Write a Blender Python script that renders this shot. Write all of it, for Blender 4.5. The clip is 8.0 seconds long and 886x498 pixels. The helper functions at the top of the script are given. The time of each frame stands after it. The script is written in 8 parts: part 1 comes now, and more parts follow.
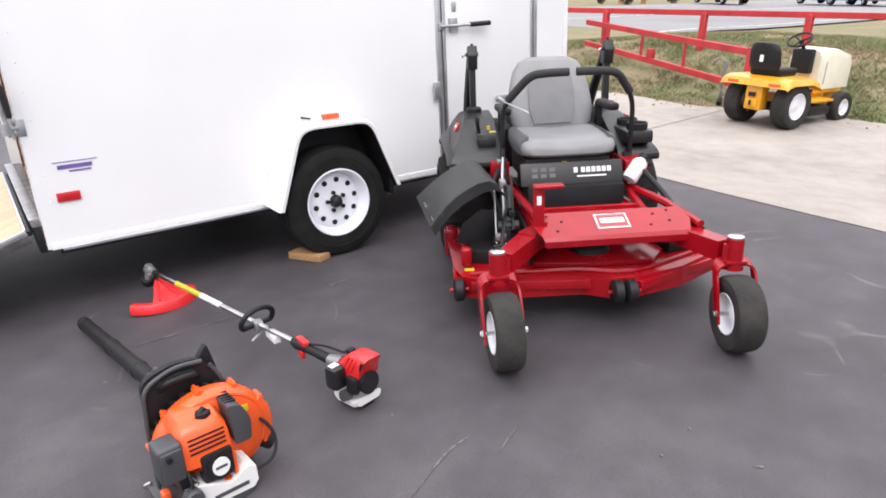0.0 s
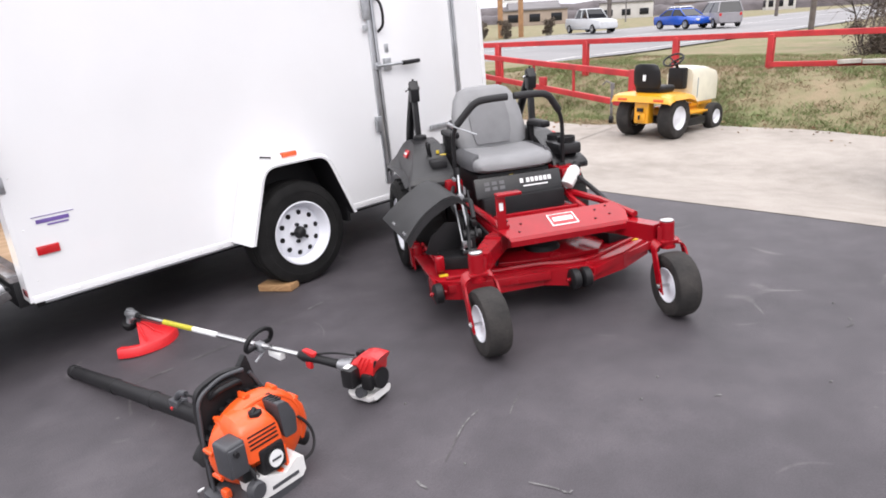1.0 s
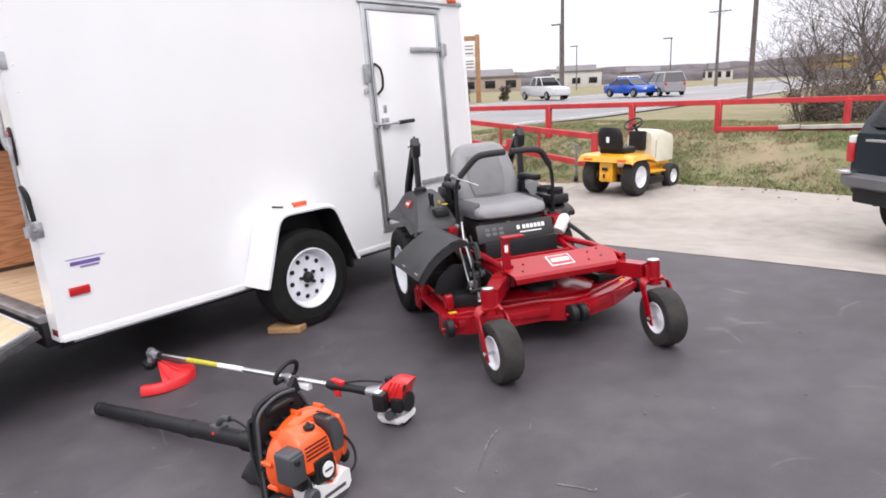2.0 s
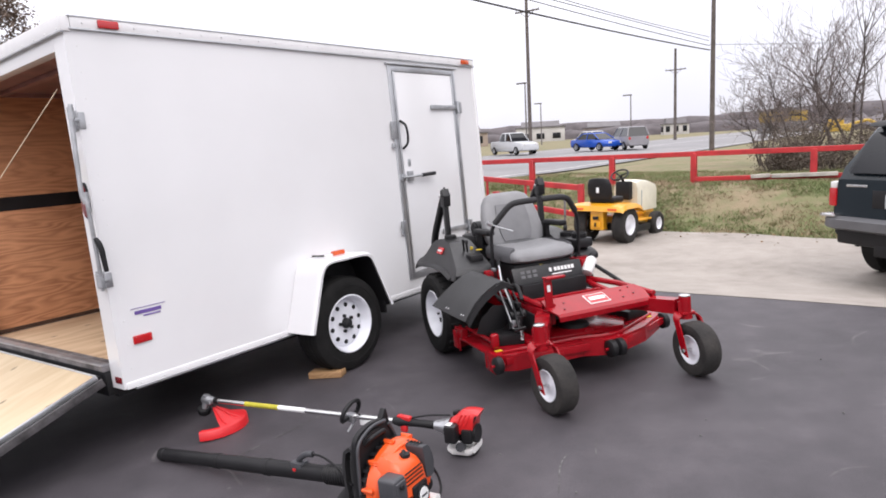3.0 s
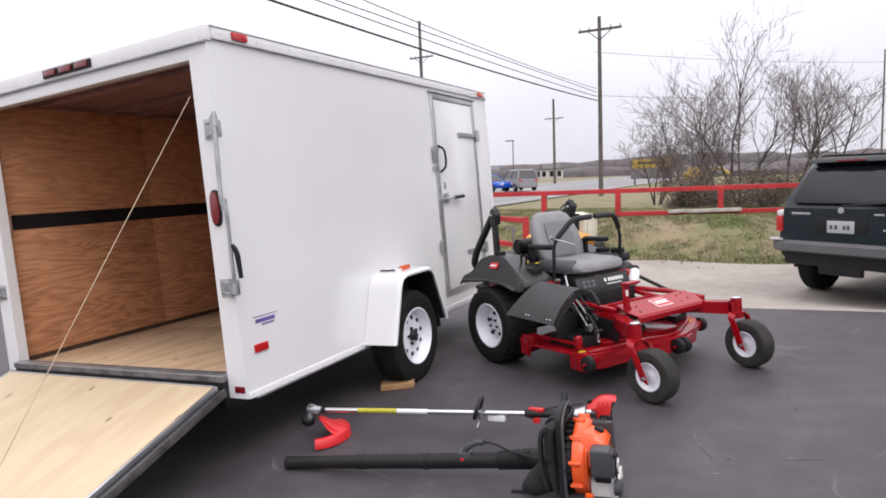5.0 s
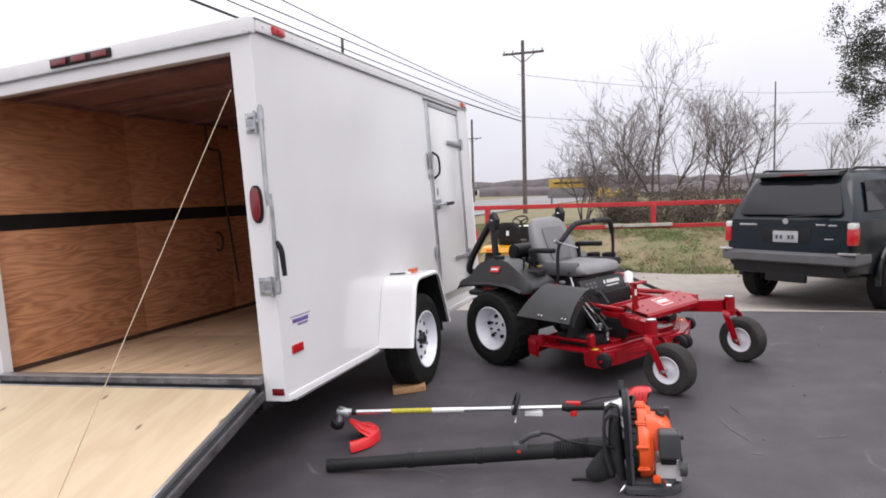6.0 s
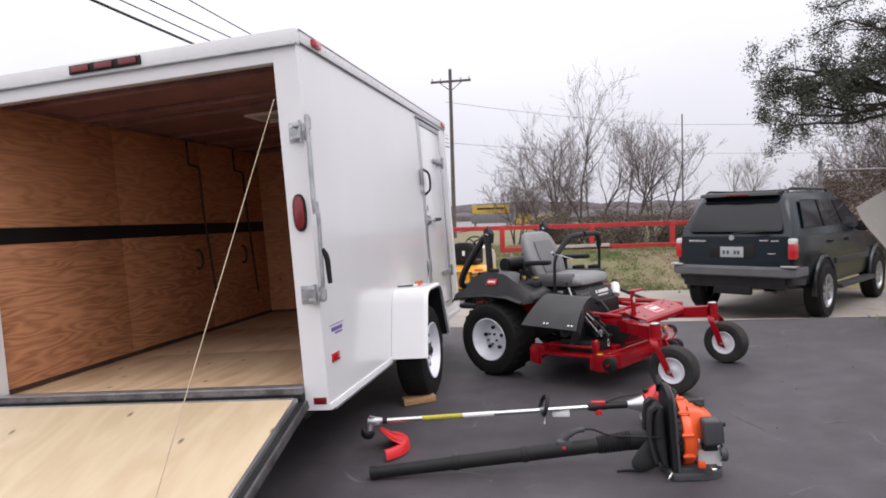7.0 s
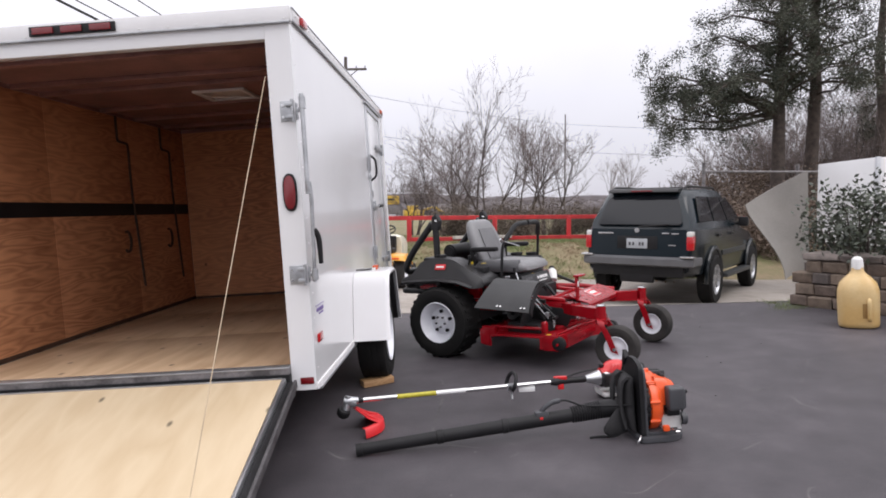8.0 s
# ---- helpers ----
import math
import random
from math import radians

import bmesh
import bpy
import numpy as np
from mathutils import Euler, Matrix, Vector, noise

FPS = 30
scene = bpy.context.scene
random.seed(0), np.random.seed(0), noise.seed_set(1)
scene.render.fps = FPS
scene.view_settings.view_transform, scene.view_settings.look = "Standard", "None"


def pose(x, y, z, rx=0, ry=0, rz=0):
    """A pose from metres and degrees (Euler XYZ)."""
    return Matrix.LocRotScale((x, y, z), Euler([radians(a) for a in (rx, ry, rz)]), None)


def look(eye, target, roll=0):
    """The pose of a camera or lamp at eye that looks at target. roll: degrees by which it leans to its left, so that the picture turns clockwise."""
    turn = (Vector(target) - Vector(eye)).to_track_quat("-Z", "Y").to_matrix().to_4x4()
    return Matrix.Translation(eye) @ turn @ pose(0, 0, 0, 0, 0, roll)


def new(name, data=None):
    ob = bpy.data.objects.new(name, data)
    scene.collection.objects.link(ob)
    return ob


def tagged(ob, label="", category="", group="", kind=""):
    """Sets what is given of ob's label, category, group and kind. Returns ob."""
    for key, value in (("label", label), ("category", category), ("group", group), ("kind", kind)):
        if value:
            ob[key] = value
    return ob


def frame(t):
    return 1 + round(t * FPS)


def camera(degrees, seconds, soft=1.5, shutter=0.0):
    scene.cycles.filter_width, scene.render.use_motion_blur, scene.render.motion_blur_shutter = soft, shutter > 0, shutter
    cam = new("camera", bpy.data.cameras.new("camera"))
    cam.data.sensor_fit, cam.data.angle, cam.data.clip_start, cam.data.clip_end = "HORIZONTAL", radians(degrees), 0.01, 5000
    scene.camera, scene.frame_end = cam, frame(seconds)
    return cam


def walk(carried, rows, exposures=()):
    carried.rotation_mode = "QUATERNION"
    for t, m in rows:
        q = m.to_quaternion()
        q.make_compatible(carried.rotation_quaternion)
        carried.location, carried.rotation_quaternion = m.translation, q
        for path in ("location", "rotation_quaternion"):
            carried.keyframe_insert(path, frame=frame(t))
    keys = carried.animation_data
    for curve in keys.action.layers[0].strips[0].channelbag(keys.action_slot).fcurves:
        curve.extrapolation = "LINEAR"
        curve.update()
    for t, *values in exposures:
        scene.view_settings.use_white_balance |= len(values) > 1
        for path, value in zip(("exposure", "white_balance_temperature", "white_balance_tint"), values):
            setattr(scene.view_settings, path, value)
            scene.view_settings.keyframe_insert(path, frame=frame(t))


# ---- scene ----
cam = camera(68.9, 8.0, 1.8)
PATH = [
    (0, (-0.161, -0.004, 1.353), (0.924, 1.537, 0.684), -2.5),
    (0.5, (-0.401, -0.072, 1.382), (0.773, 1.38, 0.664), -4.3),
    (1, (-0.662, -0.077, 1.362), (0.669, 1.298, 0.781), -5.9),
    (1.5, (-0.865, -0.101, 1.375), (0.541, 1.225, 0.861), -3.8),
    (1.7, (-0.953, -0.116, 1.37), (0.478, 1.197, 0.891), -4.1),
    (2.8, (-1.49, 0.072, 1.36), (0.043, 1.328, 1.093), -6.5),
    (3, (-1.57, 0.109, 1.381), (-0.013, 1.338, 1.124), -5.9),
    (3.5, (-1.823, 0.252, 1.346), (-0.172, 1.354, 1.101), -4.0),
    (4, (-2.097, 0.459, 1.371), (-0.498, 1.631, 1.103), -5.6),
    (4.5, (-2.312, 0.853, 1.329), (-0.639, 1.938, 1.183), -5.1),
    (4.7, (-2.397, 0.945, 1.345), (-0.676, 1.954, 1.211), -5.0),
    (5.8, (-2.797, 1.55, 1.322), (-0.949, 2.292, 1.131), -5.2),
    (6, (-2.843, 1.695, 1.294), (-0.965, 2.369, 1.163), -4.8),
    (6.5, (-2.96, 2.023, 1.291), (-1.03, 2.543, 1.221), -4.7),
    (7, (-3.134, 2.284, 1.252), (-1.182, 2.712, 1.181), -5.0),
    (7.5, (-3.252, 2.553, 1.27), (-1.285, 2.884, 1.115), -4.4),
    (8, (-3.33, 2.815, 1.25), (-1.335, 2.89, 1.126), -3.7),
]
walk(cam, [(t, look(eye, target, roll)) for t, eye, target, roll in PATH],
     exposures=[(0, 0.27, 6500, 12), (1.5, 0.20, 6500, 12.5), (3.0, 0.0, 6500, 13.5), (4.5, -0.18, 6500, 13.5), (6.0, -0.25, 6500, 13.5), (7.0, -0.34, 6500, 13.5), (8.0, -0.30, 6500, 13.5)])

# ---- light ----
world = bpy.data.worlds.new("overcast_sky")
scene.world = world
world.use_nodes = True
wn, wl = world.node_tree.nodes, world.node_tree.links
wn.clear()
sky = wn.new("ShaderNodeTexSky")
sky.sky_type = "NISHITA"
sky.sun_disc = False
sky.sun_elevation, sky.sun_rotation = radians(42), radians(215)
sky_gain = wn.new("ShaderNodeVectorMath")
sky_gain.operation = "SCALE"
sky_gain.inputs["Scale"].default_value = 0.10
coord = wn.new("ShaderNodeTexCoord")
split = wn.new("ShaderNodeSeparateXYZ")
rise = wn.new("ShaderNodeMapRange")
rise.inputs["From Min"].default_value, rise.inputs["From Max"].default_value = 0.0, 0.85
rise.inputs["To Min"].default_value, rise.inputs["To Max"].default_value = 0.0, 1.0
cloud = wn.new("ShaderNodeTexNoise")
cloud.inputs["Scale"].default_value, cloud.inputs["Detail"].default_value = 2.2, 5.0
deck_ramp = wn.new("ShaderNodeValToRGB")
deck_ramp.color_ramp.elements[0].color = (0.68, 0.682, 0.785, 1)
deck_ramp.color_ramp.elements[1].color = (1.90, 1.90, 1.95, 1)
deck_ramp.color_ramp.elements[1].position = 0.82
zenith = deck_ramp.color_ramp.elements.new(1.0)
zenith.color = (2.75, 2.75, 2.82, 1)
lift = wn.new("ShaderNodeMath")
lift.operation = "MULTIPLY_ADD"
lift.inputs[1].default_value = 0.28
mix_sky = wn.new("ShaderNodeMix")
mix_sky.data_type = "RGBA"
mix_sky.inputs["Factor"].default_value = 0.88
ground_back = wn.new("ShaderNodeBackground")
wout = wn.new("ShaderNodeOutputWorld")
wl.new(sky.outputs["Color"], sky_gain.inputs[0])
wl.new(coord.outputs["Generated"], split.inputs[0])
wl.new(coord.outputs["Generated"], cloud.inputs["Vector"])
wl.new(split.outputs["Z"], rise.inputs["Value"])
wl.new(cloud.outputs["Fac"], lift.inputs[0])
wl.new(rise.outputs["Result"], lift.inputs[2])
wl.new(lift.outputs[0], deck_ramp.inputs["Fac"])
wl.new(sky_gain.outputs[0], mix_sky.inputs["A"])
wl.new(deck_ramp.outputs["Color"], mix_sky.inputs["B"])
wl.new(mix_sky.outputs["Result"], ground_back.inputs["Color"])
ground_back.inputs["Strength"].default_value = 1.05
wl.new(ground_back.outputs[0], wout.inputs["Surface"])

sun_data = bpy.data.lights.new("sun", "SUN")
sun_data.energy, sun_data.angle, sun_data.color = 1.1, radians(35), (1.0, 0.97, 0.93)
sun_lamp = new("sun", sun_data)
sun_lamp.matrix_world = look((-6, -8, 12), (0, 0, 0))

# ---- materials ----
def surface(name, base, rough=0.5, metal=0.0, var=0.12, scale=6.0, grain=60.0, bump=0.05, coat=0.0, tint=None, rv=0.10, spec=0.5):
    """A procedural surface: base colour varied at two scales, with fine relief."""
    m = bpy.data.materials.new(name)
    m.use_nodes = True
    n, l = m.node_tree.nodes, m.node_tree.links
    b = n["Principled BSDF"]
    tc = n.new("ShaderNodeTexCoord")
    big, small = n.new("ShaderNodeTexNoise"), n.new("ShaderNodeTexNoise")
    big.inputs["Scale"].default_value, big.inputs["Detail"].default_value = scale, 4
    small.inputs["Scale"].default_value, small.inputs["Detail"].default_value = grain, 3
    l.new(tc.outputs["Object"], big.inputs["Vector"])
    l.new(tc.outputs["Object"], small.inputs["Vector"])
    ramp = n.new("ShaderNodeValToRGB")
    other = tint or tuple(c * (1 - 2 * var) for c in base)
    ramp.color_ramp.elements[0].color = (*other, 1)
    ramp.color_ramp.elements[0].position = 0.32
    ramp.color_ramp.elements[1].color = (*base, 1)
    ramp.color_ramp.elements[1].position = 0.62
    l.new(big.outputs["Fac"], ramp.inputs["Fac"])
    fine = n.new("ShaderNodeMapRange")
    fine.inputs["To Min"].default_value, fine.inputs["To Max"].default_value = 1 - var, 1 + var
    l.new(small.outputs["Fac"], fine.inputs["Value"])
    mul = n.new("ShaderNodeVectorMath")
    mul.operation = "SCALE"
    l.new(ramp.outputs["Color"], mul.inputs[0])
    l.new(fine.outputs["Result"], mul.inputs["Scale"])
    l.new(mul.outputs[0], b.inputs["Base Color"])
    rr = n.new("ShaderNodeMapRange")
    rr.inputs["To Min"].default_value, rr.inputs["To Max"].default_value = max(0.03, rough - rv), min(1, rough + rv)
    l.new(big.outputs["Fac"], rr.inputs["Value"])
    l.new(rr.outputs["Result"], b.inputs["Roughness"])
    b.inputs["Metallic"].default_value = metal
    b.inputs["Specular IOR Level"].default_value = spec
    if coat:
        b.inputs["Coat Weight"].default_value, b.inputs["Coat Roughness"].default_value = coat, 0.08
    if bump:
        bn = n.new("ShaderNodeBump")
        bn.inputs["Strength"].default_value, bn.inputs["Distance"].default_value = bump, 0.01
        l.new(small.outputs["Fac"], bn.inputs["Height"])
        l.new(bn.outputs[0], b.inputs["Normal"])
    return m


def plywood(name, light, dark, stretch=(0.7, 5.0, 5.0), grain_scale=2.2, rough=0.6, knots=(0.8, 1.2, 1.2), contrast=1.0, bands=26.0):
    """Rotary-cut plywood: long wavy cathedral grain, finer streaks and a few knots."""
    m = bpy.data.materials.new(name)
    m.use_nodes = True
    n, l = m.node_tree.nodes, m.node_tree.links
    b = n["Principled BSDF"]
    tc, mp = n.new("ShaderNodeTexCoord"), n.new("ShaderNodeMapping")
    mp.inputs["Scale"].default_value = stretch
    l.new(tc.outputs["Object"], mp.inputs["Vector"])
    warp = n.new("ShaderNodeTexNoise")
    warp.inputs["Scale"].default_value, warp.inputs["Detail"].default_value = grain_scale, 2.0
    l.new(mp.outputs[0], warp.inputs["Vector"])
    rings = n.new("ShaderNodeMath")
    rings.operation = "MULTIPLY"
    rings.inputs[1].default_value = bands
    l.new(warp.outputs["Fac"], rings.inputs[0])
    wave = n.new("ShaderNodeMath")
    wave.operation = "PINGPONG"
    wave.inputs[1].default_value = 1.0
    l.new(rings.outputs[0], wave.inputs[0])
    streak = n.new("ShaderNodeTexNoise")
    streak.inputs["Scale"].default_value, streak.inputs["Detail"].default_value = 9.0, 5
    l.new(mp.outputs[0], streak.inputs["Vector"])
    patch = n.new("ShaderNodeTexNoise")
    patch.inputs["Scale"].default_value = 1.6
    l.new(tc.outputs["Object"], patch.inputs["Vector"])
    mixf = n.new("ShaderNodeMath")
    mixf.operation = "MULTIPLY"
    l.new(wave.outputs[0], mixf.inputs[0])
    l.new(patch.outputs["Fac"], mixf.inputs[1])
    add = n.new("ShaderNodeMath")
    add.operation = "MULTIPLY_ADD"
    add.inputs[1].default_value = 0.55
    l.new(streak.outputs["Fac"], add.inputs[0])
    l.new(mixf.outputs[0], add.inputs[2])
    ramp = n.new("ShaderNodeValToRGB")
    ramp.color_ramp.elements[0].color, ramp.color_ramp.elements[0].position = (*light, 1), 0.25
    ramp.color_ramp.elements[1].color, ramp.color_ramp.elements[1].position = (*dark, 1), contrast
    l.new(add.outputs[0], ramp.inputs["Fac"])
    knot = n.new("ShaderNodeTexVoronoi")
    knot.voronoi_dimensions = "3D" if knots[2] else "2D"
    knot.inputs["Scale"].default_value = 2.1
    kmap = n.new("ShaderNodeMapping")
    kmap.inputs["Scale"].default_value = knots
    l.new(tc.outputs["Object"], kmap.inputs["Vector"])
    l.new(kmap.outputs[0], knot.inputs["Vector"])
    kr = n.new("ShaderNodeMapRange")
    kr.inputs["From Min"].default_value, kr.inputs["From Max"].default_value = 0.018, 0.05
    kr.inputs["To Min"].default_value, kr.inputs["To Max"].default_value = 0.28, 1.0
    l.new(knot.outputs["Distance"], kr.inputs["Value"])
    sc = n.new("ShaderNodeVectorMath")
    sc.operation = "SCALE"
    l.new(ramp.outputs["Color"], sc.inputs[0])
    l.new(kr.outputs["Result"], sc.inputs["Scale"])
    l.new(sc.outputs[0], b.inputs["Base Color"])
    b.inputs["Roughness"].default_value = rough
    bn = n.new("ShaderNodeBump")
    bn.inputs["Strength"].default_value, bn.inputs["Distance"].default_value = 0.15, 0.004
    l.new(add.outputs[0], bn.inputs["Height"])
    l.new(bn.outputs[0], b.inputs["Normal"])
    return m


def ground_surface(name, colours, scale, grain, rough, bump, marks=0.0, mark_colour=(0.4, 0.4, 0.4), hair=0.0):
    """Paved or grown ground: three tones in patches, fine aggregate and scattered pale scuffs."""
    m = bpy.data.materials.new(name)
    m.use_nodes = True
    n, l = m.node_tree.nodes, m.node_tree.links
    b = n["Principled BSDF"]
    tc = n.new("ShaderNodeTexCoord")
    big, mid, small = (n.new("ShaderNodeTexNoise") for _ in range(3))
    for node, s, d in ((big, scale, 5), (mid, scale * 7, 4), (small, grain, 2)):
        node.inputs["Scale"].default_value, node.inputs["Detail"].default_value = s, d
        l.new(tc.outputs["Object"], node.inputs["Vector"])
    ramp = n.new("ShaderNodeValToRGB")
    ramp.color_ramp.elements[0].color, ramp.color_ramp.elements[0].position = (*colours[0], 1), 0.3
    ramp.color_ramp.elements[1].color, ramp.color_ramp.elements[1].position = (*colours[2], 1), 0.7
    el = ramp.color_ramp.elements.new(0.5)
    el.color = (*colours[1], 1)
    half = n.new("ShaderNodeMath")
    half.operation = "MULTIPLY_ADD"
    half.inputs[1].default_value = 0.45
    l.new(mid.outputs["Fac"], half.inputs[0])
    shift = n.new("ShaderNodeMath")
    shift.operation = "MULTIPLY_ADD"
    shift.inputs[1].default_value, shift.inputs[2].default_value = 0.7, -0.08
    l.new(big.outputs["Fac"], shift.inputs[0])
    l.new(shift.outputs[0], half.inputs[2])
    l.new(half.outputs[0], ramp.inputs["Fac"])
    fine = n.new("ShaderNodeMapRange")
    fine.inputs["To Min"].default_value, fine.inputs["To Max"].default_value = 0.72, 1.28
    l.new(small.outputs["Fac"], fine.inputs["Value"])
    sc = n.new("ShaderNodeVectorMath")
    sc.operation = "SCALE"
    l.new(ramp.outputs["Color"], sc.inputs[0])
    l.new(fine.outputs["Result"], sc.inputs["Scale"])
    colour = sc.outputs[0]
    if marks:
        vor = n.new("ShaderNodeTexVoronoi")
        vor.inputs["Scale"].default_value = 3.2
        l.new(tc.outputs["Object"], vor.inputs["Vector"])
        spot = n.new("ShaderNodeMapRange")
        spot.inputs["From Min"].default_value, spot.inputs["From Max"].default_value = 0.035, 0.02
        spot.inputs["To Max"].default_value = marks
        l.new(vor.outputs["Distance"], spot.inputs["Value"])
        mx = n.new("ShaderNodeMix")
        mx.data_type = "RGBA"
        mx.inputs["B"].default_value = (*mark_colour, 1)
        l.new(spot.outputs["Result"], mx.inputs["Factor"])
        l.new(colour, mx.inputs["A"])
        colour = mx.outputs["Result"]
    if hair:
        # thin worn hairlines, broken into short lengths
        line, gate = n.new("ShaderNodeTexNoise"), n.new("ShaderNodeTexNoise")
        for node, sz, dt in ((line, 0.9, 1.5), (gate, 2.6, 3.0)):
            node.inputs["Scale"].default_value, node.inputs["Detail"].default_value = sz, dt
            l.new(tc.outputs["Object"], node.inputs["Vector"])
        off = n.new("ShaderNodeMath")
        off.operation = "SUBTRACT"
        off.inputs[1].default_value = 0.5
        l.new(line.outputs["Fac"], off.inputs[0])
        mag = n.new("ShaderNodeMath")
        mag.operation = "ABSOLUTE"
        l.new(off.outputs[0], mag.inputs[0])
        thin = n.new("ShaderNodeMapRange")
        thin.inputs["From Min"].default_value, thin.inputs["From Max"].default_value = 0.0032, 0.0012
        l.new(mag.outputs[0], thin.inputs["Value"])
        broken = n.new("ShaderNodeMapRange")
        broken.inputs["From Min"].default_value, broken.inputs["From Max"].default_value = 0.54, 0.66
        broken.inputs["To Max"].default_value = hair
        l.new(gate.outputs["Fac"], broken.inputs["Value"])
        both = n.new("ShaderNodeMath")
        both.operation = "MULTIPLY"
        l.new(thin.outputs["Result"], both.inputs[0])
        l.new(broken.outputs["Result"], both.inputs[1])
        mh = n.new("ShaderNodeMix")
        mh.data_type = "RGBA"
        mh.inputs["B"].default_value = (*mark_colour, 1)
        l.new(both.outputs[0], mh.inputs["Factor"])
        l.new(colour, mh.inputs["A"])
        colour = mh.outputs["Result"]
    l.new(colour, b.inputs["Base Color"])
    b.inputs["Roughness"].default_value = rough
    b.inputs["Specular IOR Level"].default_value = 0.35
    bn = n.new("ShaderNodeBump")
    bn.inputs["Strength"].default_value, bn.inputs["Distance"].default_value = bump, 0.01
    l.new(small.outputs["Fac"], bn.inputs["Height"])
    l.new(bn.outputs[0], b.inputs["Normal"])
    return m


def glass(name, tint, rough=0.05):
    m = bpy.data.materials.new(name)
    m.use_nodes = True
    b = m.node_tree.nodes["Principled BSDF"]
    b.inputs["Base Color"].default_value = (*tint, 1)
    b.inputs["Roughness"].default_value = rough
    b.inputs["Specular IOR Level"].default_value = 0.35
    return m


WHITE = surface("white_enamel", (0.745, 0.742, 0.755), 0.20, var=0.02, scale=1.2, grain=2.6, bump=0.07, coat=0.5, rv=0.03)
WHITE_TRIM = surface("white_trim", (0.75, 0.745, 0.755), 0.35, var=0.03, grain=30, bump=0.02)
ALU = surface("aluminium", (0.62, 0.63, 0.65), 0.34, 0.9, var=0.08, grain=90, bump=0.03)
GALV = surface("galvanised_steel", (0.50, 0.51, 0.53), 0.42, 0.85, var=0.15, scale=14, grain=120, bump=0.05)
CHROME = surface("bright_steel", (0.66, 0.66, 0.66), 0.22, 1.0, var=0.06, grain=120, bump=0.02)
BLACK = surface("black_plastic", (0.014, 0.0135, 0.015), 0.5, var=0.2, grain=150, bump=0.05, spec=0.28)
BLACK_STEEL = surface("black_painted_steel", (0.015, 0.015, 0.0165), 0.42, var=0.2, grain=60, bump=0.05, spec=0.35)
RUBBER = surface("tyre_rubber", (0.0125, 0.012, 0.012), 0.8, var=0.25, scale=9, grain=90, bump=0.2, spec=0.25)
RUBBER_GREY = surface("worn_tyre_rubber", (0.026, 0.0245, 0.024), 0.85, var=0.25, scale=9, grain=70, bump=0.25, tint=(0.042, 0.038, 0.036), spec=0.25)
FRAME_GREY = surface("dirty_frame_steel", (0.23, 0.215, 0.22), 0.55, 0.4, var=0.3, scale=10, grain=80, bump=0.1)
RAMP_EDGE = surface("dull_ramp_edge", (0.105, 0.098, 0.102), 0.6, 0.3, var=0.3, scale=10, grain=80, bump=0.1)
PLY = plywood("interior_plywood", (0.61, 0.295, 0.152), (0.33, 0.136, 0.064), (0.50, 1.0, 3.0), contrast=0.95)
PLY_END = plywood("front_plywood", (0.66, 0.31, 0.155), (0.38, 0.155, 0.072), (1.0, 0.55, 3.0))
PLY_PALE = plywood("pale_plywood", (0.565, 0.450, 0.302), (0.485, 0.367, 0.230), (0.7, 2.4, 1.0), 1.8, knots=(0.85, 1.45, 0.0), contrast=1.5, bands=8.0)
PLY_FLOOR = plywood("floor_plywood", (0.58, 0.415, 0.27), (0.40, 0.265, 0.155), (0.5, 2.2, 1.0), 1.6, knots=(0.8, 1.2, 0.0), contrast=1.4, bands=9.0)
CEIL = surface("roof_underside", (0.33, 0.175, 0.160), 0.45, 0.1, var=0.2, scale=4, grain=40)
RED_LENS = surface("red_lens", (0.52, 0.012, 0.016), 0.15, var=0.1, grain=200, bump=0.1, coat=0.6)
DARK_LENS = surface("dark_red_lens", (0.18, 0.008, 0.012), 0.15, var=0.1, grain=200, bump=0.1, coat=0.6)
AMBER_LENS = surface("amber_lens", (0.70, 0.10, 0.02), 0.18, var=0.1, grain=200, bump=0.1, coat=0.6)
CLEAR_LENS = surface("clear_lens", (0.75, 0.74, 0.72), 0.12, var=0.06, grain=120, bump=0.1, coat=0.6)
RIM_WHITE = surface("white_wheel_paint", (0.78, 0.79, 0.84), 0.3, var=0.04, grain=40, bump=0.03, coat=0.3)
PURPLE = surface("purple_print", (0.16, 0.10, 0.34), 0.4, var=0.1)
ROPE = surface("steel_cable", (0.50, 0.395, 0.275), 0.6, 0.1, var=0.15, grain=300)
MRED = surface("red_machine_paint", (0.30, 0.0040, 0.010), 0.24, var=0.08, scale=7, grain=40, bump=0.02, coat=0.18, spec=0.30)
LUMBER = plywood("sawn_lumber", (0.43, 0.26, 0.125), (0.28, 0.15, 0.07), (1.2, 6.0, 6.0))

# ---- shapes ----
def box(bm, c, s, bev=0.0, m=None, seg=2):
    mat = Matrix.Translation(c) @ Matrix.Diagonal((*s, 1))
    if m is not None:
        mat = m @ mat
    r = bmesh.ops.create_cube(bm, size=1, matrix=mat)
    if bev:
        edges = list({e for v in r["verts"] for e in v.link_edges})
        bmesh.ops.bevel(bm, geom=edges, offset=bev, segments=seg, profile=0.6, affect="EDGES", clamp_overlap=True)


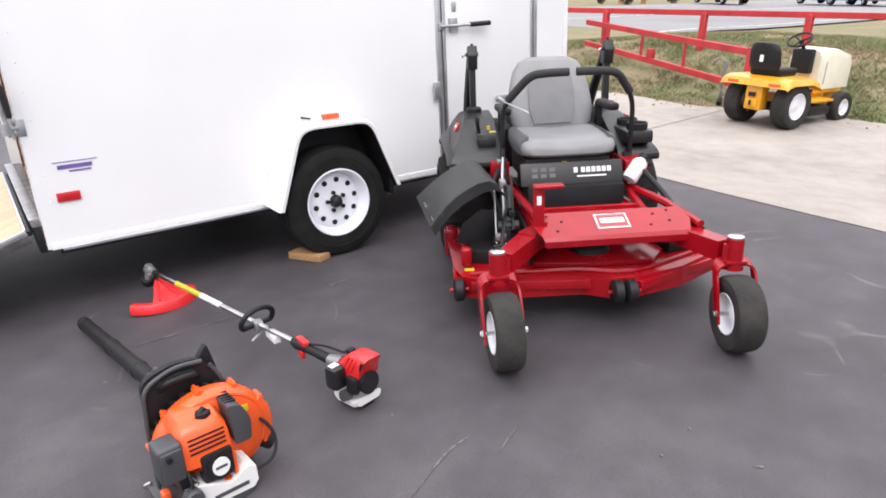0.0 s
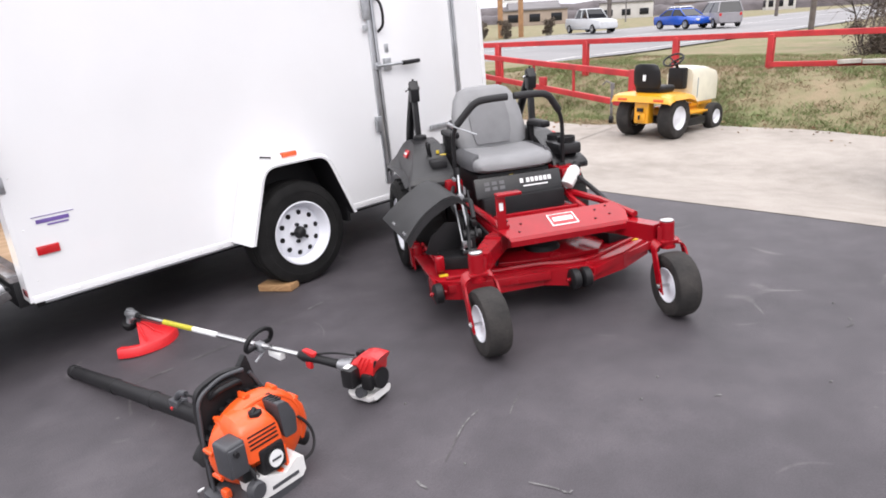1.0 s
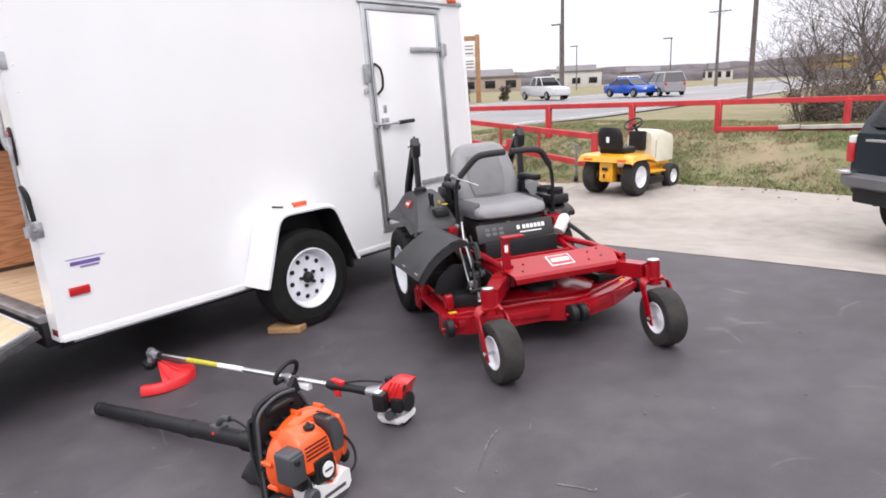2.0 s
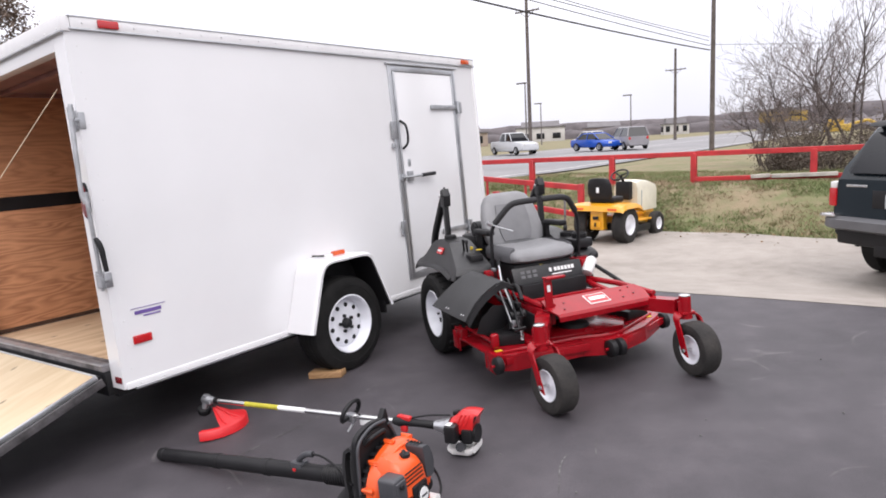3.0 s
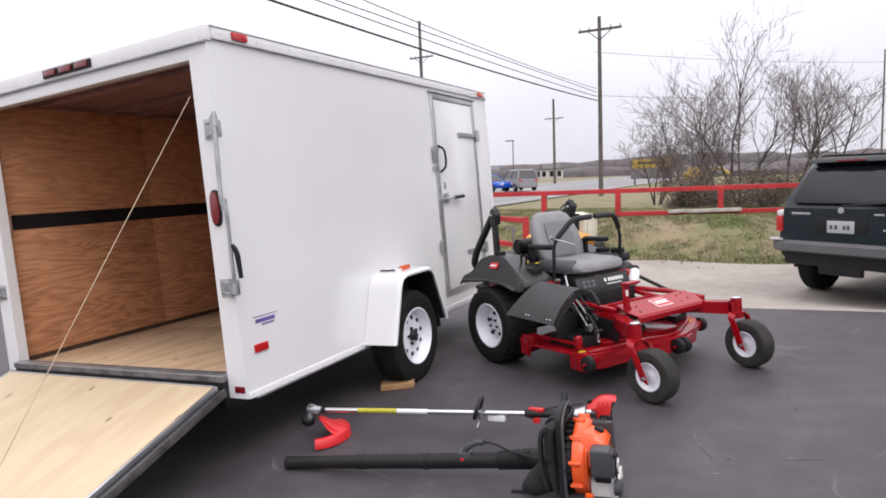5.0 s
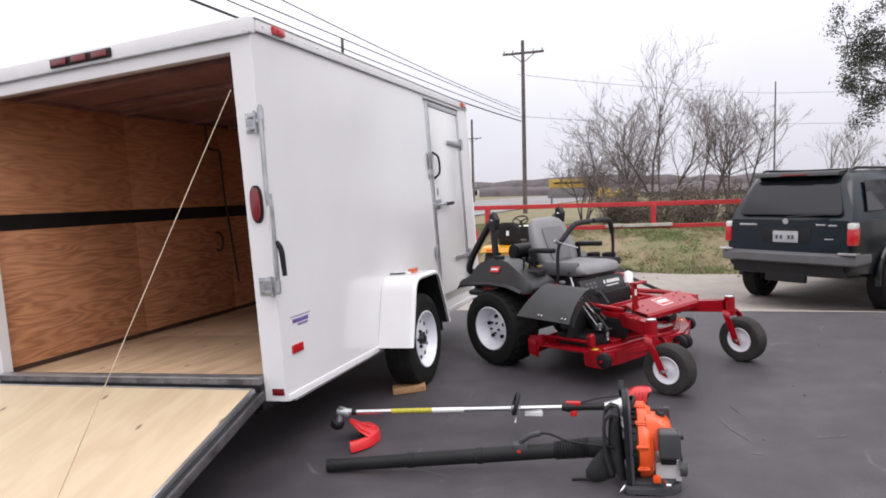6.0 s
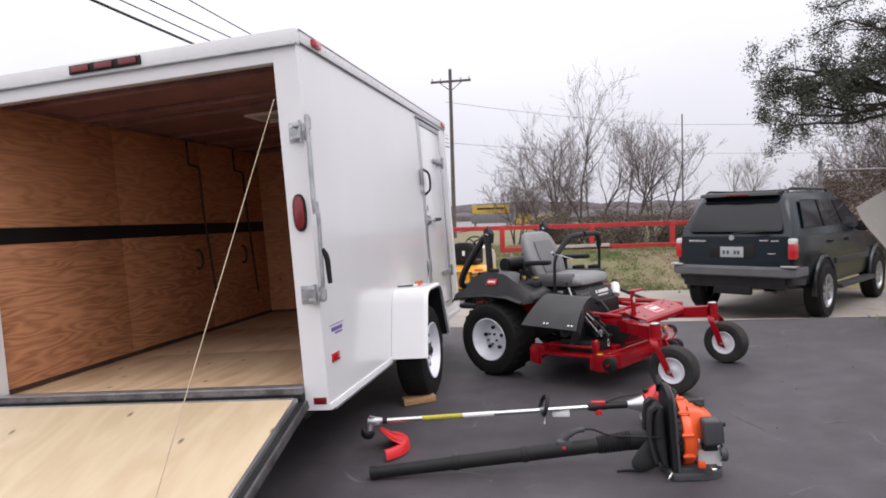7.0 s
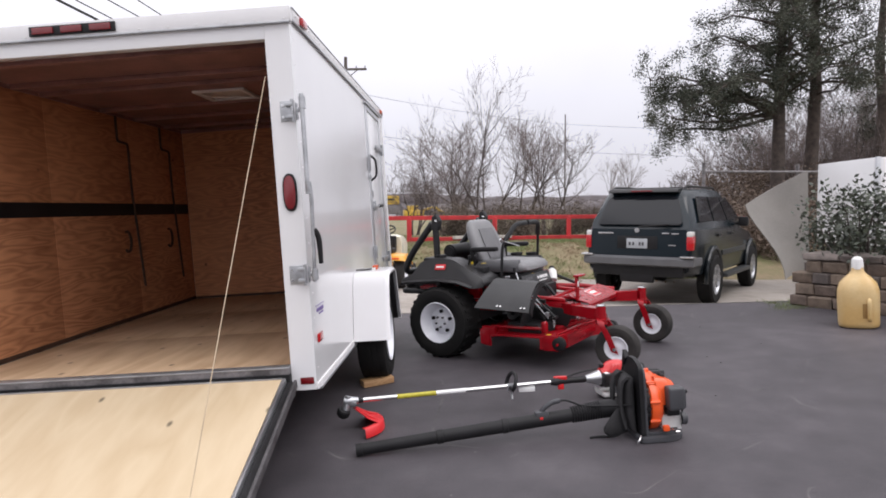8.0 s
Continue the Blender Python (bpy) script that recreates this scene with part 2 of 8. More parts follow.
def rounded(pts, rad, k=5):
    """A polyline with its inner corners rounded."""
    pts = [Vector(p) for p in pts]
    out = [pts[0]]
    for a, b, c in zip(pts, pts[1:], pts[2:]):
        u, w = (a - b), (c - b)
        r1, r2 = min(rad, u.length * 0.49), min(rad, w.length * 0.49)
        p, q = b + u.normalized() * r1, b + w.normalized() * r2
        for i in range(k + 1):
            t = i / k
            out.append(p * (1 - t) ** 2 + b * 2 * t * (1 - t) + q * t * t)
    return out + [pts[-1]]


def tube(bm, pts, r, n=10, cap=True, closed=False):
    """A swept round bar along points; r is one radius or one for each point."""
    pts = [Vector(p) for p in pts]
    rs = r if isinstance(r, (list, tuple)) else [r] * len(pts)
    rings, side = [], None
    for i, p in enumerate(pts):
        a, b = pts[i - 1] if i or closed else p, pts[(i + 1) % len(pts)] if i < len(pts) - 1 or closed else p
        d = (b - a).normalized()
        if side is None:
            side = d.orthogonal().normalized()
        side = (side - d * side.dot(d)).normalized()
        up = d.cross(side)
        rings.append([bm.verts.new(p + (side * math.cos(2 * math.pi * j / n) + up * math.sin(2 * math.pi * j / n)) * rs[i]) for j in range(n)])
    pairs = list(zip(rings, rings[1:])) + ([(rings[-1], rings[0])] if closed else [])
    for ra, rb in pairs:
        for j in range(n):
            bm.faces.new((ra[j], ra[(j + 1) % n], rb[(j + 1) % n], rb[j]))
    if cap and not closed:
        bm.faces.new(rings[0][::-1])
        bm.faces.new(rings[-1])


def cyl(bm, p0, p1, r, n=16, r2=None):
    tube(bm, [p0, p1], [r, r if r2 is None else r2], n)


def lathe(bm, prof, m=None, n=28):
    """Turns (radius, height) points about z; radius 0 closes an end."""
    m = m or Matrix.Identity(4)
    rings = []
    for r, h in prof:
        if r < 1e-6:
            rings.append([bm.verts.new(m @ Vector((0, 0, h)))])
        else:
            rings.append([bm.verts.new(m @ Vector((r * math.cos(2 * math.pi * j / n), r * math.sin(2 * math.pi * j / n), h))) for j in range(n)])
    for a, b in zip(rings, rings[1:]):
        for j in range(n):
            k = (j + 1) % n
            if len(a) == 1 and len(b) > 1:
                bm.faces.new((a[0], b[k], b[j]))
            elif len(b) == 1 and len(a) > 1:
                bm.faces.new((a[j], a[k], b[0]))
            elif len(a) > 1:
                bm.faces.new((a[j], a[k], b[k], b[j]))


def prism(bm, poly, h0, h1, m=None, bev=0.0, seg=2):
    """A flat outline (x, y) with thickness from h0 to h1 along z."""
    m = m or Matrix.Identity(4)
    lo = [bm.verts.new(m @ Vector((x, y, h0))) for x, y in poly]
    hi = [bm.verts.new(m @ Vector((x, y, h1))) for x, y in poly]
    fs = [bm.faces.new(lo[::-1]), bm.faces.new(hi)]
    for j in range(len(poly)):
        k = (j + 1) % len(poly)
        fs.append(bm.faces.new((lo[j], lo[k], hi[k], hi[j])))
    if bev:
        bmesh.ops.bevel(bm, geom=list({e for f in fs for e in f.edges}), offset=bev, segments=seg, profile=0.6, affect="EDGES", clamp_overlap=True)


def loft(bm, rings, caps=True):
    """Skins rings of equal point count."""
    vs = [[bm.verts.new(p) for p in ring] for ring in rings]
    n = len(vs[0])
    for a, b in zip(vs, vs[1:]):
        for j in range(n):
            bm.faces.new((a[j], a[(j + 1) % n], b[(j + 1) % n], b[j]))
    if caps:
        bm.faces.new(vs[0][::-1])
        bm.faces.new(vs[-1])


def sheet(bm, rows, thick):
    """A bent sheet through a grid of points, given thickness along its normals."""
    rows = [[Vector(p) for p in r] for r in rows]
    nr, nc = len(rows), len(rows[0])
    nor = [[None] * nc for _ in range(nr)]
    for i in range(nr):
        for j in range(nc):
            du = rows[min(i + 1, nr - 1)][j] - rows[max(i - 1, 0)][j]
            dv = rows[i][min(j + 1, nc - 1)] - rows[i][max(j - 1, 0)]
            nor[i][j] = du.cross(dv).normalized() * thick
    a = [[bm.verts.new(p) for p in r] for r in rows]
    b = [[bm.verts.new(rows[i][j] + nor[i][j]) for j in range(nc)] for i in range(nr)]
    for i in range(nr - 1):
        for j in range(nc - 1):
            bm.faces.new((a[i][j], a[i][j + 1], a[i + 1][j + 1], a[i + 1][j]))
            bm.faces.new((b[i][j], b[i + 1][j], b[i + 1][j + 1], b[i][j + 1]))
    rim = [(i, 0) for i in range(nr)] + [(nr - 1, j) for j in range(1, nc)] + [(i, nc - 1) for i in range(nr - 2, -1, -1)] + [(0, j) for j in range(nc - 2, 0, -1)]
    for (i, j), (k, q) in zip(rim, rim[1:] + rim[:1]):
        bm.faces.new((a[i][j], a[k][q], b[k][q], b[i][j]))


def bar_between(bm, a, b, w, h, bev=0.006):
    """A flat bar from a to b."""
    a, b = Vector(a), Vector(b)
    d = b - a
    q = d.to_track_quat("X", "Z").to_matrix().to_4x4()
    box(bm, (0, 0, 0), (d.length, w, h), bev, Matrix.Translation((a + b) / 2) @ q, 1)


def mesh_of(name, bm, material, sharp=38):
    bmesh.ops.recalc_face_normals(bm, faces=bm.faces)
    for f in bm.faces:
        f.smooth = True
    lim = radians(sharp)
    for e in bm.edges:
        e.smooth = len(e.link_faces) == 2 and e.calc_face_angle(0) < lim
    me = bpy.data.meshes.new(name)
    bm.to_mesh(me)
    bm.free()
    me.materials.append(material)
    return me


def part(name, bm, material, parent, label="", sharp=38):
    ob = new(name, mesh_of(name, bm, material, sharp))
    ob.parent = parent
    if label:
        tagged(ob, label)
    return ob


def made(name, parent, material, *calls, label="", sharp=38):
    """One part out of several shape calls: (function, args..., {keywords})."""
    bm = bmesh.new()
    for f, *args in calls:
        kw = args.pop() if args and isinstance(args[-1], dict) else {}
        f(bm, *args, **kw)
    return part(name, bm, material, parent, label, sharp)


def thing(name, m, label, category, group="", kind=""):
    ob = new(name)
    ob.empty_display_size = 0.2
    ob.matrix_basis = m
    return tagged(ob, label, category, group, kind)


def solo(name, bm, material, m, label, category, group="", kind="", sharp=38):
    ob = new(name, mesh_of(name, bm, material, sharp))
    ob.matrix_basis = m
    return tagged(ob, label, category, group, kind)


# The street side lies level, tilted against the lot.
FAR = pose(0, 5.5, 0) @ pose(0, 0, 0, 3.43, 0, 0) @ pose(0, -5.5, 0)

# ---- ground ----
def ease(v, a, b):
    t = min(1.0, max(0.0, (v - a) / (b - a)))
    return t * t * (3 - 2 * t)


def lot_edge(y):
    """Where the asphalt lot meets the concrete apron."""
    return 4.10 + 0.13 * y + 0.02 * math.sin(1.7 * y)


def berm(x, y):
    return 0.6 * ease(x, 9.0 + 0.1 * math.sin(y * 1.3), 11.7) * (1 - 0.5 * ease(y, 8.5, 13)) * (1 - 0.45 * ease(x, 15, 24))


def height(x, y):
    """The ground's height: the lot dips towards -x, apron and verge fall with the street."""
    dip = 0.043 * 9.0 * math.tanh(max(0.0, 1.25 - x) / 9.0)
    fall = 0.06 * (y - 5.5)
    if y < 5.5:
        fall *= ease(x, lot_edge(y) - 0.4, lot_edge(y) + 1.9)
    return fall + berm(x, y) - dip


def drape(name, xs, ys, lift, material, label, category, rough=0.0, skew=None):
    verts, faces = [], []
    for i, x in enumerate(xs):
        for j, y in enumerate(ys):
            px = skew(x, y) if skew else x
            verts.append((px, y, height(px, y) + lift + (noise.noise((px * 1.9, y * 1.9, 0)) * rough if rough else 0)))
    w = len(ys)
    for i in range(len(xs) - 1):
        for j in range(w - 1):
            a = i * w + j
            faces.append((a, a + w, a + w + 1, a + 1))
    me = bpy.data.meshes.new(name)
    me.from_pydata(verts, [], faces)
    for p in me.polygons:
        p.use_smooth = True
    me.materials.append(material)
    return tagged(new(name, me), label, category, kind="structure")


def spans(*stops):
    """Grid lines: (from, to, step) spans in a row."""
    out = []
    for a, b, s in stops:
        out += list(np.linspace(a, b, max(2, int(round((b - a) / s)) + 1)))[: None if (a, b, s) == stops[-1] else -1]
    return [float(v) for v in out]


ASPHALT = ground_surface("sealed_asphalt", ((0.041, 0.0370, 0.0418), (0.060, 0.0535, 0.0605), (0.088, 0.0785, 0.087)), 0.75, 160, 0.58, 0.25, 0.25, (0.25, 0.24, 0.23), 0.28)
CONCRETE = ground_surface("weathered_concrete", ((0.225, 0.199, 0.175), (0.300, 0.269, 0.241), (0.355, 0.321, 0.290)), 0.7, 90, 0.85, 0.2, 0.2, (0.14, 0.12, 0.10))
GRASS_SOIL = ground_surface("thin_winter_lawn", ((0.245, 0.182, 0.120), (0.180, 0.158, 0.088), (0.110, 0.138, 0.050)), 0.9, 45, 0.95, 0.6)
STREET = ground_surface("worn_street_asphalt", ((0.17, 0.165, 0.17), (0.21, 0.205, 0.21), (0.25, 0.24, 0.24)), 0.15, 60, 0.8, 0.1)
LINE_PAINT = surface("road_line_paint", (0.62, 0.62, 0.60), 0.7, var=0.2, scale=3, grain=40)

drape("ground", spans((-400, -40, 60), (-40, -16, 3), (-16, 3, 1), (3, 16, 0.35), (16, 40, 3), (40, 520, 40)),
      spans((-400, -40, 60), (-40, -4, 4), (-4, 14, 0.4), (14, 60, 4), (60, 420, 60)), -0.035, GRASS_SOIL,
      "patchy winter lawn and bare soil verge", "ground", 0.02)
drape("lot_asphalt", spans((0, 0.7, 0.05), (0.7, 1, 0.01)), spans((-16, -3, 1), (-3, 6, 0.3), (6, 12.2, 1)), 0.0, ASPHALT,
      "dark sealed asphalt lot with pale scuffs", "pavement", skew=lambda u, y: -30 + u * (lot_edge(y) + 30))
drape("apron_concrete", spans((0, 1, 0.06)), spans((-6, 12.2, 0.35)), 0.004, CONCRETE,
      "pale weathered concrete apron beside the asphalt", "pavement", skew=lambda u, y: lot_edge(y) + u * (9.15 - 0.28 * ease(y, 4, 6) * 2.5 + 0.05 * math.sin(3 * y) - lot_edge(y)))
drape("street", spans((-120, 20, 20), (20, 40, 2), (40, 300, 20)), spans((12.6, 14, 0.4), (14, 32, 3)), 0.02, STREET,
      "grey worn asphalt street with white lines", "road")
for off in (13.4, 21.5, 29.5):
    drape("street_line", spans((-120, 20, 20), (20, 40, 2), (40, 300, 20)), [off, off + 0.14], 0.03, LINE_PAINT, "white painted road line on the street", "road line")


def slab_joint(pts):
    bm = bmesh.new()
    for (x0, y0), (x1, y1) in zip(pts, pts[1:]):
        d = Vector((x1 - x0, y1 - y0, 0)).normalized()
        s = Vector((-d.y, d.x, 0)) * 0.008
        n = 14
        prev = None
        for i in range(n + 1):
            t = i / n
            x, y = x0 + (x1 - x0) * t, y0 + (y1 - y0) * t
            z = height(x, y) + 0.009
            pair = [bm.verts.new((x + s.x, y + s.y, z)), bm.verts.new((x - s.x, y - s.y, z))]
            if prev:
                bm.faces.new((prev[0], prev[1], pair[1], pair[0]))
            prev = pair
    return bm


JOINT = surface("joint_tar", (0.255, 0.228, 0.20), 0.9, var=0.2)
solo("slab_joint", slab_joint([(6.4, 5.00), (8.55, 5.20)]), JOINT, Matrix.Identity(4), "dark joint between concrete slabs", "joint", kind="structure")


def scuff(name, pts, w, material, label):
    """A thin worn streak on the asphalt, broken along its length."""
    bm = bmesh.new()
    pts = rounded([(x, y, 0) for x, y in pts], 0.2, 6)
    for i, (a, b) in enumerate(zip(pts, pts[1:])):
        if noise.noise((i * 1.3, pts[0].x * 7, 2.0)) < -0.28:
            continue
        d = (b - a).normalized()
        s = Vector((-d.y, d.x, 0)) * w * (0.6 + 0.6 * abs(noise.noise((i * 0.7, pts[0].y, 5))))
        bm.faces.new([bm.verts.new(p + Vector((0, 0, height(p.x, p.y) + 0.003))) for p in (a - s, b - s, b + s, a + s)])
    solo(name, bm, material, Matrix.Identity(4), label, "scuff mark", "scuffs on the asphalt", kind="structure")


CHALK = surface("pale_scuff", (0.17, 0.165, 0.165), 0.9, var=0.3, scale=30, grain=120)
FAINT = surface("faint_scuff", (0.12, 0.116, 0.115), 0.9, var=0.3, scale=30, grain=120)
for pts, w, mat in (([(0.971, 1.544), (0.884, 1.536), (0.786, 1.492)], 0.0045, CHALK), ([(0.786, 1.492), (0.721, 1.458), (0.664, 1.432)], 0.003, FAINT), ([(1.198, 1.492), (1.14, 1.474), (1.075, 1.449)], 0.004, FAINT), ([(1.07, 1.447), (1.045, 1.435), (1.02, 1.421)], 0.004, CHALK),
                    ([(0.533, 1.441), (0.523, 1.419), (0.525, 1.385)], 0.006, CHALK), ([(0.743, 1.124), (0.774, 1.025), (0.771, 0.986), (0.793, 0.987)], 0.005, CHALK), ([(0.19, 3.136), (0.436, 3.115), (0.80, 3.09), (1.071, 3.068)], 0.006, FAINT),
                    ([(1.188, 3.086), (1.25, 3.094), (1.325, 3.098)], 0.007, CHALK), ([(1.325, 3.098), (1.40, 3.08), (1.493, 3.05)], 0.005, FAINT), ([(1.50, 2.83), (1.53, 2.81)], 0.007, CHALK), ([(2.45, 0.62), (2.50, 0.60), (2.56, 0.64)], 0.006, FAINT), ([(1.56, 0.85), (1.58, 0.83)], 0.006, CHALK), ([(-0.9, 3.0), (-0.6, 3.02)], 0.006, FAINT)):
    pts = [(x, y - 0.04) for x, y in pts]
    scuff("scuff_mark", pts, w, mat, "pale scratch worn into the asphalt")
for k, (x, y) in enumerate(((0.841, 1.795), (0.692, 1.324), (1.575, 1.05), (2.7, 0.7), (1.385, 1.021), (1.9, 0.5))):
    bm = bmesh.new()
    bmesh.ops.create_icosphere(bm, subdivisions=1, radius=0.006)
    solo("pebble", bm, CHALK, pose(x, y, height(x, y) + 0.003), "small pale pebble on the asphalt", "pebble", "pebbles")

# ---- cargo trailer ----
def road_wheel(name, parent, m, label=""):
    """A trailer wheel: outer side towards +z of m, centre in the tyre's middle."""
    tyre = bmesh.new()
    lathe(tyre, [(0.205, -0.098), (0.25, -0.105), (0.30, -0.104), (0.325, -0.092), (0.333, -0.070), (0.337, -0.035), (0.332, -0.033), (0.332, -0.028), (0.338, -0.026),
                 (0.338, 0.0), (0.333, 0.002), (0.333, 0.008), (0.338, 0.010), (0.337, 0.038), (0.332, 0.040), (0.332, 0.046), (0.335, 0.070), (0.325, 0.092), (0.30, 0.104), (0.27, 0.107),
                 (0.268, 0.104), (0.25, 0.105), (0.205, 0.098), (0.19, 0.06), (0.19, -0.06), (0.205, -0.098)], m, 56)
    t = part("tyre", tyre, RUBBER, parent, label)
    rim = bmesh.new()
    lathe(rim, [(0.190, -0.09), (0.203, 0.098), (0.207, 0.106), (0.199, 0.108), (0.192, 0.094), (0.184, 0.078), (0.177, 0.040), (0.168, 0.030),
                (0.150, 0.046), (0.105, 0.056), (0.085, 0.050), (0.070, 0.052), (0.045, 0.053), (0.0, 0.053)], m, 56)
    r = part("rim", rim, RIM_WHITE, parent, "white steel rim with round holes")
    for i in range(10):
        a = 2 * math.pi * i / 10
        p = m @ Vector((0.132 * math.cos(a), 0.132 * math.sin(a), 0.047))
        q = m @ Vector((0.132 * math.cos(a), 0.132 * math.sin(a), 0.0545))
        made("vent_hole", r, BLACK, (cyl, p, q, 0.0165, 14))
    for i in range(5):
        a = 2 * math.pi * (i + 0.3) / 5
        p = m @ Vector((0.057 * math.cos(a), 0.057 * math.sin(a), 0.05))
        q = m @ Vector((0.057 * math.cos(a), 0.057 * math.sin(a), 0.070))
        made("lug_nut", r, BLACK_STEEL, (cyl, p, q, 0.013, 6))
    cap = bmesh.new()
    lathe(cap, [(0.040, 0.05), (0.039, 0.066), (0.033, 0.074), (0.030, 0.088), (0.022, 0.094), (0, 0.094)], m, 20)
    part("hub_cap", cap, BLACK_STEEL, r)


def build_trailer():
    L, W, Z0, Z1 = 3.65, 2.20, 0.345, 2.325
    t = thing("cargo_trailer", pose(0, 3.65, 0), "white enclosed single-axle cargo trailer with its rear ramp door down", "trailer")
    B = lambda x0, x1, y0, y1, z0, z1, bev=0.0: (box, ((x0 + x1) / 2, (y0 + y1) / 2, (z0 + z1) / 2), (x1 - x0, y1 - y0, z1 - z0), bev)
    DX0, DX1, DZ0, DZ1 = 2.43, 3.325, 0.462, 2.215
    made("side_wall", t, WHITE, B(0.0, DX0, 0.0, 0.03, Z0, 2.2645), B(DX1, L, 0.0, 0.03, Z0, 2.27), B(DX0, DX1, 0.0, 0.03, Z0, DZ0), B(DX0, DX1, 0.0, 0.03, DZ1, 2.27), label="white sheet-metal side wall with a door opening")
    made("side_wall", t, WHITE, B(0.0, L, W - 0.03, W, Z0, 2.2645), label="white sheet-metal side wall")
    made("front_wall", t, WHITE, B(L - 0.03, L - 0.002, 0.03, W - 0.03, Z0, 2.27))
    made("roof", t, WHITE, B(0.0, L, 0.01, W - 0.01, 2.285, 2.315, 0.008))
    # rear frame
    made("rear_post", t, WHITE, B(-0.004, -0.0003, 0.0, 0.130, Z0, 2.249), B(0.0, 0.06, 0.031, 0.130, Z0, 2.249))
    made("rear_post", t, WHITE, B(-0.004, -0.0003, W - 0.130, W, Z0, 2.249), B(0.0, 0.06, W - 0.130, W - 0.031, Z0, 2.249))
    made("rear_header", t, WHITE, B(-0.003, 0.06, 0.131, W - 0.131, 2.172, 2.249, 0.001))
    made("roof_trim_rear", t, WHITE_TRIM, B(-0.022, 0.03, -0.012, W + 0.012, 2.250, 2.328, 0.007))
    made("roof_trim_lip", t, GALV, B(-0.026, 0.0, -0.006, W + 0.006, 2.243, 2.251, 0.002))
    made("roof_trim_side", t, WHITE_TRIM, B(0.031, L, -0.014, 0.02, 2.268, 2.326, 0.005))
    made("roof_trim_side", t, WHITE_TRIM, B(0.031, L, W - 0.02, W + 0.014, 2.268, 2.326, 0.005))
    made("roof_edge_strip", t, ALU, B(0.02, L, -0.017, -0.010, 2.262, 2.270), B(0.02, L, -0.018, 0.012, 2.3262, 2.331))
    for y in (-0.007, W - 0.005):
        made("bottom_rail", t, WHITE_TRIM, B(0.012, L, y, y + 0.012, Z0 - 0.005, Z0 + 0.030, 0.003))
    made("bottom_rail_edge", t, ALU, B(0.06, L, -0.012, 0.01, Z0 - 0.015, Z0 - 0.004))
    made("front_corner_trim", t, WHITE_TRIM, B(L - 0.04, L + 0.006, -0.006, 0.035, Z0, 2.265, 0.006))
    spots = [(0.09 + i * 0.138, -0.0155, 2.297) for i in range(26)] + [(0.09 + i * 0.138, -0.0085, Z0 + 0.012) for i in range(26)]
    spots += [(-0.0235, 0.02 + i * 0.149, 2.262) for i in range(15)] + [(0.055, 0.0015, float(z)) for z in np.linspace(0.45, 2.18, 14)]
    bm = bmesh.new()
    bmesh.ops.create_icosphere(bm, subdivisions=1, radius=0.0055)
    rivet = mesh_of("rivet", bm, WHITE_TRIM)
    for p in spots:
        rv = new("rivet", rivet)
        rv.parent, rv.location = t, p
    # floor, frame and sill
    for i in range(3):
        made("floor_panel", t, PLY_FLOOR, B(0.055 + i * 1.18, 0.055 + i * 1.18 + 1.177, 0.055, W - 0.055, 0.425, 0.446, 0.001), label="worn plywood floor sheet")
    made("rear_sill", t, FRAME_GREY, B(-0.045, 0.052, 0.130, W - 0.130, 0.440, 0.474, 0.005), label="dirty grey steel sill with scuffed edge")
    made("sill_lip", t, GALV, B(-0.052, 0.0, 0.132, W - 0.132, 0.4745, 0.482, 0.002), label="worn bright sill edge")
    made("sill_shadow_bar", t, BLACK_STEEL, B(-0.035, 0.05, 0.130, W - 0.130, 0.30, 0.4395, 0.004))
    for y in (0.25, W - 0.25):
        made("chassis_rail", t, BLACK_STEEL, B(0.06, L, y - 0.025, y + 0.025, 0.25, 0.44))
    for x in (0.4, 1.0, 1.6, 2.2, 2.8, 3.4):
        made("cross_member", t, BLACK_STEEL, B(x - 0.03, x + 0.03, 0.04, W - 0.04, 0.36, 0.444))
    made("axle", t, BLACK_STEEL, (cyl, (1.515, -0.05, 0.335), (1.515, W + 0.05, 0.335), 0.035, 14))
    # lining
    # dark brown strips fill the gap between floor and lining
    KICK = surface("dark_brown_trim", (0.075, 0.040, 0.026), 0.7, var=0.25, scale=6, grain=60)
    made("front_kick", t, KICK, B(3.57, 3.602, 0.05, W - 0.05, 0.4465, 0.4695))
    made("front_cove", t, CEIL, B(3.585, 3.601, 0.047, W - 0.047, 2.2355, 2.2665))
    for y0, y1 in ((0.032, 0.046), (W - 0.046, W - 0.032)):
        for z0, z1, nm in ((0.479, 1.372, "lower"), (1.478, 2.235, "upper")):
            for i in range(3):
                x0 = 0.12 + i * 1.16
                x1 = min(x0 + 1.158, 3.58)
                if y0 < 1 and i == 2:
                    x1 = 2.44
                if y0 < 1 and i == 2 and x1 <= x0:
                    continue
                made("lining_panel", t, PLY, B(x0, x1, y0, y1, z0, z1, 0.001), label="varnished brown plywood wall lining")
        made("tie_track", t, BLACK, B(0.13, 3.58, min(y0, y1 - 0.008), y1 - 0.003, 1.372, 1.478), label="dark recessed strip between lining panels")
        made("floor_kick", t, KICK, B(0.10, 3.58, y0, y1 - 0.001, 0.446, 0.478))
        made("lining_cove", t, CEIL, B(0.062, 3.58, y0, y1, 2.238, 2.2665))
        made("rear_jamb", t, PLY, B(0.062, 0.119, y0, y1 + (0.02 if y0 < 1 else 0.0), 0.47, 2.235))
    made("front_lining", t, PLY_END, B(3.585, 3.60, 0.047, W - 0.047, 0.47, 2.235), label="varnished plywood front lining")
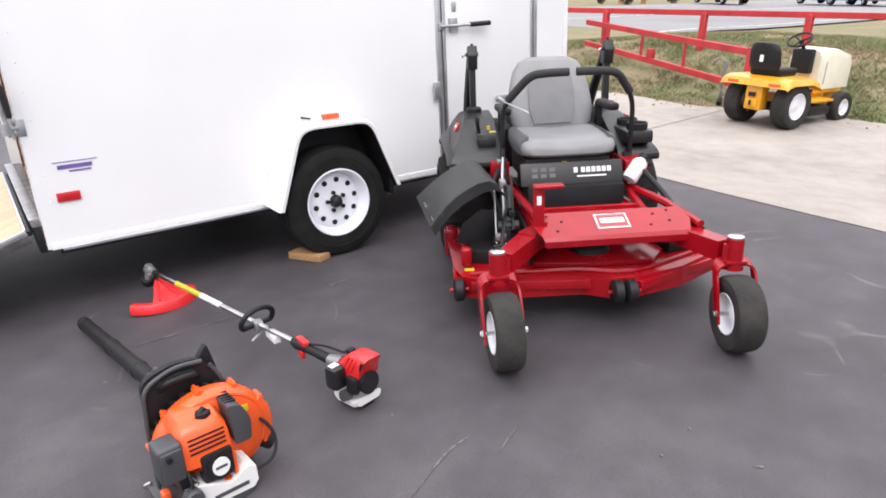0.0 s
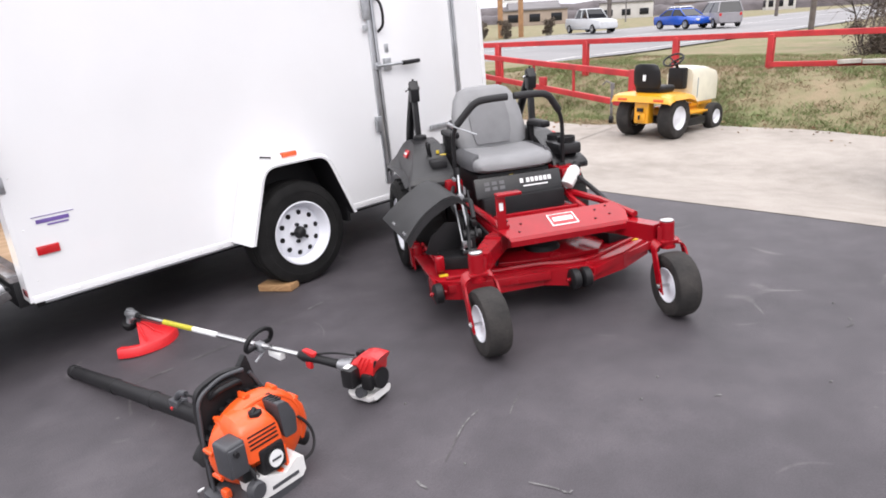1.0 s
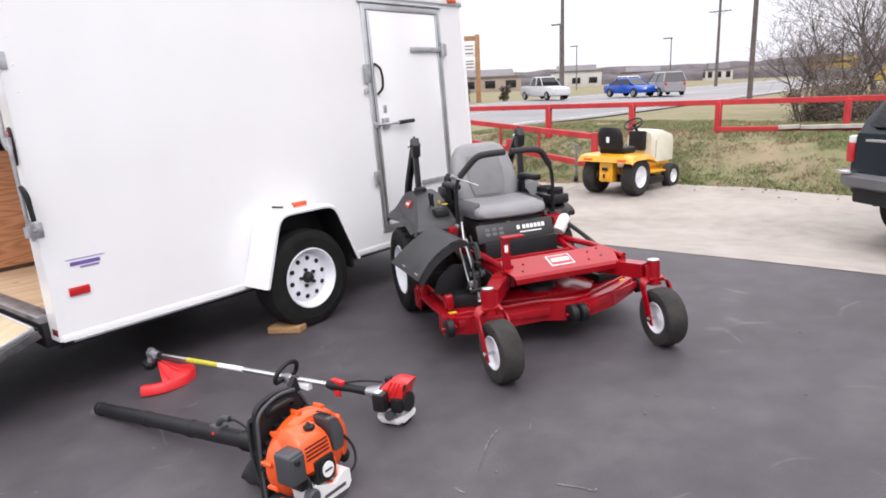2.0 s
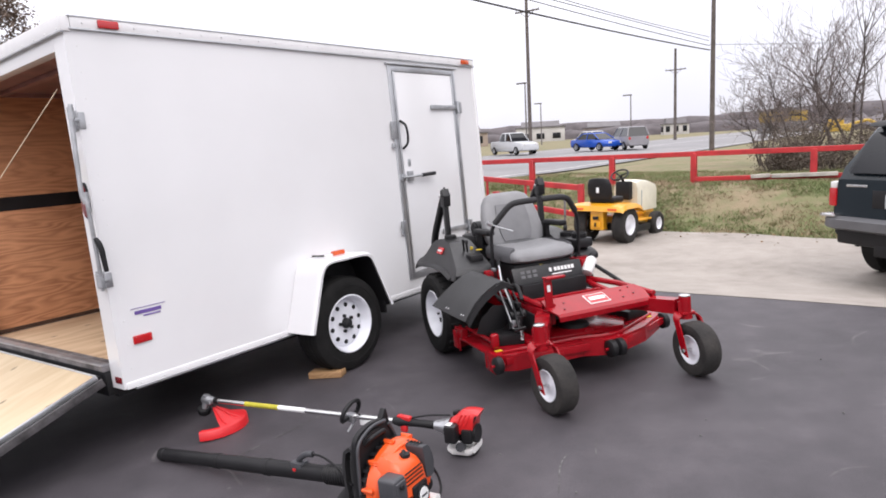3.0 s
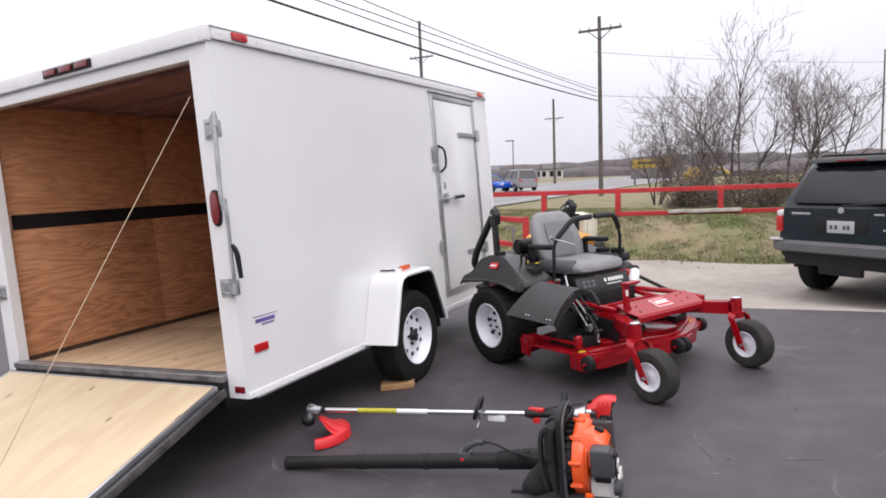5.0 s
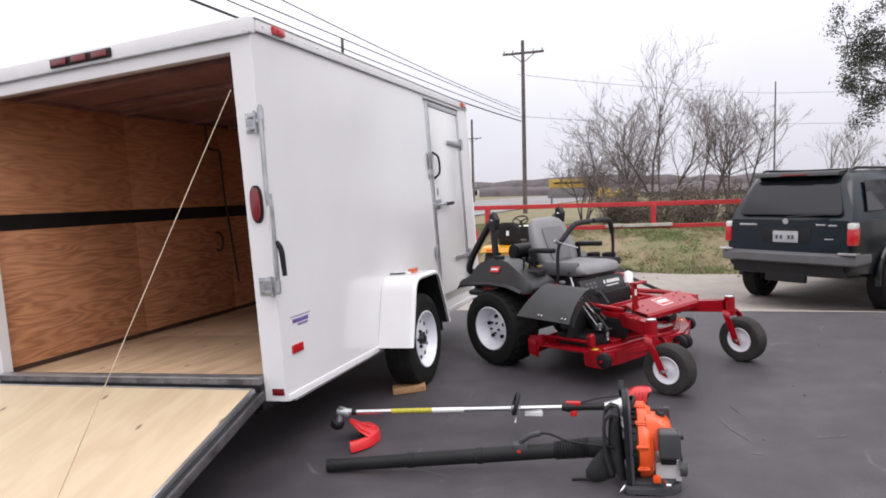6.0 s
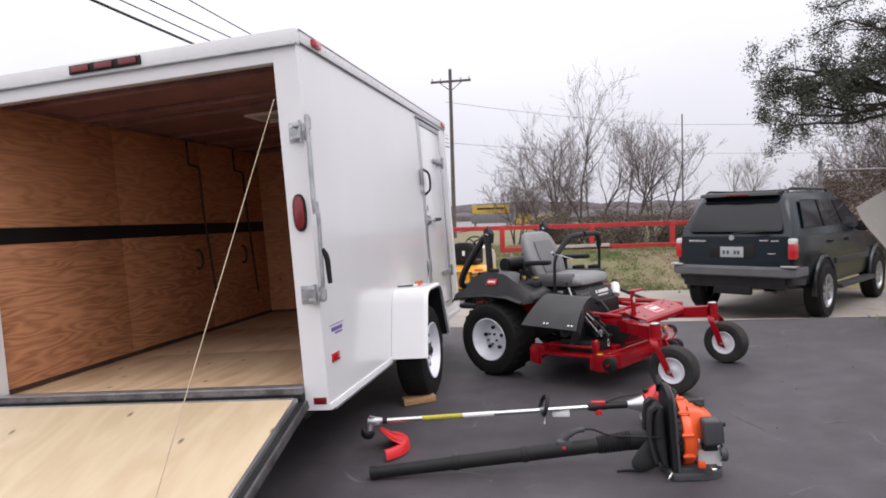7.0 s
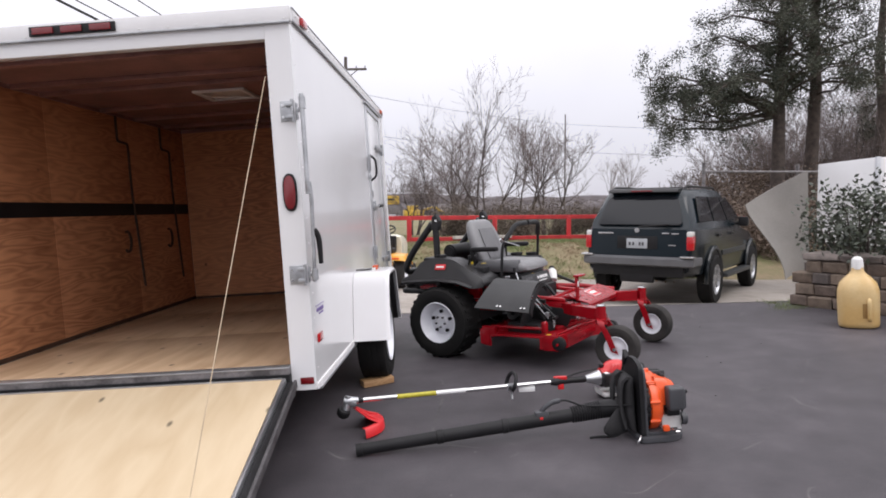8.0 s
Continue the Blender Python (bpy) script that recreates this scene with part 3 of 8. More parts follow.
    made("ceiling_skin", t, CEIL, B(0.06, 3.60, 0.03, W - 0.03, 2.268, 2.276))
    for x in (0.42, 0.98, 1.28, 2.05, 2.62, 3.18):
        made("roof_bow", t, CEIL, B(x - 0.025, x + 0.025, 0.035, W - 0.035, 2.236, 2.267, 0.004))
    vx, vy = 1.78, 0.98
    made("roof_vent_frame", t, WHITE_TRIM, B(vx - 0.2, vx + 0.2, vy - 0.2, vy - 0.16, 2.249, 2.266, 0.003), B(vx - 0.2, vx + 0.2, vy + 0.16, vy + 0.2, 2.249, 2.266, 0.003),
         B(vx - 0.2, vx - 0.16, vy - 0.16, vy + 0.16, 2.249, 2.266, 0.003), B(vx + 0.16, vx + 0.2, vy - 0.16, vy + 0.16, 2.249, 2.266, 0.003), label="white plastic roof vent frame")
    made("roof_vent_lid", t, CLEAR_LENS, B(vx - 0.158, vx + 0.158, vy - 0.158, vy + 0.158, 2.256, 2.266, 0.003), label="milky roof vent lid")
    yl = W - 0.056
    for x in (2.24, 3.05):
        made("conduit", t, KICK, (tube, rounded([(x, yl, 2.235), (x, yl, 2.02), (x + 0.17, yl, 2.01), (x + 0.17, yl, 1.6), (x + 0.26, yl, 0.72)], 0.03), 0.011, 8), label="dark wiring run down the lining")
        made("strap_loop", t, KICK, (tube, [(x + 0.02 + 0.06 * math.cos(a), yl, 1.14 + 0.09 * math.sin(a)) for a in np.linspace(-2.2, 1.9, 12)], 0.012, 8), label="dark tie-down loop")
    # ramp door
    ang = math.degrees(math.atan2(0.332, 1.0))
    rm = pose(-0.075, 0, 0.425, 0, -ang, 0)
    RB = lambda x0, x1, y0, y1, z0, z1, bev=0.0: (box, ((x0 + x1) / 2, (y0 + y1) / 2, (z0 + z1) / 2), (x1 - x0, y1 - y0, z1 - z0), bev, rm)
    ramp = made("ramp_door", t, WHITE, RB(-1.69, -0.02, 0.102, W - 0.102, -0.052, -0.0305, 0.004), label="lowered rear ramp door")
    made("ramp_deck", ramp, PLY_PALE, RB(-1.69, -0.01, 0.160, W - 0.160, -0.012, 0.006, 0.002), label="pale plywood ramp deck with knots")
    for y0, y1 in ((0.085, 0.100), (W - 0.100, W - 0.085)):
        made("ramp_edge", ramp, RAMP_EDGE, RB(-1.70, -0.0, y0, y1, -0.05, -0.006, 0.003))
    for y0, y1 in ((0.101, 0.140), (W - 0.140, W - 0.101)):
        made("ramp_seal", ramp, BLACK, RB(-1.70, -0.0, y0, y1, -0.03, -0.016, 0.004), label="black rubber seal")
    for y0, y1 in ((0.141, 0.159), (W - 0.159, W - 0.141)):
        made("ramp_rail", ramp, ALU, RB(-1.70, -0.0, y0, y1, -0.03, 0.008, 0.003))
    made("ramp_lip", ramp, ALU, RB(-1.715, -1.70, 0.136, W - 0.136, -0.03, 0.008, 0.003))
    made("ramp_head", ramp, ALU, RB(-0.009, 0.004, 0.160, W - 0.160, -0.012, 0.008, 0.002), label="thin bright strip along the ramp head")
    made("ramp_hinge", ramp, BLACK_STEEL, (cyl, (-0.06, 0.15, 0.41), (-0.06, W - 0.15, 0.41), 0.014, 10))
    for y in (0.138, W - 0.138):
        made("lift_cable", t, ROPE, (tube, [(-0.02, y, 1.98), (-0.60, y, 1.22), (-1.05, y, 0.63), (-1.50, y, 0.035)], 0.0021, 8), label="pale steel cable holding the ramp")
    # lamps
    def oval(y):
        bm = bmesh.new()
        ring = [(y + 0.037 * math.copysign(abs(math.cos(a)) ** 0.8, math.cos(a)), 1.385 + 0.098 * math.copysign(abs(math.sin(a)) ** 0.75, math.sin(a))) for a in np.linspace(0, 2 * math.pi, 32, endpoint=False)]
        mm = Matrix(((0, 0, 1, 0), (1, 0, 0, 0), (0, 1, 0, 0), (0, 0, 0, 1)))
        prism(bm, ring, -0.014, 0.0, mm, 0.004)
        g = part("tail_lamp", bm, BLACK, t, "oval red tail lamp in a black grommet")
        bm = bmesh.new()
        prism(bm, [(y + (a - y) * 0.78, 1.385 + (b - 1.385) * 0.88) for a, b in ring], -0.022, -0.012, mm, 0.004)
        part("lens", bm, DARK_LENS, g)
    oval(0.060)
    oval(W - 0.060)
    bar = made("brake_light_bar", t, BLACK, B(-0.034, -0.022, 0.885, 1.335, 2.262, 2.312, 0.004), label="black bar with three red identification lamps")
    for i, y in enumerate((0.905, 1.055, 1.205)):
        made("lens", bar, DARK_LENS, B(-0.044, -0.033, y, y + 0.11, 2.270, 2.304, 0.004))
    made("marker_lamp", t, RED_LENS, B(0.165, 0.275, -0.034, -0.014, 2.276, 2.318, 0.008), label="red side marker lamp")
    made("marker_lamp", t, AMBER_LENS, B(3.44, 3.55, -0.034, -0.014, 2.278, 2.318, 0.008), label="amber side marker lamp")
    made("marker_plate", t, CLEAR_LENS, B(3.551, 3.62, -0.024, -0.012, 2.275, 2.320, 0.003))
    made("reflector", t, RED_LENS, B(0.085, 0.192, -0.010, 0.0, 0.575, 0.622, 0.006), label="red reflector")
    made("reflector", t, DARK_LENS, B(-0.008, 0.0, 0.012, 0.085, 0.375, 0.412, 0.004), label="dark red reflector")
    made("reflector", t, DARK_LENS, B(-0.008, 0.0, W - 0.085, W - 0.012, 0.375, 0.412, 0.004), label="dark red reflector")
    made("name_print", t, PURPLE, (box, (0.195, -0.0015, 0.745), (0.155, 0.003, 0.020), 0.0), (box, (0.215, -0.0015, 0.722), (0.10, 0.003, 0.008), 0.0), (box, (0.20, -0.0015, 0.770), (0.20, 0.003, 0.003), 0.0), label="small purple maker's mark as plain bars")
    # locking bars at the rear corners
    for s, yb in ((1, 0.0), (-1, W)):
        P = lambda x, y, z: (x, yb + s * y, z)
        for z, h in ((1.80, 0.105), (0.955, 0.098)):
            wide = 0.072 if z > 1 else 0.090
            br = made("bar_bracket", t, GALV, (box, P(-0.006, 0.006 + wide / 2, z), (0.006, wide, h), 0.002), (box, P(0.012, -0.004, z), (0.034, 0.006, h * 0.8), 0.002),
                      (box, P(-0.020, 0.028, z + h * 0.30), (0.026, 0.040, 0.018), 0.003), (box, P(-0.020, 0.028, z - h * 0.30), (0.026, 0.040, 0.018), 0.003),
                      (cyl, P(-0.022, 0.012, z - h * 0.55), P(-0.022, 0.012, z + h * 0.55), 0.008, 10), label="galvanised latch keeper plate")
            for k in (-0.28, 0.28):
                made("bolt_head", br, CHROME, (cyl, P(-0.008, wide - 0.008, z + k * h), P(-0.015, wide - 0.008, z + k * h), 0.008, 6))
        bar = made("lock_bar", t, GALV, (tube, rounded([P(-0.050, -0.046, 1.875), P(-0.058, -0.048, 1.80), P(-0.072, -0.048, 1.42), P(-0.066, -0.052, 1.385)], 0.02), 0.0115, 10),
                   (tube, rounded([P(-0.060, -0.056, 1.415), P(-0.055, -0.060, 1.37), P(-0.046, -0.046, 1.02), P(-0.036, -0.040, 0.92)], 0.03), 0.0105, 10), label="galvanised vertical locking bar")
        for z0, z1 in ((1.86, 1.80), (1.43, 1.37), (0.985, 0.93)):
            made("bar_collar", bar, GALV, (cyl, P(-0.055, -0.049, z0), P(-0.056, -0.049, z1), 0.0165, 12))
        for z, x in ((1.80, -0.030), (0.955, -0.020)):
            made("bar_stay", bar, GALV, (box, P(x, -0.021, z), (0.045, 0.012, 0.020), 0.003))
        made("lock_handle", t, BLACK, (tube, rounded([P(-0.048, -0.062, 1.19), P(-0.034, -0.078, 1.145), P(-0.026, -0.078, 1.01)], 0.03), [0.010] + [0.0145] * 6 + [0.012], 10), label="black rubber lock handle")
    # side door
    made("door_panel", t, WHITE, B(DX0 + 0.07, DX1 - 0.055, -0.004, 0.025, DZ0 + 0.05, DZ1 - 0.045, 0.003), label="white flush side door")
    fr = ((DX0 - 0.004, DX0 + 0.036, DZ0, DZ1), (DX0 + 0.046, DX0 + 0.070, DZ0 + 0.03, DZ1 - 0.045), (DX1 - 0.055, DX1 - 0.035, DZ0 + 0.05, DZ1 - 0.045), (DX1 - 0.026, DX1 + 0.004, DZ0, DZ1))
    for x0, x1, z0, z1 in fr:
        made("door_frame", t, ALU, B(x0, x1, -0.012, 0.025, z0, z1, 0.003), label="aluminium door frame strip")
    for z0, z1 in ((DZ0, DZ0 + 0.046), (DZ1 - 0.042, DZ1)):
        made("door_frame", t, ALU, B(DX0 + 0.037, DX1 - 0.027, -0.011, 0.025, z0, z1, 0.003))
    made("door_gap", t, BLACK, B(DX0 + 0.037, DX0 + 0.045, 0.0, 0.02, DZ0 + 0.05, DZ1 - 0.045))
    made("drip_rail", t, ALU, B(DX0 - 0.03, DX1 + 0.03, -0.026, 0.0, 2.222, 2.238, 0.004))
    for z in (1.885, 0.80):
        made("strap_hinge", t, GALV, B(DX1 - 0.02, DX1 + 0.045, -0.03, -0.012, z - 0.05, z + 0.05, 0.004), B(DX1 - 0.40, DX1 - 0.02, -0.024, -0.012, z - 0.02, z + 0.02, 0.005), (cyl, (DX1 - 0.012, -0.028, z - 0.055), (DX1 - 0.012, -0.028, z + 0.055), 0.013, 10), label="galvanised strap hinge")
    made("hasp", t, GALV, B(DX0 - 0.045, DX0 + 0.02, -0.026, -0.0125, 1.63, 1.77, 0.004), B(DX0 - 0.05, DX0 - 0.02, -0.03, -0.005, 1.555, 1.595, 0.006), label="galvanised hasp")
    made("grab_handle", t, BLACK, (tube, rounded([(DX0 + 0.085, -0.004, 1.775), (DX0 + 0.095, -0.055, 1.74), (DX0 + 0.105, -0.06, 1.66), (DX0 + 0.1, -0.055, 1.58), (DX0 + 0.09, -0.004, 1.545)], 0.03), 0.010, 10), label="black door grab handle")
    made("cam_latch", t, GALV, (cyl, (DX0 + 0.02, -0.03, 1.31), (DX0 + 0.28, -0.04, 1.315), 0.010, 10), B(DX0 + 0.10, DX0 + 0.16, -0.03, -0.004, 1.275, 1.36, 0.004), B(DX0 + 0.01, DX0 + 0.06, -0.03, -0.012, 1.285, 1.335, 0.004), label="galvanised bar latch")
    made("latch_grip", t, BLACK, (cyl, (DX0 + 0.26, -0.042, 1.315), (DX0 + 0.42, -0.05, 1.32), 0.016, 10))
    made("latch_keyhole", t, GALV, B(DX0 + 0.13, DX0 + 0.165, -0.01, -0.004, 1.40, 1.46, 0.004))
    made("lower_keeper", t, GALV, B(DX0 - 0.05, DX0 + 0.005, -0.032, -0.0125, 0.85, 0.96, 0.004), label="galvanised keeper")
    # fenders and wheels
    prof = rounded([(1.122, 0, 0.360), (1.270, 0, 0.780), (1.335, 0, 0.822), (1.71, 0, 0.822), (1.775, 0, 0.780), (1.930, 0, 0.385)], 0.07, 5)
    inner = rounded([(1.146, 0, 0.360), (1.291, 0, 0.768), (1.345, 0, 0.800), (1.70, 0, 0.800), (1.754, 0, 0.768), (1.905, 0, 0.385)], 0.06, 5)
    for s, yb in ((-1, 0.0), (1, W)):
        bm = bmesh.new()
        rows = [[Vector((p.x, yb + s * d, p.z)) for p in prof] for d in (0.002, 0.12, 0.225, 0.243)]
        rows.append([Vector((p.x * 0.985 + 0.0227, yb + s * 0.255, p.z - 0.012 if p.z > 0.5 else p.z)) for p in prof])
        rows.append([Vector((p.x, yb + s * 0.252, p.z)) for p in inner])
        sheet(bm, rows, 0.006)
        part("fender", bm, WHITE, t, "white sheet-metal wheel fender", 50)
        made("wheel_well", t, BLACK, (sheet, [[(p.x, yb + s * d, p.z) for p in inner] for d in (0.007, 0.235)], 0.006))
        # black plate covers the white wall behind the wheel
        made("well_panel", t, BLACK, (prism, [(p.x, p.z) for p in inner], 0.004, 0.010, Matrix(((1, 0, 0, 0), (0, 0, s, yb), (0, 1, 0, 0), (0, 0, 0, 1)))), label="black panel on the wall behind the wheel")
        made("fender_stay", t, BLACK, (box, (1.90, yb + s * 0.1, 0.40), (0.02, 0.19, 0.16), 0.004))
        w = new("wheel")
        w.parent = t
        road_wheel("wheel", w, Matrix.Translation((1.515, yb + s * 0.105, 0.338)) @ pose(0, 0, 0, -90 * s, 0, 0) @ pose(0, 0, 0, 0, 0, 10))
    made("marker_lamp", t, AMBER_LENS, B(1.495, 1.600, -0.150, -0.112, 0.827, 0.860, 0.008), label="amber fender lamp")
    made("marker_base", t, CLEAR_LENS, B(1.425, 1.490, -0.142, -0.118, 0.827, 0.846, 0.004))
    made("marker_wire", t, BLACK, (tube, rounded([(1.47, -0.12, 0.836), (1.44, -0.06, 0.835), (1.42, -0.002, 0.838)], 0.02), 0.006, 6))
    return t


trailer = build_trailer()
bm = bmesh.new()
prism(bm, [(-0.12, -0.055), (0.115, -0.05), (0.12, 0.05), (-0.115, 0.055)], 0.0, 0.045, None, 0.005)
solo("wood_block", bm, LUMBER, pose(1.325, 3.535, 0.0, 0, 0, -62), "short sawn lumber block beside the trailer tyre", "wood block")

# ---- zero-turn mower ----
SEAT_LIGHT = surface("grey_seat_vinyl", (0.205, 0.205, 0.212), 0.46, var=0.06, scale=10, grain=220, bump=0.12)
SEAT_MID = surface("mid_grey_seat_vinyl", (0.150, 0.150, 0.157), 0.5, var=0.08, scale=10, grain=220, bump=0.12)
SEAT_DARK = surface("dark_grey_seat_vinyl", (0.105, 0.105, 0.112), 0.5, var=0.08, scale=10, grain=220, bump=0.12)
POD_GREY = surface("charcoal_plastic", (0.0135, 0.013, 0.0145), 0.36, var=0.15, scale=8, grain=260, bump=0.15)
FLAP = surface("black_rubber_flap", (0.034, 0.034, 0.036), 0.55, var=0.2, scale=6, grain=180, bump=0.2)
FOAM = surface("black_foam_grip", (0.025, 0.025, 0.027), 0.8, var=0.2, grain=250, bump=0.3)
MWHITE = surface("white_moulded_plastic", (0.76, 0.76, 0.75), 0.35, var=0.03, grain=60, bump=0.03)
LABEL_YELLOW = surface("dull_yellow_label", (0.50, 0.44, 0.035), 0.4, var=0.12, scale=30)
YELLOW = surface("yellow_plastic", (0.72, 0.52, 0.03), 0.4, var=0.08)
LABEL_RED = surface("red_decal", (0.60, 0.03, 0.035), 0.3, var=0.05)
LABEL_WHITE = surface("white_decal", (0.78, 0.78, 0.78), 0.4, var=0.03)


def fat_tyre(parent, m, r, w, rim_r, dish, tread=0):
    """A low-pressure machine tyre on a white rim; outer side towards +z of m."""
    bm = bmesh.new()
    h = w / 2
    lathe(bm, [(rim_r * 0.98, -h * 0.72), (rim_r * 1.12, -h * 0.9), (r * 0.80, -h), (r * 0.93, -h * 0.93), (r * 0.985, -h * 0.70), (r, -h * 0.3), (r, h * 0.3), (r * 0.985, h * 0.70),
               (r * 0.93, h * 0.93), (r * 0.80, h), (rim_r * 1.12, h * 0.9), (rim_r * 0.98, h * 0.72), (rim_r * 0.9, 0), (rim_r * 0.98, -h * 0.72)], m, 44)
    tyre = part("tyre", bm, RUBBER_GREY if not tread else RUBBER, parent)
    if tread:
        for i in range(tread):
            a = 2 * math.pi * i / tread
            for s in (-1, 1):
                bm = bmesh.new()
                q = m @ pose(0, 0, 0, 0, 0, math.degrees(a) + (0 if s > 0 else 180 / tread))
                box(bm, (r * 0.987, 0, s * h * 0.50), (0.016, 2.4 * r / tread, h * 0.52), 0.003, q, 1)
                part("tread_lug", bm, RUBBER, tyre)
    bm = bmesh.new()
    lathe(bm, [(rim_r * 0.95, -h * 0.7), (rim_r * 1.02, h * 0.80), (rim_r * 1.06, h * 0.86), (rim_r * 1.02, h * 0.90), (rim_r * 0.95, h * 0.80), (rim_r * 0.86, h * 0.80 - dish * 0.7),
               (rim_r * 0.70, h * 0.80 - dish), (rim_r * 0.40, h * 0.80 - dish * 0.85), (rim_r * 0.30, h * 0.80 - dish * 0.6), (0, h * 0.80 - dish * 0.6)], m, 40)
    rim = part("rim", bm, RIM_WHITE, parent, "white steel rim")
    return rim, h * 0.80 - dish * 0.6


def build_mower():
    t = thing("ride_on_mower", pose(2.56, 2.781, 0, 0, 0, 147.9), "red zero-turn mower with grey seat and black control bars", "mower")
    V = Vector
    # drive wheels
    for s in (1, -1):
        w = new("drive_wheel")
        w.parent = t
        m = pose(s * 0.485, 0.0, 0.298, 0, 90 * s, 0)
        rim, face = fat_tyre(w, m, 0.298, 0.29, 0.165, 0.075, 26)
        for i in range(5):
            a = 2 * math.pi * (i + 0.5) / 5
            made("slot", rim, BLACK, (cyl, m @ V((0.088 * math.cos(a), 0.088 * math.sin(a), face - 0.03)), m @ V((0.088 * math.cos(a), 0.088 * math.sin(a), face - 0.005)), 0.015, 10))
            a = 2 * math.pi * i / 5
            made("lug_nut", rim, BLACK_STEEL, (cyl, m @ V((0.045 * math.cos(a), 0.045 * math.sin(a), face - 0.004)), m @ V((0.045 * math.cos(a), 0.045 * math.sin(a), face + 0.016)), 0.009, 6))
    # caster wheels with forks
    for cx, cy, px, py, yaw in ((0.472, 1.495, 0.478, 1.385, 4), (-0.500, 1.470, -0.505, 1.385, -3)):
        w = new("caster")
        w.parent = t
        q = pose(cx, cy, 0.163, 0, 0, yaw)
        m = q @ pose(0, 0, 0, 0, 90, 0)
        rim, face = fat_tyre(w, m, 0.160, 0.118, 0.083, 0.02)
        made("axle_bolt", w, CHROME, (cyl, m @ V((0, 0, -0.098)), m @ V((0, 0, 0.098)), 0.009, 8), (cyl, m @ V((0, 0, 0.086)), m @ V((0, 0, 0.096)), 0.014, 6), (cyl, m @ V((0, 0, -0.096)), m @ V((0, 0, -0.086)), 0.014, 6))
        top = q.inverted() @ V((px, py, 0.372))
        fork = bmesh.new()
        ty = top.y
        strap = rounded([(-0.076, 0.0, -0.026), (-0.076, ty * 0.50, 0.115), (-0.072, ty * 0.96, 0.196), (0.072, ty * 0.96, 0.196), (0.076, ty * 0.50, 0.115), (0.076, 0.0, -0.026)], 0.040, 6)
        sheet(fork, [[q @ (p + V((0, -0.026, 0.010))), q @ p, q @ (p + V((0, 0.026, -0.010)))] for p in strap], 0.010)
        box(fork, (0, ty, 0.202), (0.09, 0.075, 0.014), 0.005, q)
        part("fork", fork, MRED, w, "red bent steel caster fork", 55)
        made("stem", w, MRED, (cyl, (px, py, 0.335), (px, py, 0.462), 0.030, 20), (cyl, (px, py, 0.33), (px, py, 0.345), 0.042, 20))
        made("stem_cap", w, CHROME, (lathe, [(0.032, 0.462), (0.033, 0.470), (0.026, 0.474), (0, 0.475)], pose(px, py, 0), 20), label="bright stem cap")
    # front frame: sloping plate, arms and rails
    plate = bmesh.new()
    rows = []
    for y, z, xr, xl in ((1.035, 0.500, 0.265, -0.405), (1.12, 0.468, 0.280, -0.425), (1.195, 0.440, 0.250, -0.40), (1.202, 0.430, 0.245, -0.395), (1.198, 0.402, 0.240, -0.388)):
        rows.append([(xr + (xl - xr) * k / 8, y, z) for k in range(9)])
    sheet(plate, rows, 0.008)
    fp = part("front_plate", plate, MRED, t, "red sloping front plate with a badge", 30)
    bs = pose(-0.075, 1.112, 0.480, -20.5, 0, 0) @ pose(0, 0, 0, 0, 0, 180)
    made("badge", fp, LABEL_WHITE, (box, (0, 0, 0), (0.145, 0.100, 0.004), 0.0015, bs), label="white rounded badge frame")
    made("badge_field", fp, LABEL_RED, (box, (0, 0, 0.0016), (0.132, 0.087, 0.004), 0.001, bs))
    made("badge_bar", fp, LABEL_WHITE, (box, (0, 0.0, 0.003), (0.108, 0.034, 0.004), 0.0005, bs), label="pale lettering bar")
    for x, y in ((0.21, 1.06), (-0.34, 1.06), (0.15, 1.10), (-0.27, 1.08), (0.18, 1.16), (-0.24, 1.15), (-0.33, 1.13)):
        made("bolt_head", fp, BLACK, (cyl, (x, y, 0.43), (x, y, 0.518 - (y - 1.02) * 0.375), 0.006, 6))
    for s, x0, cx, cy in ((1, 0.22, 0.478, 1.385), (-1, -0.31, -0.505, 1.385)):
        arm = bmesh.new()
        pts = [(x0, 1.0, 0.044), (x0 + s * 0.09, 1.12, 0.044), (cx - s * 0.03, cy - 0.03, 0.036), (cx + s * 0.012, cy + 0.0, 0.034)]
        for (xa, ya, wa), (xb, yb, wb) in zip(pts, pts[1:]):
            d = (V((xb, yb, 0)) - V((xa, ya, 0))).normalized()
            n = V((-d.y, d.x, 0))
            ra = [V((xa, ya, 0)) + n * wa, V((xa, ya, 0)) - n * wa]
            rb = [V((xb, yb, 0)) + n * wb, V((xb, yb, 0)) - n * wb]
            loft(arm, [[ra[0] + V((0, 0, 0.36)), ra[1] + V((0, 0, 0.36)), ra[1] + V((0, 0, 0.438)), ra[0] + V((0, 0, 0.438))],
                       [rb[0] + V((0, 0, 0.360)), rb[1] + V((0, 0, 0.360)), rb[1] + V((0, 0, 0.446)), rb[0] + V((0, 0, 0.446))]])
        part("caster_arm", arm, MRED, t, "red box-section caster arm", 30)
        made("caster_socket", t, MRED, (cyl, (cx, cy, 0.345), (cx, cy, 0.461), 0.036, 22))
    for s in (1, -1):
        x = 0.255 * s - 0.03
        made("frame_rail", t, MRED, (box, (x, 0.42, 0.40), (0.06, 1.30, 0.09), 0.006), label="red frame rail")
        made("side_strut", t, MRED, (tube, [(x, 1.0, 0.455), (x + s * 0.02, 0.74, 0.475), (x + s * 0.05, 0.52, 0.50)], 0.020, 8))
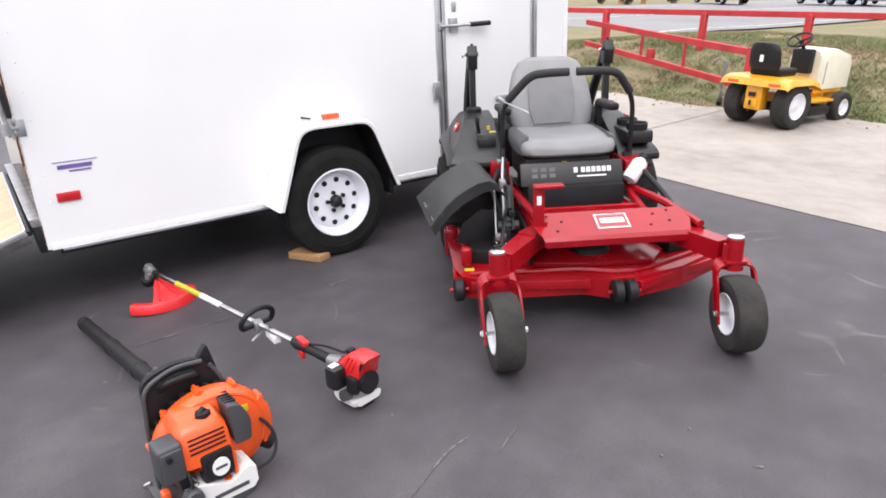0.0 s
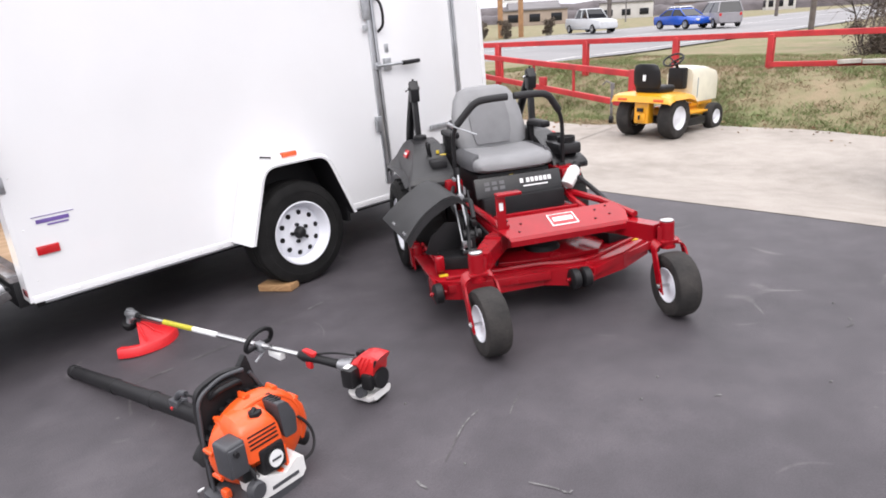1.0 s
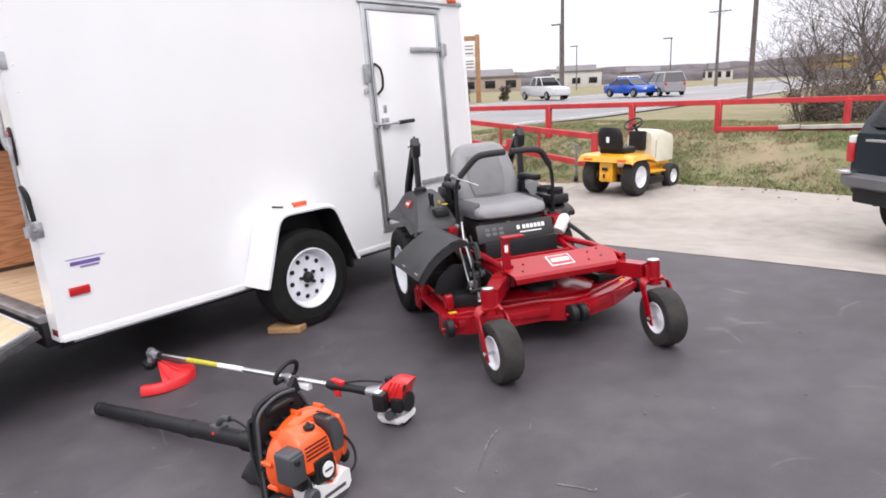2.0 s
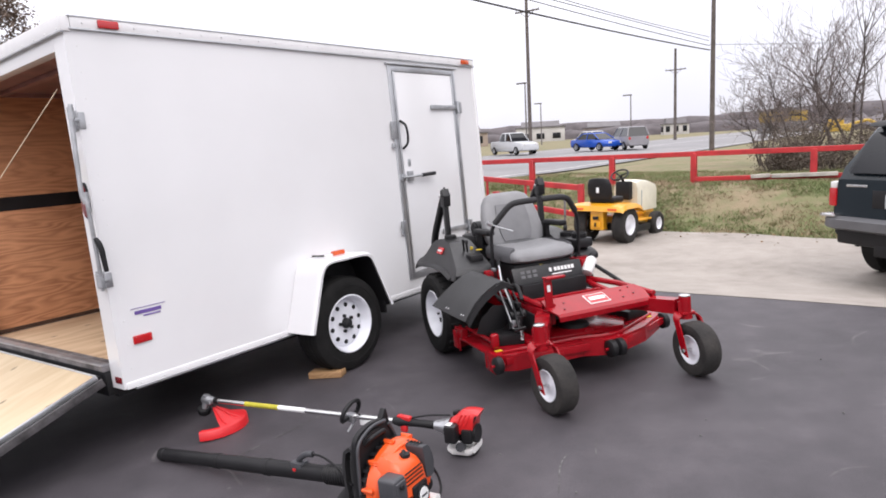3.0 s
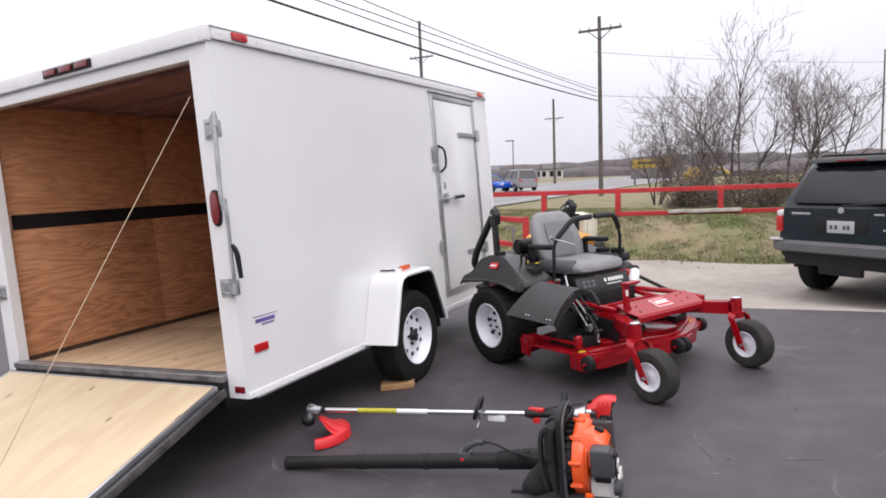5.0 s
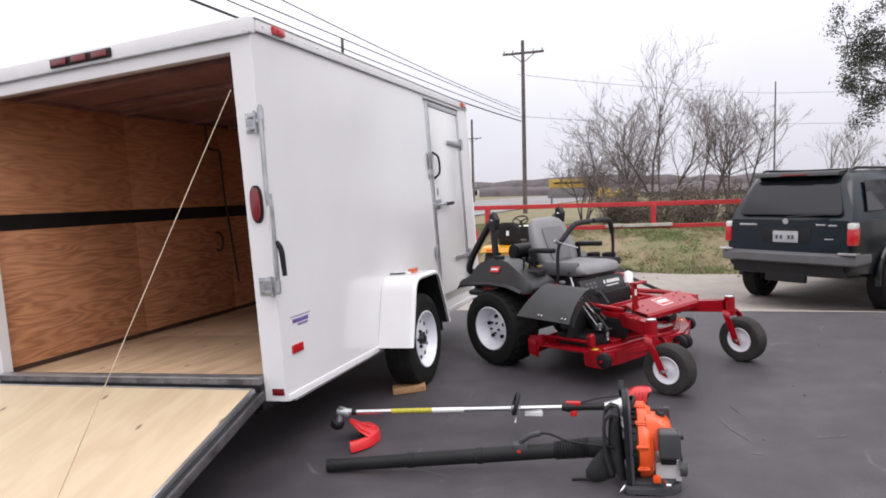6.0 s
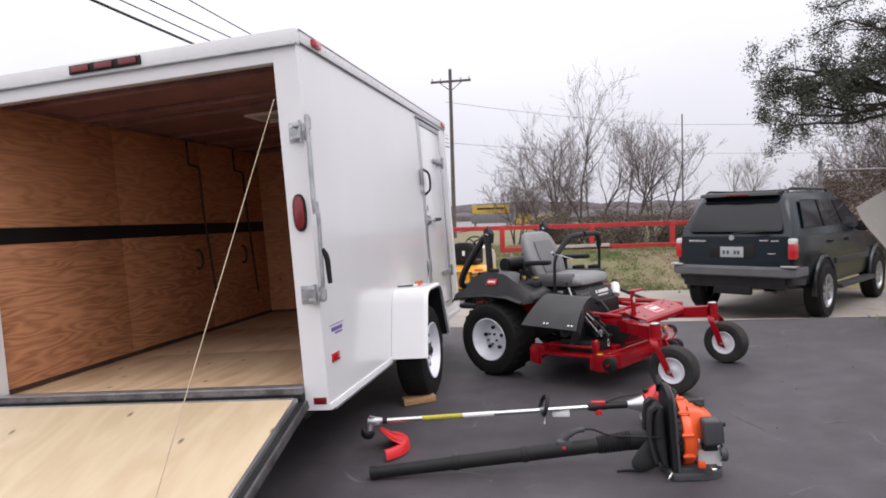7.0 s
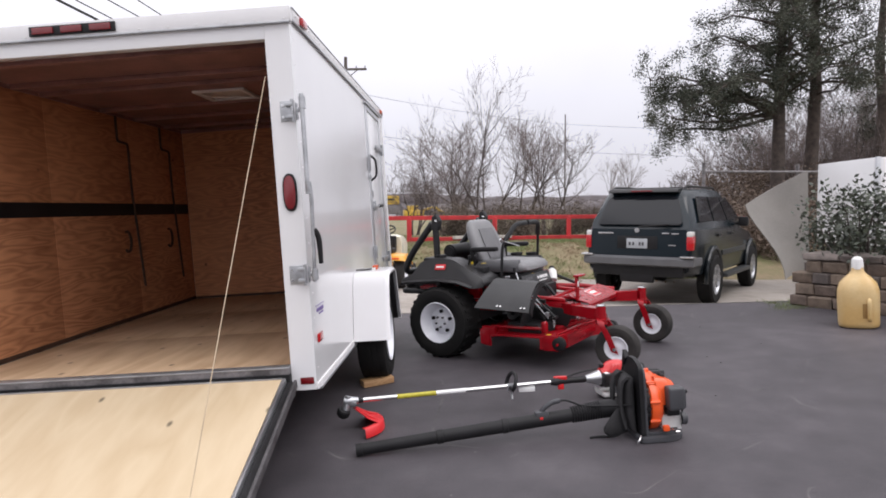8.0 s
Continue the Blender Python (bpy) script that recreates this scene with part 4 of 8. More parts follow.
    made("floor_pan", t, MRED, (box, (-0.04, 0.905, 0.452), (0.50, 0.13, 0.012), 0.003), (box, (-0.04, 0.966, 0.470), (0.50, 0.012, 0.035), 0.003), (box, (-0.04, 0.845, 0.462), (0.50, 0.03, 0.03), 0.004), label="red foot pan")
    made("pan_decal", t, LABEL_WHITE, (box, (-0.06, 0.905, 0.4595), (0.08, 0.035, 0.003), 0.0))
    made("foot_pedal", t, MRED, (box, (0.215, 1.122, 0.657), (0.130, 0.055, 0.016), 0.006, None, 3), (box, (0.255, 1.115, 0.565), (0.050, 0.016, 0.185), 0.005), (box, (0.235, 1.06, 0.487), (0.040, 0.12, 0.018), 0.005), label="red deck lift foot pedal")
    made("pedal_decal", t, LABEL_WHITE, (box, (0.255, 1.1245, 0.595), (0.020, 0.003, 0.04), 0.0))
    # console
    cp = pose(-0.013, 0.630, 0.590, 20, 0, 0)
    con = made("console", t, POD_GREY, (box, (0, 0, 0), (0.525, 0.035, 0.120), 0.010, cp), label="charcoal front console with pale lettering bars")
    made("lettering", con, LABEL_WHITE, *[(box, (-0.19 + 0.0265 * i + (0.012 if i > 5 else 0), 0.0175, 0.014), (0.0195, 0.004, 0.026), 0.0, cp) for i in range(7)], (box, (-0.10, 0.0175, -0.018), (0.15, 0.004, 0.007), 0.0, cp), label="pale lettering bars")
    made("pictogram", con, SEAT_DARK, *[(box, (0.10 + 0.045 * (i % 3), 0.0175, 0.022 - 0.03 * (i // 3)), (0.03, 0.004, 0.02), 0.0, cp) for i in range(6)])
    made("console_box", t, BLACK, (box, (-0.025, 0.62, 0.475), (0.49, 0.17, 0.14), 0.012))
    # seat
    base = made("seat_base", t, BLACK, (box, (0, 0.40, 0.605), (0.44, 0.42, 0.13), 0.02), (box, (0, 0.30, 0.49), (0.36, 0.30, 0.10), 0.01), label="black seat base")
    made("seat_sensor", base, YELLOW, (box, (0.02, 0.615, 0.645), (0.025, 0.01, 0.012), 0.003))
    cush = bmesh.new()
    rings = []
    for y, w, z0, z1 in ((0.17, 0.20, 0.72, 0.76), (0.20, 0.235, 0.675, 0.785), (0.32, 0.25, 0.668, 0.785), (0.48, 0.25, 0.668, 0.778), (0.57, 0.245, 0.668, 0.778), (0.625, 0.235, 0.674, 0.765), (0.655, 0.215, 0.692, 0.735)):
        ring = []
        for k in range(20):
            a = 2 * math.pi * k / 20
            cxx, czz = math.copysign(abs(math.cos(a)) ** 0.45, math.cos(a)), math.copysign(abs(math.sin(a)) ** 0.55, math.sin(a))
            dip = -0.016 * (1 - min(1, abs(cxx) / 0.8) ** 2) if czz > 0 else 0
            ring.append((w * cxx, y, (z0 + z1) / 2 + (z1 - z0) / 2 * czz + dip))
        rings.append(ring)
    loft(cush, rings)
    seat = part("seat_cushion", cush, SEAT_LIGHT, t, "grey vinyl seat cushion", 60)
    for s in (1, -1):
        b2 = bmesh.new()
        loft(b2, [[(s * (w + dx), y, z) for dx, z in ((0.004, 0.688), (0.012, 0.723), (0.006, 0.763), (-0.03, 0.785), (-0.03, 0.683))] for y, w in ((0.21, 0.23), (0.38, 0.245), (0.55, 0.24), (0.60, 0.23))])
        part("side_bolster", b2, SEAT_DARK, seat, "darker grey side panel", 60)
    back = bmesh.new()
    rings = []
    for z, w, y, d in ((0.755, 0.19, 0.205, 0.05), (0.79, 0.225, 0.19, 0.062), (0.86, 0.238, 0.168, 0.066), (0.97, 0.225, 0.128, 0.062), (1.06, 0.20, 0.096, 0.055), (1.11, 0.165, 0.078, 0.044), (1.132, 0.11, 0.068, 0.028)):
        ring = []
        for k in range(20):
            a = 2 * math.pi * k / 20
            cxx, cyy = math.copysign(abs(math.cos(a)) ** 0.55, math.cos(a)), math.copysign(abs(math.sin(a)) ** 0.7, math.sin(a))
            ring.append((w * cxx, y + d * cyy + 0.02 * abs(cxx) ** 2, z))
        rings.append(ring)
    loft(back, rings)
    bk = part("backrest", back, SEAT_LIGHT, t, "grey vinyl seat back", 60)
    pan = bmesh.new()
    rows = []
    for z, w, y in ((0.79, 0.105, 0.258), (0.86, 0.125, 0.238), (0.95, 0.128, 0.202), (1.02, 0.120, 0.174), (1.05, 0.112, 0.158)):
        rows.append([(w * k / 3, y + 0.02 * abs(w * k / 3 / 0.23) ** 2 - 0.003 * abs(k) / 3, z) for k in range(-3, 4)])
    sheet(pan, rows, 0.006)
    part("back_panel", pan, SEAT_MID, bk, "darker grey stitched centre panel", 60)
    for s in (1, -1):
        made("armrest", t, BLACK, (box, (s * 0.285, 0.31, 0.885), (0.06, 0.25, 0.04), 0.018, None, 3), (box, (s * 0.275, 0.19, 0.82), (0.035, 0.05, 0.14), 0.01), label="black padded armrest")
    # tank pods over the drive wheels
    prof = rounded([(-0.37, 0, 0.615), (-0.375, 0, 0.665), (-0.27, 0, 0.70), (-0.225, 0, 0.80), (-0.10, 0, 0.835), (0.10, 0, 0.82), (0.27, 0, 0.745), (0.45, 0, 0.665), (0.47, 0, 0.60), (0.33, 0, 0.585), (0.20, 0, 0.625), (0.0, 0, 0.64), (-0.2, 0, 0.625)], 0.035, 3)
    for s in (1, -1):
        bm = bmesh.new()
        mm = Matrix(((0, 0, s, 0), (1, 0, 0, 0), (0, 1, 0, 0), (0, 0, 0, 1)))
        prism(bm, [(p.x, p.z) for p in prof], 0.31, 0.585 if s > 0 else 0.535, mm, 0.02, 3)
        for v in bm.verts:
            if abs(v.co.x) > 0.48:
                v.co.x -= s * max(0.0, v.co.z - 0.64) * 0.62
        pod = part("tank_pod", bm, POD_GREY, t, "charcoal plastic fuel tank pod", 50)
        bm = bmesh.new()
        sheet(bm, [[(s * x, y, z - 0.012 * (x > 0.58)) for y, z in ((-0.39, 0.60), (-0.36, 0.635), (-0.2, 0.645), (0.0, 0.655), (0.2, 0.64), (0.34 if s > 0 else 0.24, 0.60))] for x in ((0.50, 0.575, 0.592) if s > 0 else (0.48, 0.53, 0.545))], 0.01)
        part("wheel_guard", bm, POD_GREY, pod, "", 60)
        made("pod_badge", pod, LABEL_RED, (box, (s * 0.512, 0.0, 0.758), (0.008, 0.10, 0.05), 0.002, pose(0, 0, 0) @ Matrix.Translation((s * 0.512, 0, 0.758)) @ pose(0, 0, 0, 0, -32 * s, 0) @ Matrix.Translation((-s * 0.512, 0, -0.758))), label="red badge")
        made("badge_bar", pod, LABEL_WHITE, (box, (s * 0.516, 0.0, 0.760), (0.004, 0.075, 0.014), 0.0, Matrix.Translation((s * 0.516, 0, 0.760)) @ pose(0, 0, 0, 0, -32 * s, 0) @ Matrix.Translation((-s * 0.516, 0, -0.760))))
        made("fuel_cap", pod, BLACK, (lathe, [(0.045, 0), (0.045, 0.025), (0.038, 0.032), (0, 0.034)], pose(s * 0.40, -0.06, 0.825), 18))
    made("cup_tray", t, POD_GREY, (box, (-0.42, 0.32, 0.725), (0.15, 0.30, 0.07), 0.02, pose(0, 0, 0)), label="charcoal tray with two cup wells")
    for y in (0.24, 0.40):
        made("cup_well", t, BLACK, (lathe, [(0.052, 0.70), (0.056, 0.79), (0.052, 0.795), (0.047, 0.79), (0.042, 0.715), (0, 0.715)], pose(-0.425, y, 0), 20))
    made("control_panel", t, BLACK, (box, (0.38, 0.26, 0.715), (0.10, 0.24, 0.06), 0.02), label="black control panel")
    made("choke_knob", t, YELLOW, (cyl, (0.352, 0.22, 0.765), (0.352, 0.22, 0.785), 0.010, 12), label="yellow knob")
    made("warning_tag", t, YELLOW, (box, (0.345, 0.33, 0.772), (0.035, 0.03, 0.004), 0.001), label="yellow tag")
    for y in (0.22, 0.28):
        made("throttle_lever", t, BLACK, (tube, [(0.41, y, 0.76), (0.42, y + 0.02, 0.82)], 0.008, 8), (box, (0.42, y + 0.02, 0.832), (0.018, 0.022, 0.030), 0.006))
    # control bars
    for s, pts in ((1, [(0.315, 0.47, 0.58), (0.315, 0.50, 0.90), (0.29, 0.515, 0.955), (0.185, 0.565, 1.078), (0.10, 0.57, 1.085), (-0.005, 0.565, 1.085)]),
                   (-1, [(-0.365, 0.47, 0.60), (-0.36, 0.50, 0.90), (-0.335, 0.515, 0.97), (-0.25, 0.565, 1.078), (-0.15, 0.57, 1.085), (-0.045, 0.565, 1.085)])):
        bar = made("control_bar", t, BLACK_STEEL, (tube, rounded(pts, 0.05), 0.0125, 12), label="black bent control bar")
        made("grip", bar, FOAM, (tube, rounded(pts[2:], 0.05), 0.0205, 12), label="black foam grip")
        made("bar_pivot", bar, BLACK_STEEL, (box, (s * 0.33 - 0.02, 0.47, 0.60), (0.04, 0.06, 0.10), 0.006))
    made("bar_spring", t, GALV, (tube, [(0.31, 0.52, 0.95), (0.20, 0.60, 0.90)], 0.004, 8), (cyl, (0.30, 0.50, 0.94), (0.34, 0.50, 0.97), 0.012, 8), label="bright damper rod")
    made("damper_clip", t, GALV, (box, (0.345, 0.55, 0.655), (0.02, 0.045, 0.02), 0.006))
    # folded roll bar
    for s in (1, -1):
        x = 0.40 * s
        up = made("roll_post", t, BLACK_STEEL, (box, (x, -0.10, 0.86), (0.036, 0.050, 0.56), 0.008), label="black roll bar post")
        made("post_bracket", up, BLACK_STEEL, (prism, [(-0.13, 1.07), (-0.06, 1.07), (-0.045, 1.15), (-0.075, 1.205), (-0.115, 1.19)], x - 0.028, x + 0.028, Matrix(((0, 0, 1, 0), (1, 0, 0, 0), (0, 1, 0, 0), (0, 0, 0, 1))), 0.006), (cyl, (x - 0.034, -0.07, 1.155), (x + 0.040, -0.07, 1.155), 0.011, 8), (cyl, (x, -0.09, 1.19), (x, -0.09, 1.215), 0.008, 8))
        made("pin_clip", up, CHROME, (tube, [(x + 0.04, -0.07, 1.155), (x + 0.058, -0.062, 1.152), (x + 0.060, -0.04, 1.145)], 0.006, 8))
    made("roll_hoop", t, BLACK_STEEL, (tube, rounded([(0.40, -0.13, 1.13), (0.40, -0.40, 0.84), (0.40, -0.47, 0.70), (-0.40, -0.47, 0.70), (-0.40, -0.40, 0.84), (-0.40, -0.13, 1.13)], 0.09), 0.029, 12), label="black roll hoop folded down behind")
    # engine
    en = made("engine", t, BLACK, (box, (0, -0.30, 0.60), (0.46, 0.40, 0.26), 0.04, None, 3), (box, (0, -0.28, 0.76), (0.34, 0.30, 0.10), 0.03), label="black engine with air cleaner")
    made("air_cleaner", en, BLACK, (cyl, (-0.17, -0.12, 0.86), (0.17, -0.12, 0.86), 0.065, 20), (cyl, (0.17, -0.12, 0.86), (0.185, -0.12, 0.86), 0.05, 20))
    made("rear_guard", t, BLACK_STEEL, (tube, rounded([(0.33, -0.2, 0.52), (0.33, -0.56, 0.52), (-0.33, -0.56, 0.52), (-0.33, -0.2, 0.52)], 0.06), 0.024, 10), (box, (0, -0.56, 0.58), (0.5, 0.03, 0.10), 0.01), label="black rear guard")
    made("transaxle", t, BLACK_STEEL, (box, (0, 0.02, 0.32), (0.62, 0.20, 0.20), 0.02), (cyl, (-0.4, 0, 0.30), (0.4, 0, 0.30), 0.04, 14))
    made("rear_frame", t, MRED, (box, (0.30, -0.05, 0.52), (0.06, 0.62, 0.10), 0.008), (box, (-0.30, -0.05, 0.52), (0.06, 0.62, 0.10), 0.008), (box, (0.33, 0.42, 0.60), (0.10, 0.16, 0.08), 0.01), (box, (-0.36, 0.50, 0.60), (0.12, 0.22, 0.07), 0.01), label="red rear frame")
    # expansion bottle
    made("bottle", t, MWHITE, (lathe, [(0, 0), (0.036, 0.002), (0.040, 0.012), (0.040, 0.10), (0.034, 0.118), (0.022, 0.126), (0.022, 0.135), (0, 0.135)], pose(-0.305, 0.655, 0.545, 20, -42, 0), 20), label="white plastic expansion bottle")
    made("bottle_cap", t, BLACK, (lathe, [(0.026, 0.13), (0.026, 0.155), (0, 0.157)], pose(-0.305, 0.655, 0.545, 20, -42, 0), 16))
    # cutting deck
    outline = [(0.60, 0.44), (0.625, 0.52), (0.625, 0.95), (0.60, 1.06), (0.50, 1.115), (0.05, 1.125), (-0.06, 1.19), (-0.20, 1.185), (-0.42, 1.10), (-0.66, 0.93), (-0.735, 0.78), (-0.72, 0.56), (-0.60, 0.40), (-0.2, 0.34), (0.3, 0.36)]
    deck = bmesh.new()
    prism(deck, outline, 0.222, 0.238, None, 0.004)
    dk = part("deck_top", deck, MRED, t, "red stamped cutting deck", 30)
    skirt = bmesh.new()
    n = len(outline)
    for i in range(n):
        (xa, ya), (xb, yb) = outline[i], outline[(i + 1) % n]
        if i in (1,):
            continue
        d = V((xb - xa, yb - ya, 0))
        q = Matrix.Translation(((xa + xb) / 2, (ya + yb) / 2, 0.183)) @ pose(0, 0, 0, 0, 0, math.degrees(math.atan2(d.y, d.x)))
        box(skirt, (0, 0, 0), (d.length + 0.008, 0.008, 0.085), 0.0, q)
    part("deck_skirt", skirt, MRED, dk, "", 30)
    made("deck_blade_tunnel", dk, BLACK, (box, (-0.05, 0.75, 0.21), (1.1, 0.5, 0.02), 0.0))
    for a, b in (((0.56, 1.09), (0.02, 1.145)), ((-0.18, 1.21), (-0.67, 0.95))):
        made("front_bumper_bar", dk, MRED, (box, (0, 0, 0), ((V((*a, 0)) - V((*b, 0))).length, 0.03, 0.045), 0.006, Matrix.Translation(((a[0] + b[0]) / 2, (a[1] + b[1]) / 2, 0.20)) @ pose(0, 0, 0, 0, 0, math.degrees(math.atan2(b[1] - a[1], b[0] - a[0])))), label="red front bumper bar")
    made("deck_baffle", dk, MRED, (prism, [(0.30, 0.60), (0.36, 0.98), (0.05, 1.045), (-0.30, 1.05), (-0.40, 0.92), (-0.36, 0.60)], 0.239, 0.262, None, 0.006), label="raised red belt area on the deck")
    made("deck_rib", dk, MRED, (tube, rounded([(0.56, 1.055, 0.246), (0.05, 1.085, 0.246), (-0.10, 1.14, 0.246), (-0.22, 1.13, 0.246), (-0.62, 0.90, 0.246)], 0.05), 0.010, 8), label="rolled red deck rim")
    for x, y, l in ((0.615, 1.10, 0.05), (-0.075, 1.235, 0.05), (-0.135, 1.235, 0.05), (-0.70, 0.93, 0.05)):
        made("gauge_roller", dk, BLACK, (lathe, [(0.0, -l / 2), (0.040, -l / 2), (0.052, -l / 3), (0.053, l / 3), (0.040, l / 2), (0, l / 2)], pose(x, y, 0.155 + 0.035, 0, 90, 0), 20), label="black anti-scalp roller")
        made("roller_bracket", dk, MRED, (box, (x, y - 0.04, 0.20), (0.02, 0.09, 0.06), 0.005), (cyl, (x - 0.045, y, 0.19), (x + 0.045, y, 0.19), 0.009, 8))
    made("corner_plate", dk, MRED, (box, (0.628, 1.04, 0.195), (0.012, 0.12, 0.12), 0.003), label="red deck corner plate")
    made("corner_plate", dk, MRED, (box, (0.60, 0.50, 0.255), (0.05, 0.12, 0.08), 0.008), (box, (0.63, 0.47, 0.215), (0.012, 0.08, 0.12), 0.004), label="red deck corner plate")
    for x, y in ((0.40, 0.80), (-0.05, 0.86), (-0.48, 0.78)):
        made("spindle_cover", dk, BLACK, (lathe, [(0.10, 0.238), (0.10, 0.27), (0.09, 0.285), (0.03, 0.295), (0, 0.295)], pose(x, y, 0), 20), label="black spindle cover")
    made("belt_cover", dk, BLACK, (prism, [(0.52, 0.62), (0.54, 0.90), (0.36, 0.96), (0.28, 0.70), (0.34, 0.56)], 0.238, 0.31, None, 0.012), label="black belt cover")
    made("belt_cover", dk, BLACK, (prism, [(-0.62, 0.62), (-0.62, 0.88), (-0.42, 0.94), (-0.36, 0.66)], 0.238, 0.30, None, 0.012), label="black belt cover")
    made("warning_tag", dk, YELLOW, (box, (0.555, 0.985, 0.240), (0.045, 0.03, 0.004), 0.0), (box, (-0.58, 0.93, 0.240), (0.04, 0.03, 0.004), 0.0), label="yellow warning tags")
    # raised discharge flap: one flat panel with a rolled top and a shallow front lip
    ra, rb, fa, fb = V((0.77, 0.475, 0.464)), V((0.538, 0.528, 0.648)), V((0.717, 0.915, 0.430)), V((0.49, 0.885, 0.618))
    fl = bmesh.new()
    rows = []
    for i in range(9):
        u = i / 8
        lo, hi = ra.lerp(fa, u), rb.lerp(fb, u)
        row = [lo.lerp(hi, v) + V((0.014, 0, 0.021)) * math.sin(math.pi * v) * (0.4 + 0.6 * u) for v in (0, 0.2, 0.4, 0.6, 0.8, 1.0)]
        row += [hi + V((-0.045, 0.004, 0.010)), hi + V((-0.080, 0.006, -0.004)), hi + V((-0.100, 0.008, -0.04))]
        rows.append(row)
    sheet(fl, rows, 0.010)
    flap = part("discharge_flap", fl, FLAP, t, "black rubber discharge flap raised on its hinge", 50)
    lip = bmesh.new()
    edge = rows[-1]
    sheet(lip, [[p + V((0, 0.005, 0)) for p in edge], [p + V((-0.012 - 0.018 * k / 8, 0.010, -0.032)) for k, p in enumerate(edge)]], 0.010)
    part("flap_lip", lip, BLACK, flap, "black front lip of the flap", 50)
    made("chute_wall", flap, BLACK, (prism, [(0.40, 0.46), (0.47, 0.47), (0.56, 0.40), (0.60, 0.31), (0.46, 0.26), (0.38, 0.34)], -0.78, -0.77, Matrix(((1, 0, 0, 0), (0, 0, -1, 0), (0, 1, 0, 0), (0, 0, 0, 1))), 0.002), label="black discharge chute wall")
    for u in (0.42, 0.48, 0.86, 0.92):
        p = ra.lerp(fa, u).lerp(rb.lerp(fb, u), 0.08)
        made("rivet", flap, CHROME, (cyl, p + V((-0.004, 0, -0.006)), p + V((0.014, 0, 0.020)), 0.008, 8))
    made("flap_hinge", flap, MRED, (cyl, (0.56, 0.50, 0.285), (0.56, 0.98, 0.285), 0.012, 8), (box, (0.565, 0.965, 0.30), (0.05, 0.045, 0.09), 0.018, None, 3), label="red hinge ears")
    # height linkage and hoses
    made("frame_shield", t, BLACK_STEEL, (prism, [(0.50, 0.25), (1.02, 0.25), (1.06, 0.33), (0.98, 0.40), (0.62, 0.43), (0.50, 0.40)], 0.262, 0.275, Matrix(((0, 0, 1, 0), (1, 0, 0, 0), (0, 1, 0, 0), (0, 0, 0, 1))), 0.004), (box, (0.0, 0.72, 0.36), (0.46, 0.36, 0.06), 0.012), label="black shield inside the frame rail")
    made("height_lever", t, BLACK_STEEL, (tube, [(0.325, 0.60, 0.63), (0.35, 0.80, 0.48), (0.40, 0.98, 0.35)], 0.010, 8), (tube, [(0.30, 0.66, 0.60), (0.335, 0.92, 0.40)], 0.007, 8), (cyl, (0.36, 0.98, 0.345), (0.44, 0.99, 0.345), 0.012, 8), label="grey height linkage rods")
    made("height_handle", t, BLACK, (tube, rounded([(0.335, 0.70, 0.56), (0.35, 0.90, 0.60), (0.36, 0.97, 0.52)], 0.04), 0.013, 10))
    made("lever_rod", t, GALV, (tube, [(0.335, 0.62, 0.70), (0.345, 0.66, 0.60), (0.375, 0.90, 0.40)], 0.0065, 8), (tube, [(0.395, 0.70, 0.58), (0.415, 0.93, 0.34)], 0.005, 8), (box, (0.352, 0.70, 0.57), (0.03, 0.05, 0.05), 0.006), (box, (0.395, 0.92, 0.37), (0.05, 0.03, 0.035), 0.006), label="bright steel lever rods")
    made("lever_knob", t, BLACK, (cyl, (0.335, 0.62, 0.69), (0.333, 0.61, 0.73), 0.013, 10), label="black lever knob")
    made("linkage_arm", t, BLACK_STEEL, (box, (0.33, 0.72, 0.46), (0.03, 0.30, 0.035), 0.006, pose(0, 0, 0)), (box, (0.36, 0.90, 0.33), (0.03, 0.04, 0.15), 0.006), (cyl, (0.30, 0.86, 0.40), (0.40, 0.86, 0.40), 0.03, 14), (tube, rounded([(0.34, 0.5, 0.60), (0.40, 0.62, 0.52), (0.36, 0.78, 0.44), (0.42, 0.90, 0.33)], 0.08), 0.012, 8), label="black linkage arms and hose")
    made("pulley", t, BLACK, (lathe, [(0.02, -0.02), (0.055, -0.018), (0.045, 0), (0.055, 0.018), (0.02, 0.02)], pose(0.40, 0.62, 0.36, 0, 60, 0), 20))
    made("hose", t, BLACK, (tube, rounded([(-0.36, 0.58, 0.62), (-0.42, 0.80, 0.52), (-0.44, 1.02, 0.44), (-0.47, 1.16, 0.43)], 0.06), 0.014, 8), label="black hose along the frame")
    made("lift_arm", t, BLACK_STEEL, (box, (-0.36, 0.90, 0.36), (0.03, 0.35, 0.035), 0.006), (cyl, (-0.40, 1.02, 0.36), (-0.40, 1.02, 0.44), 0.035, 14))
    made("spring", t, CHROME, (tube, [(0.375 + 0.012 * math.cos(a), 0.955 + 0.012 * math.sin(a), 0.27 + 0.0017 * a) for a in np.linspace(0, 44, 140)], 0.003, 6), label="bright coil spring")
    made("side_rail_strut", t, MRED, (tube, [(-0.33, 0.62, 0.50), (-0.40, 0.90, 0.49), (-0.46, 1.16, 0.455)], 0.02, 8), label="red side strut")
    return t


mower = build_mower()

# ---- backpack blower ----
ORANGE = surface("orange_plastic", (0.77, 0.092, 0.014), 0.32, var=0.05, scale=9, grain=120, bump=0.04, coat=0.2)
TOOL_GREY = surface("grey_plastic", (0.056, 0.057, 0.064), 0.48, var=0.12, grain=160, bump=0.08)
PAD_GREY = surface("padded_fabric", (0.020, 0.019, 0.021), 0.85, var=0.25, scale=20, grain=320, bump=0.3)
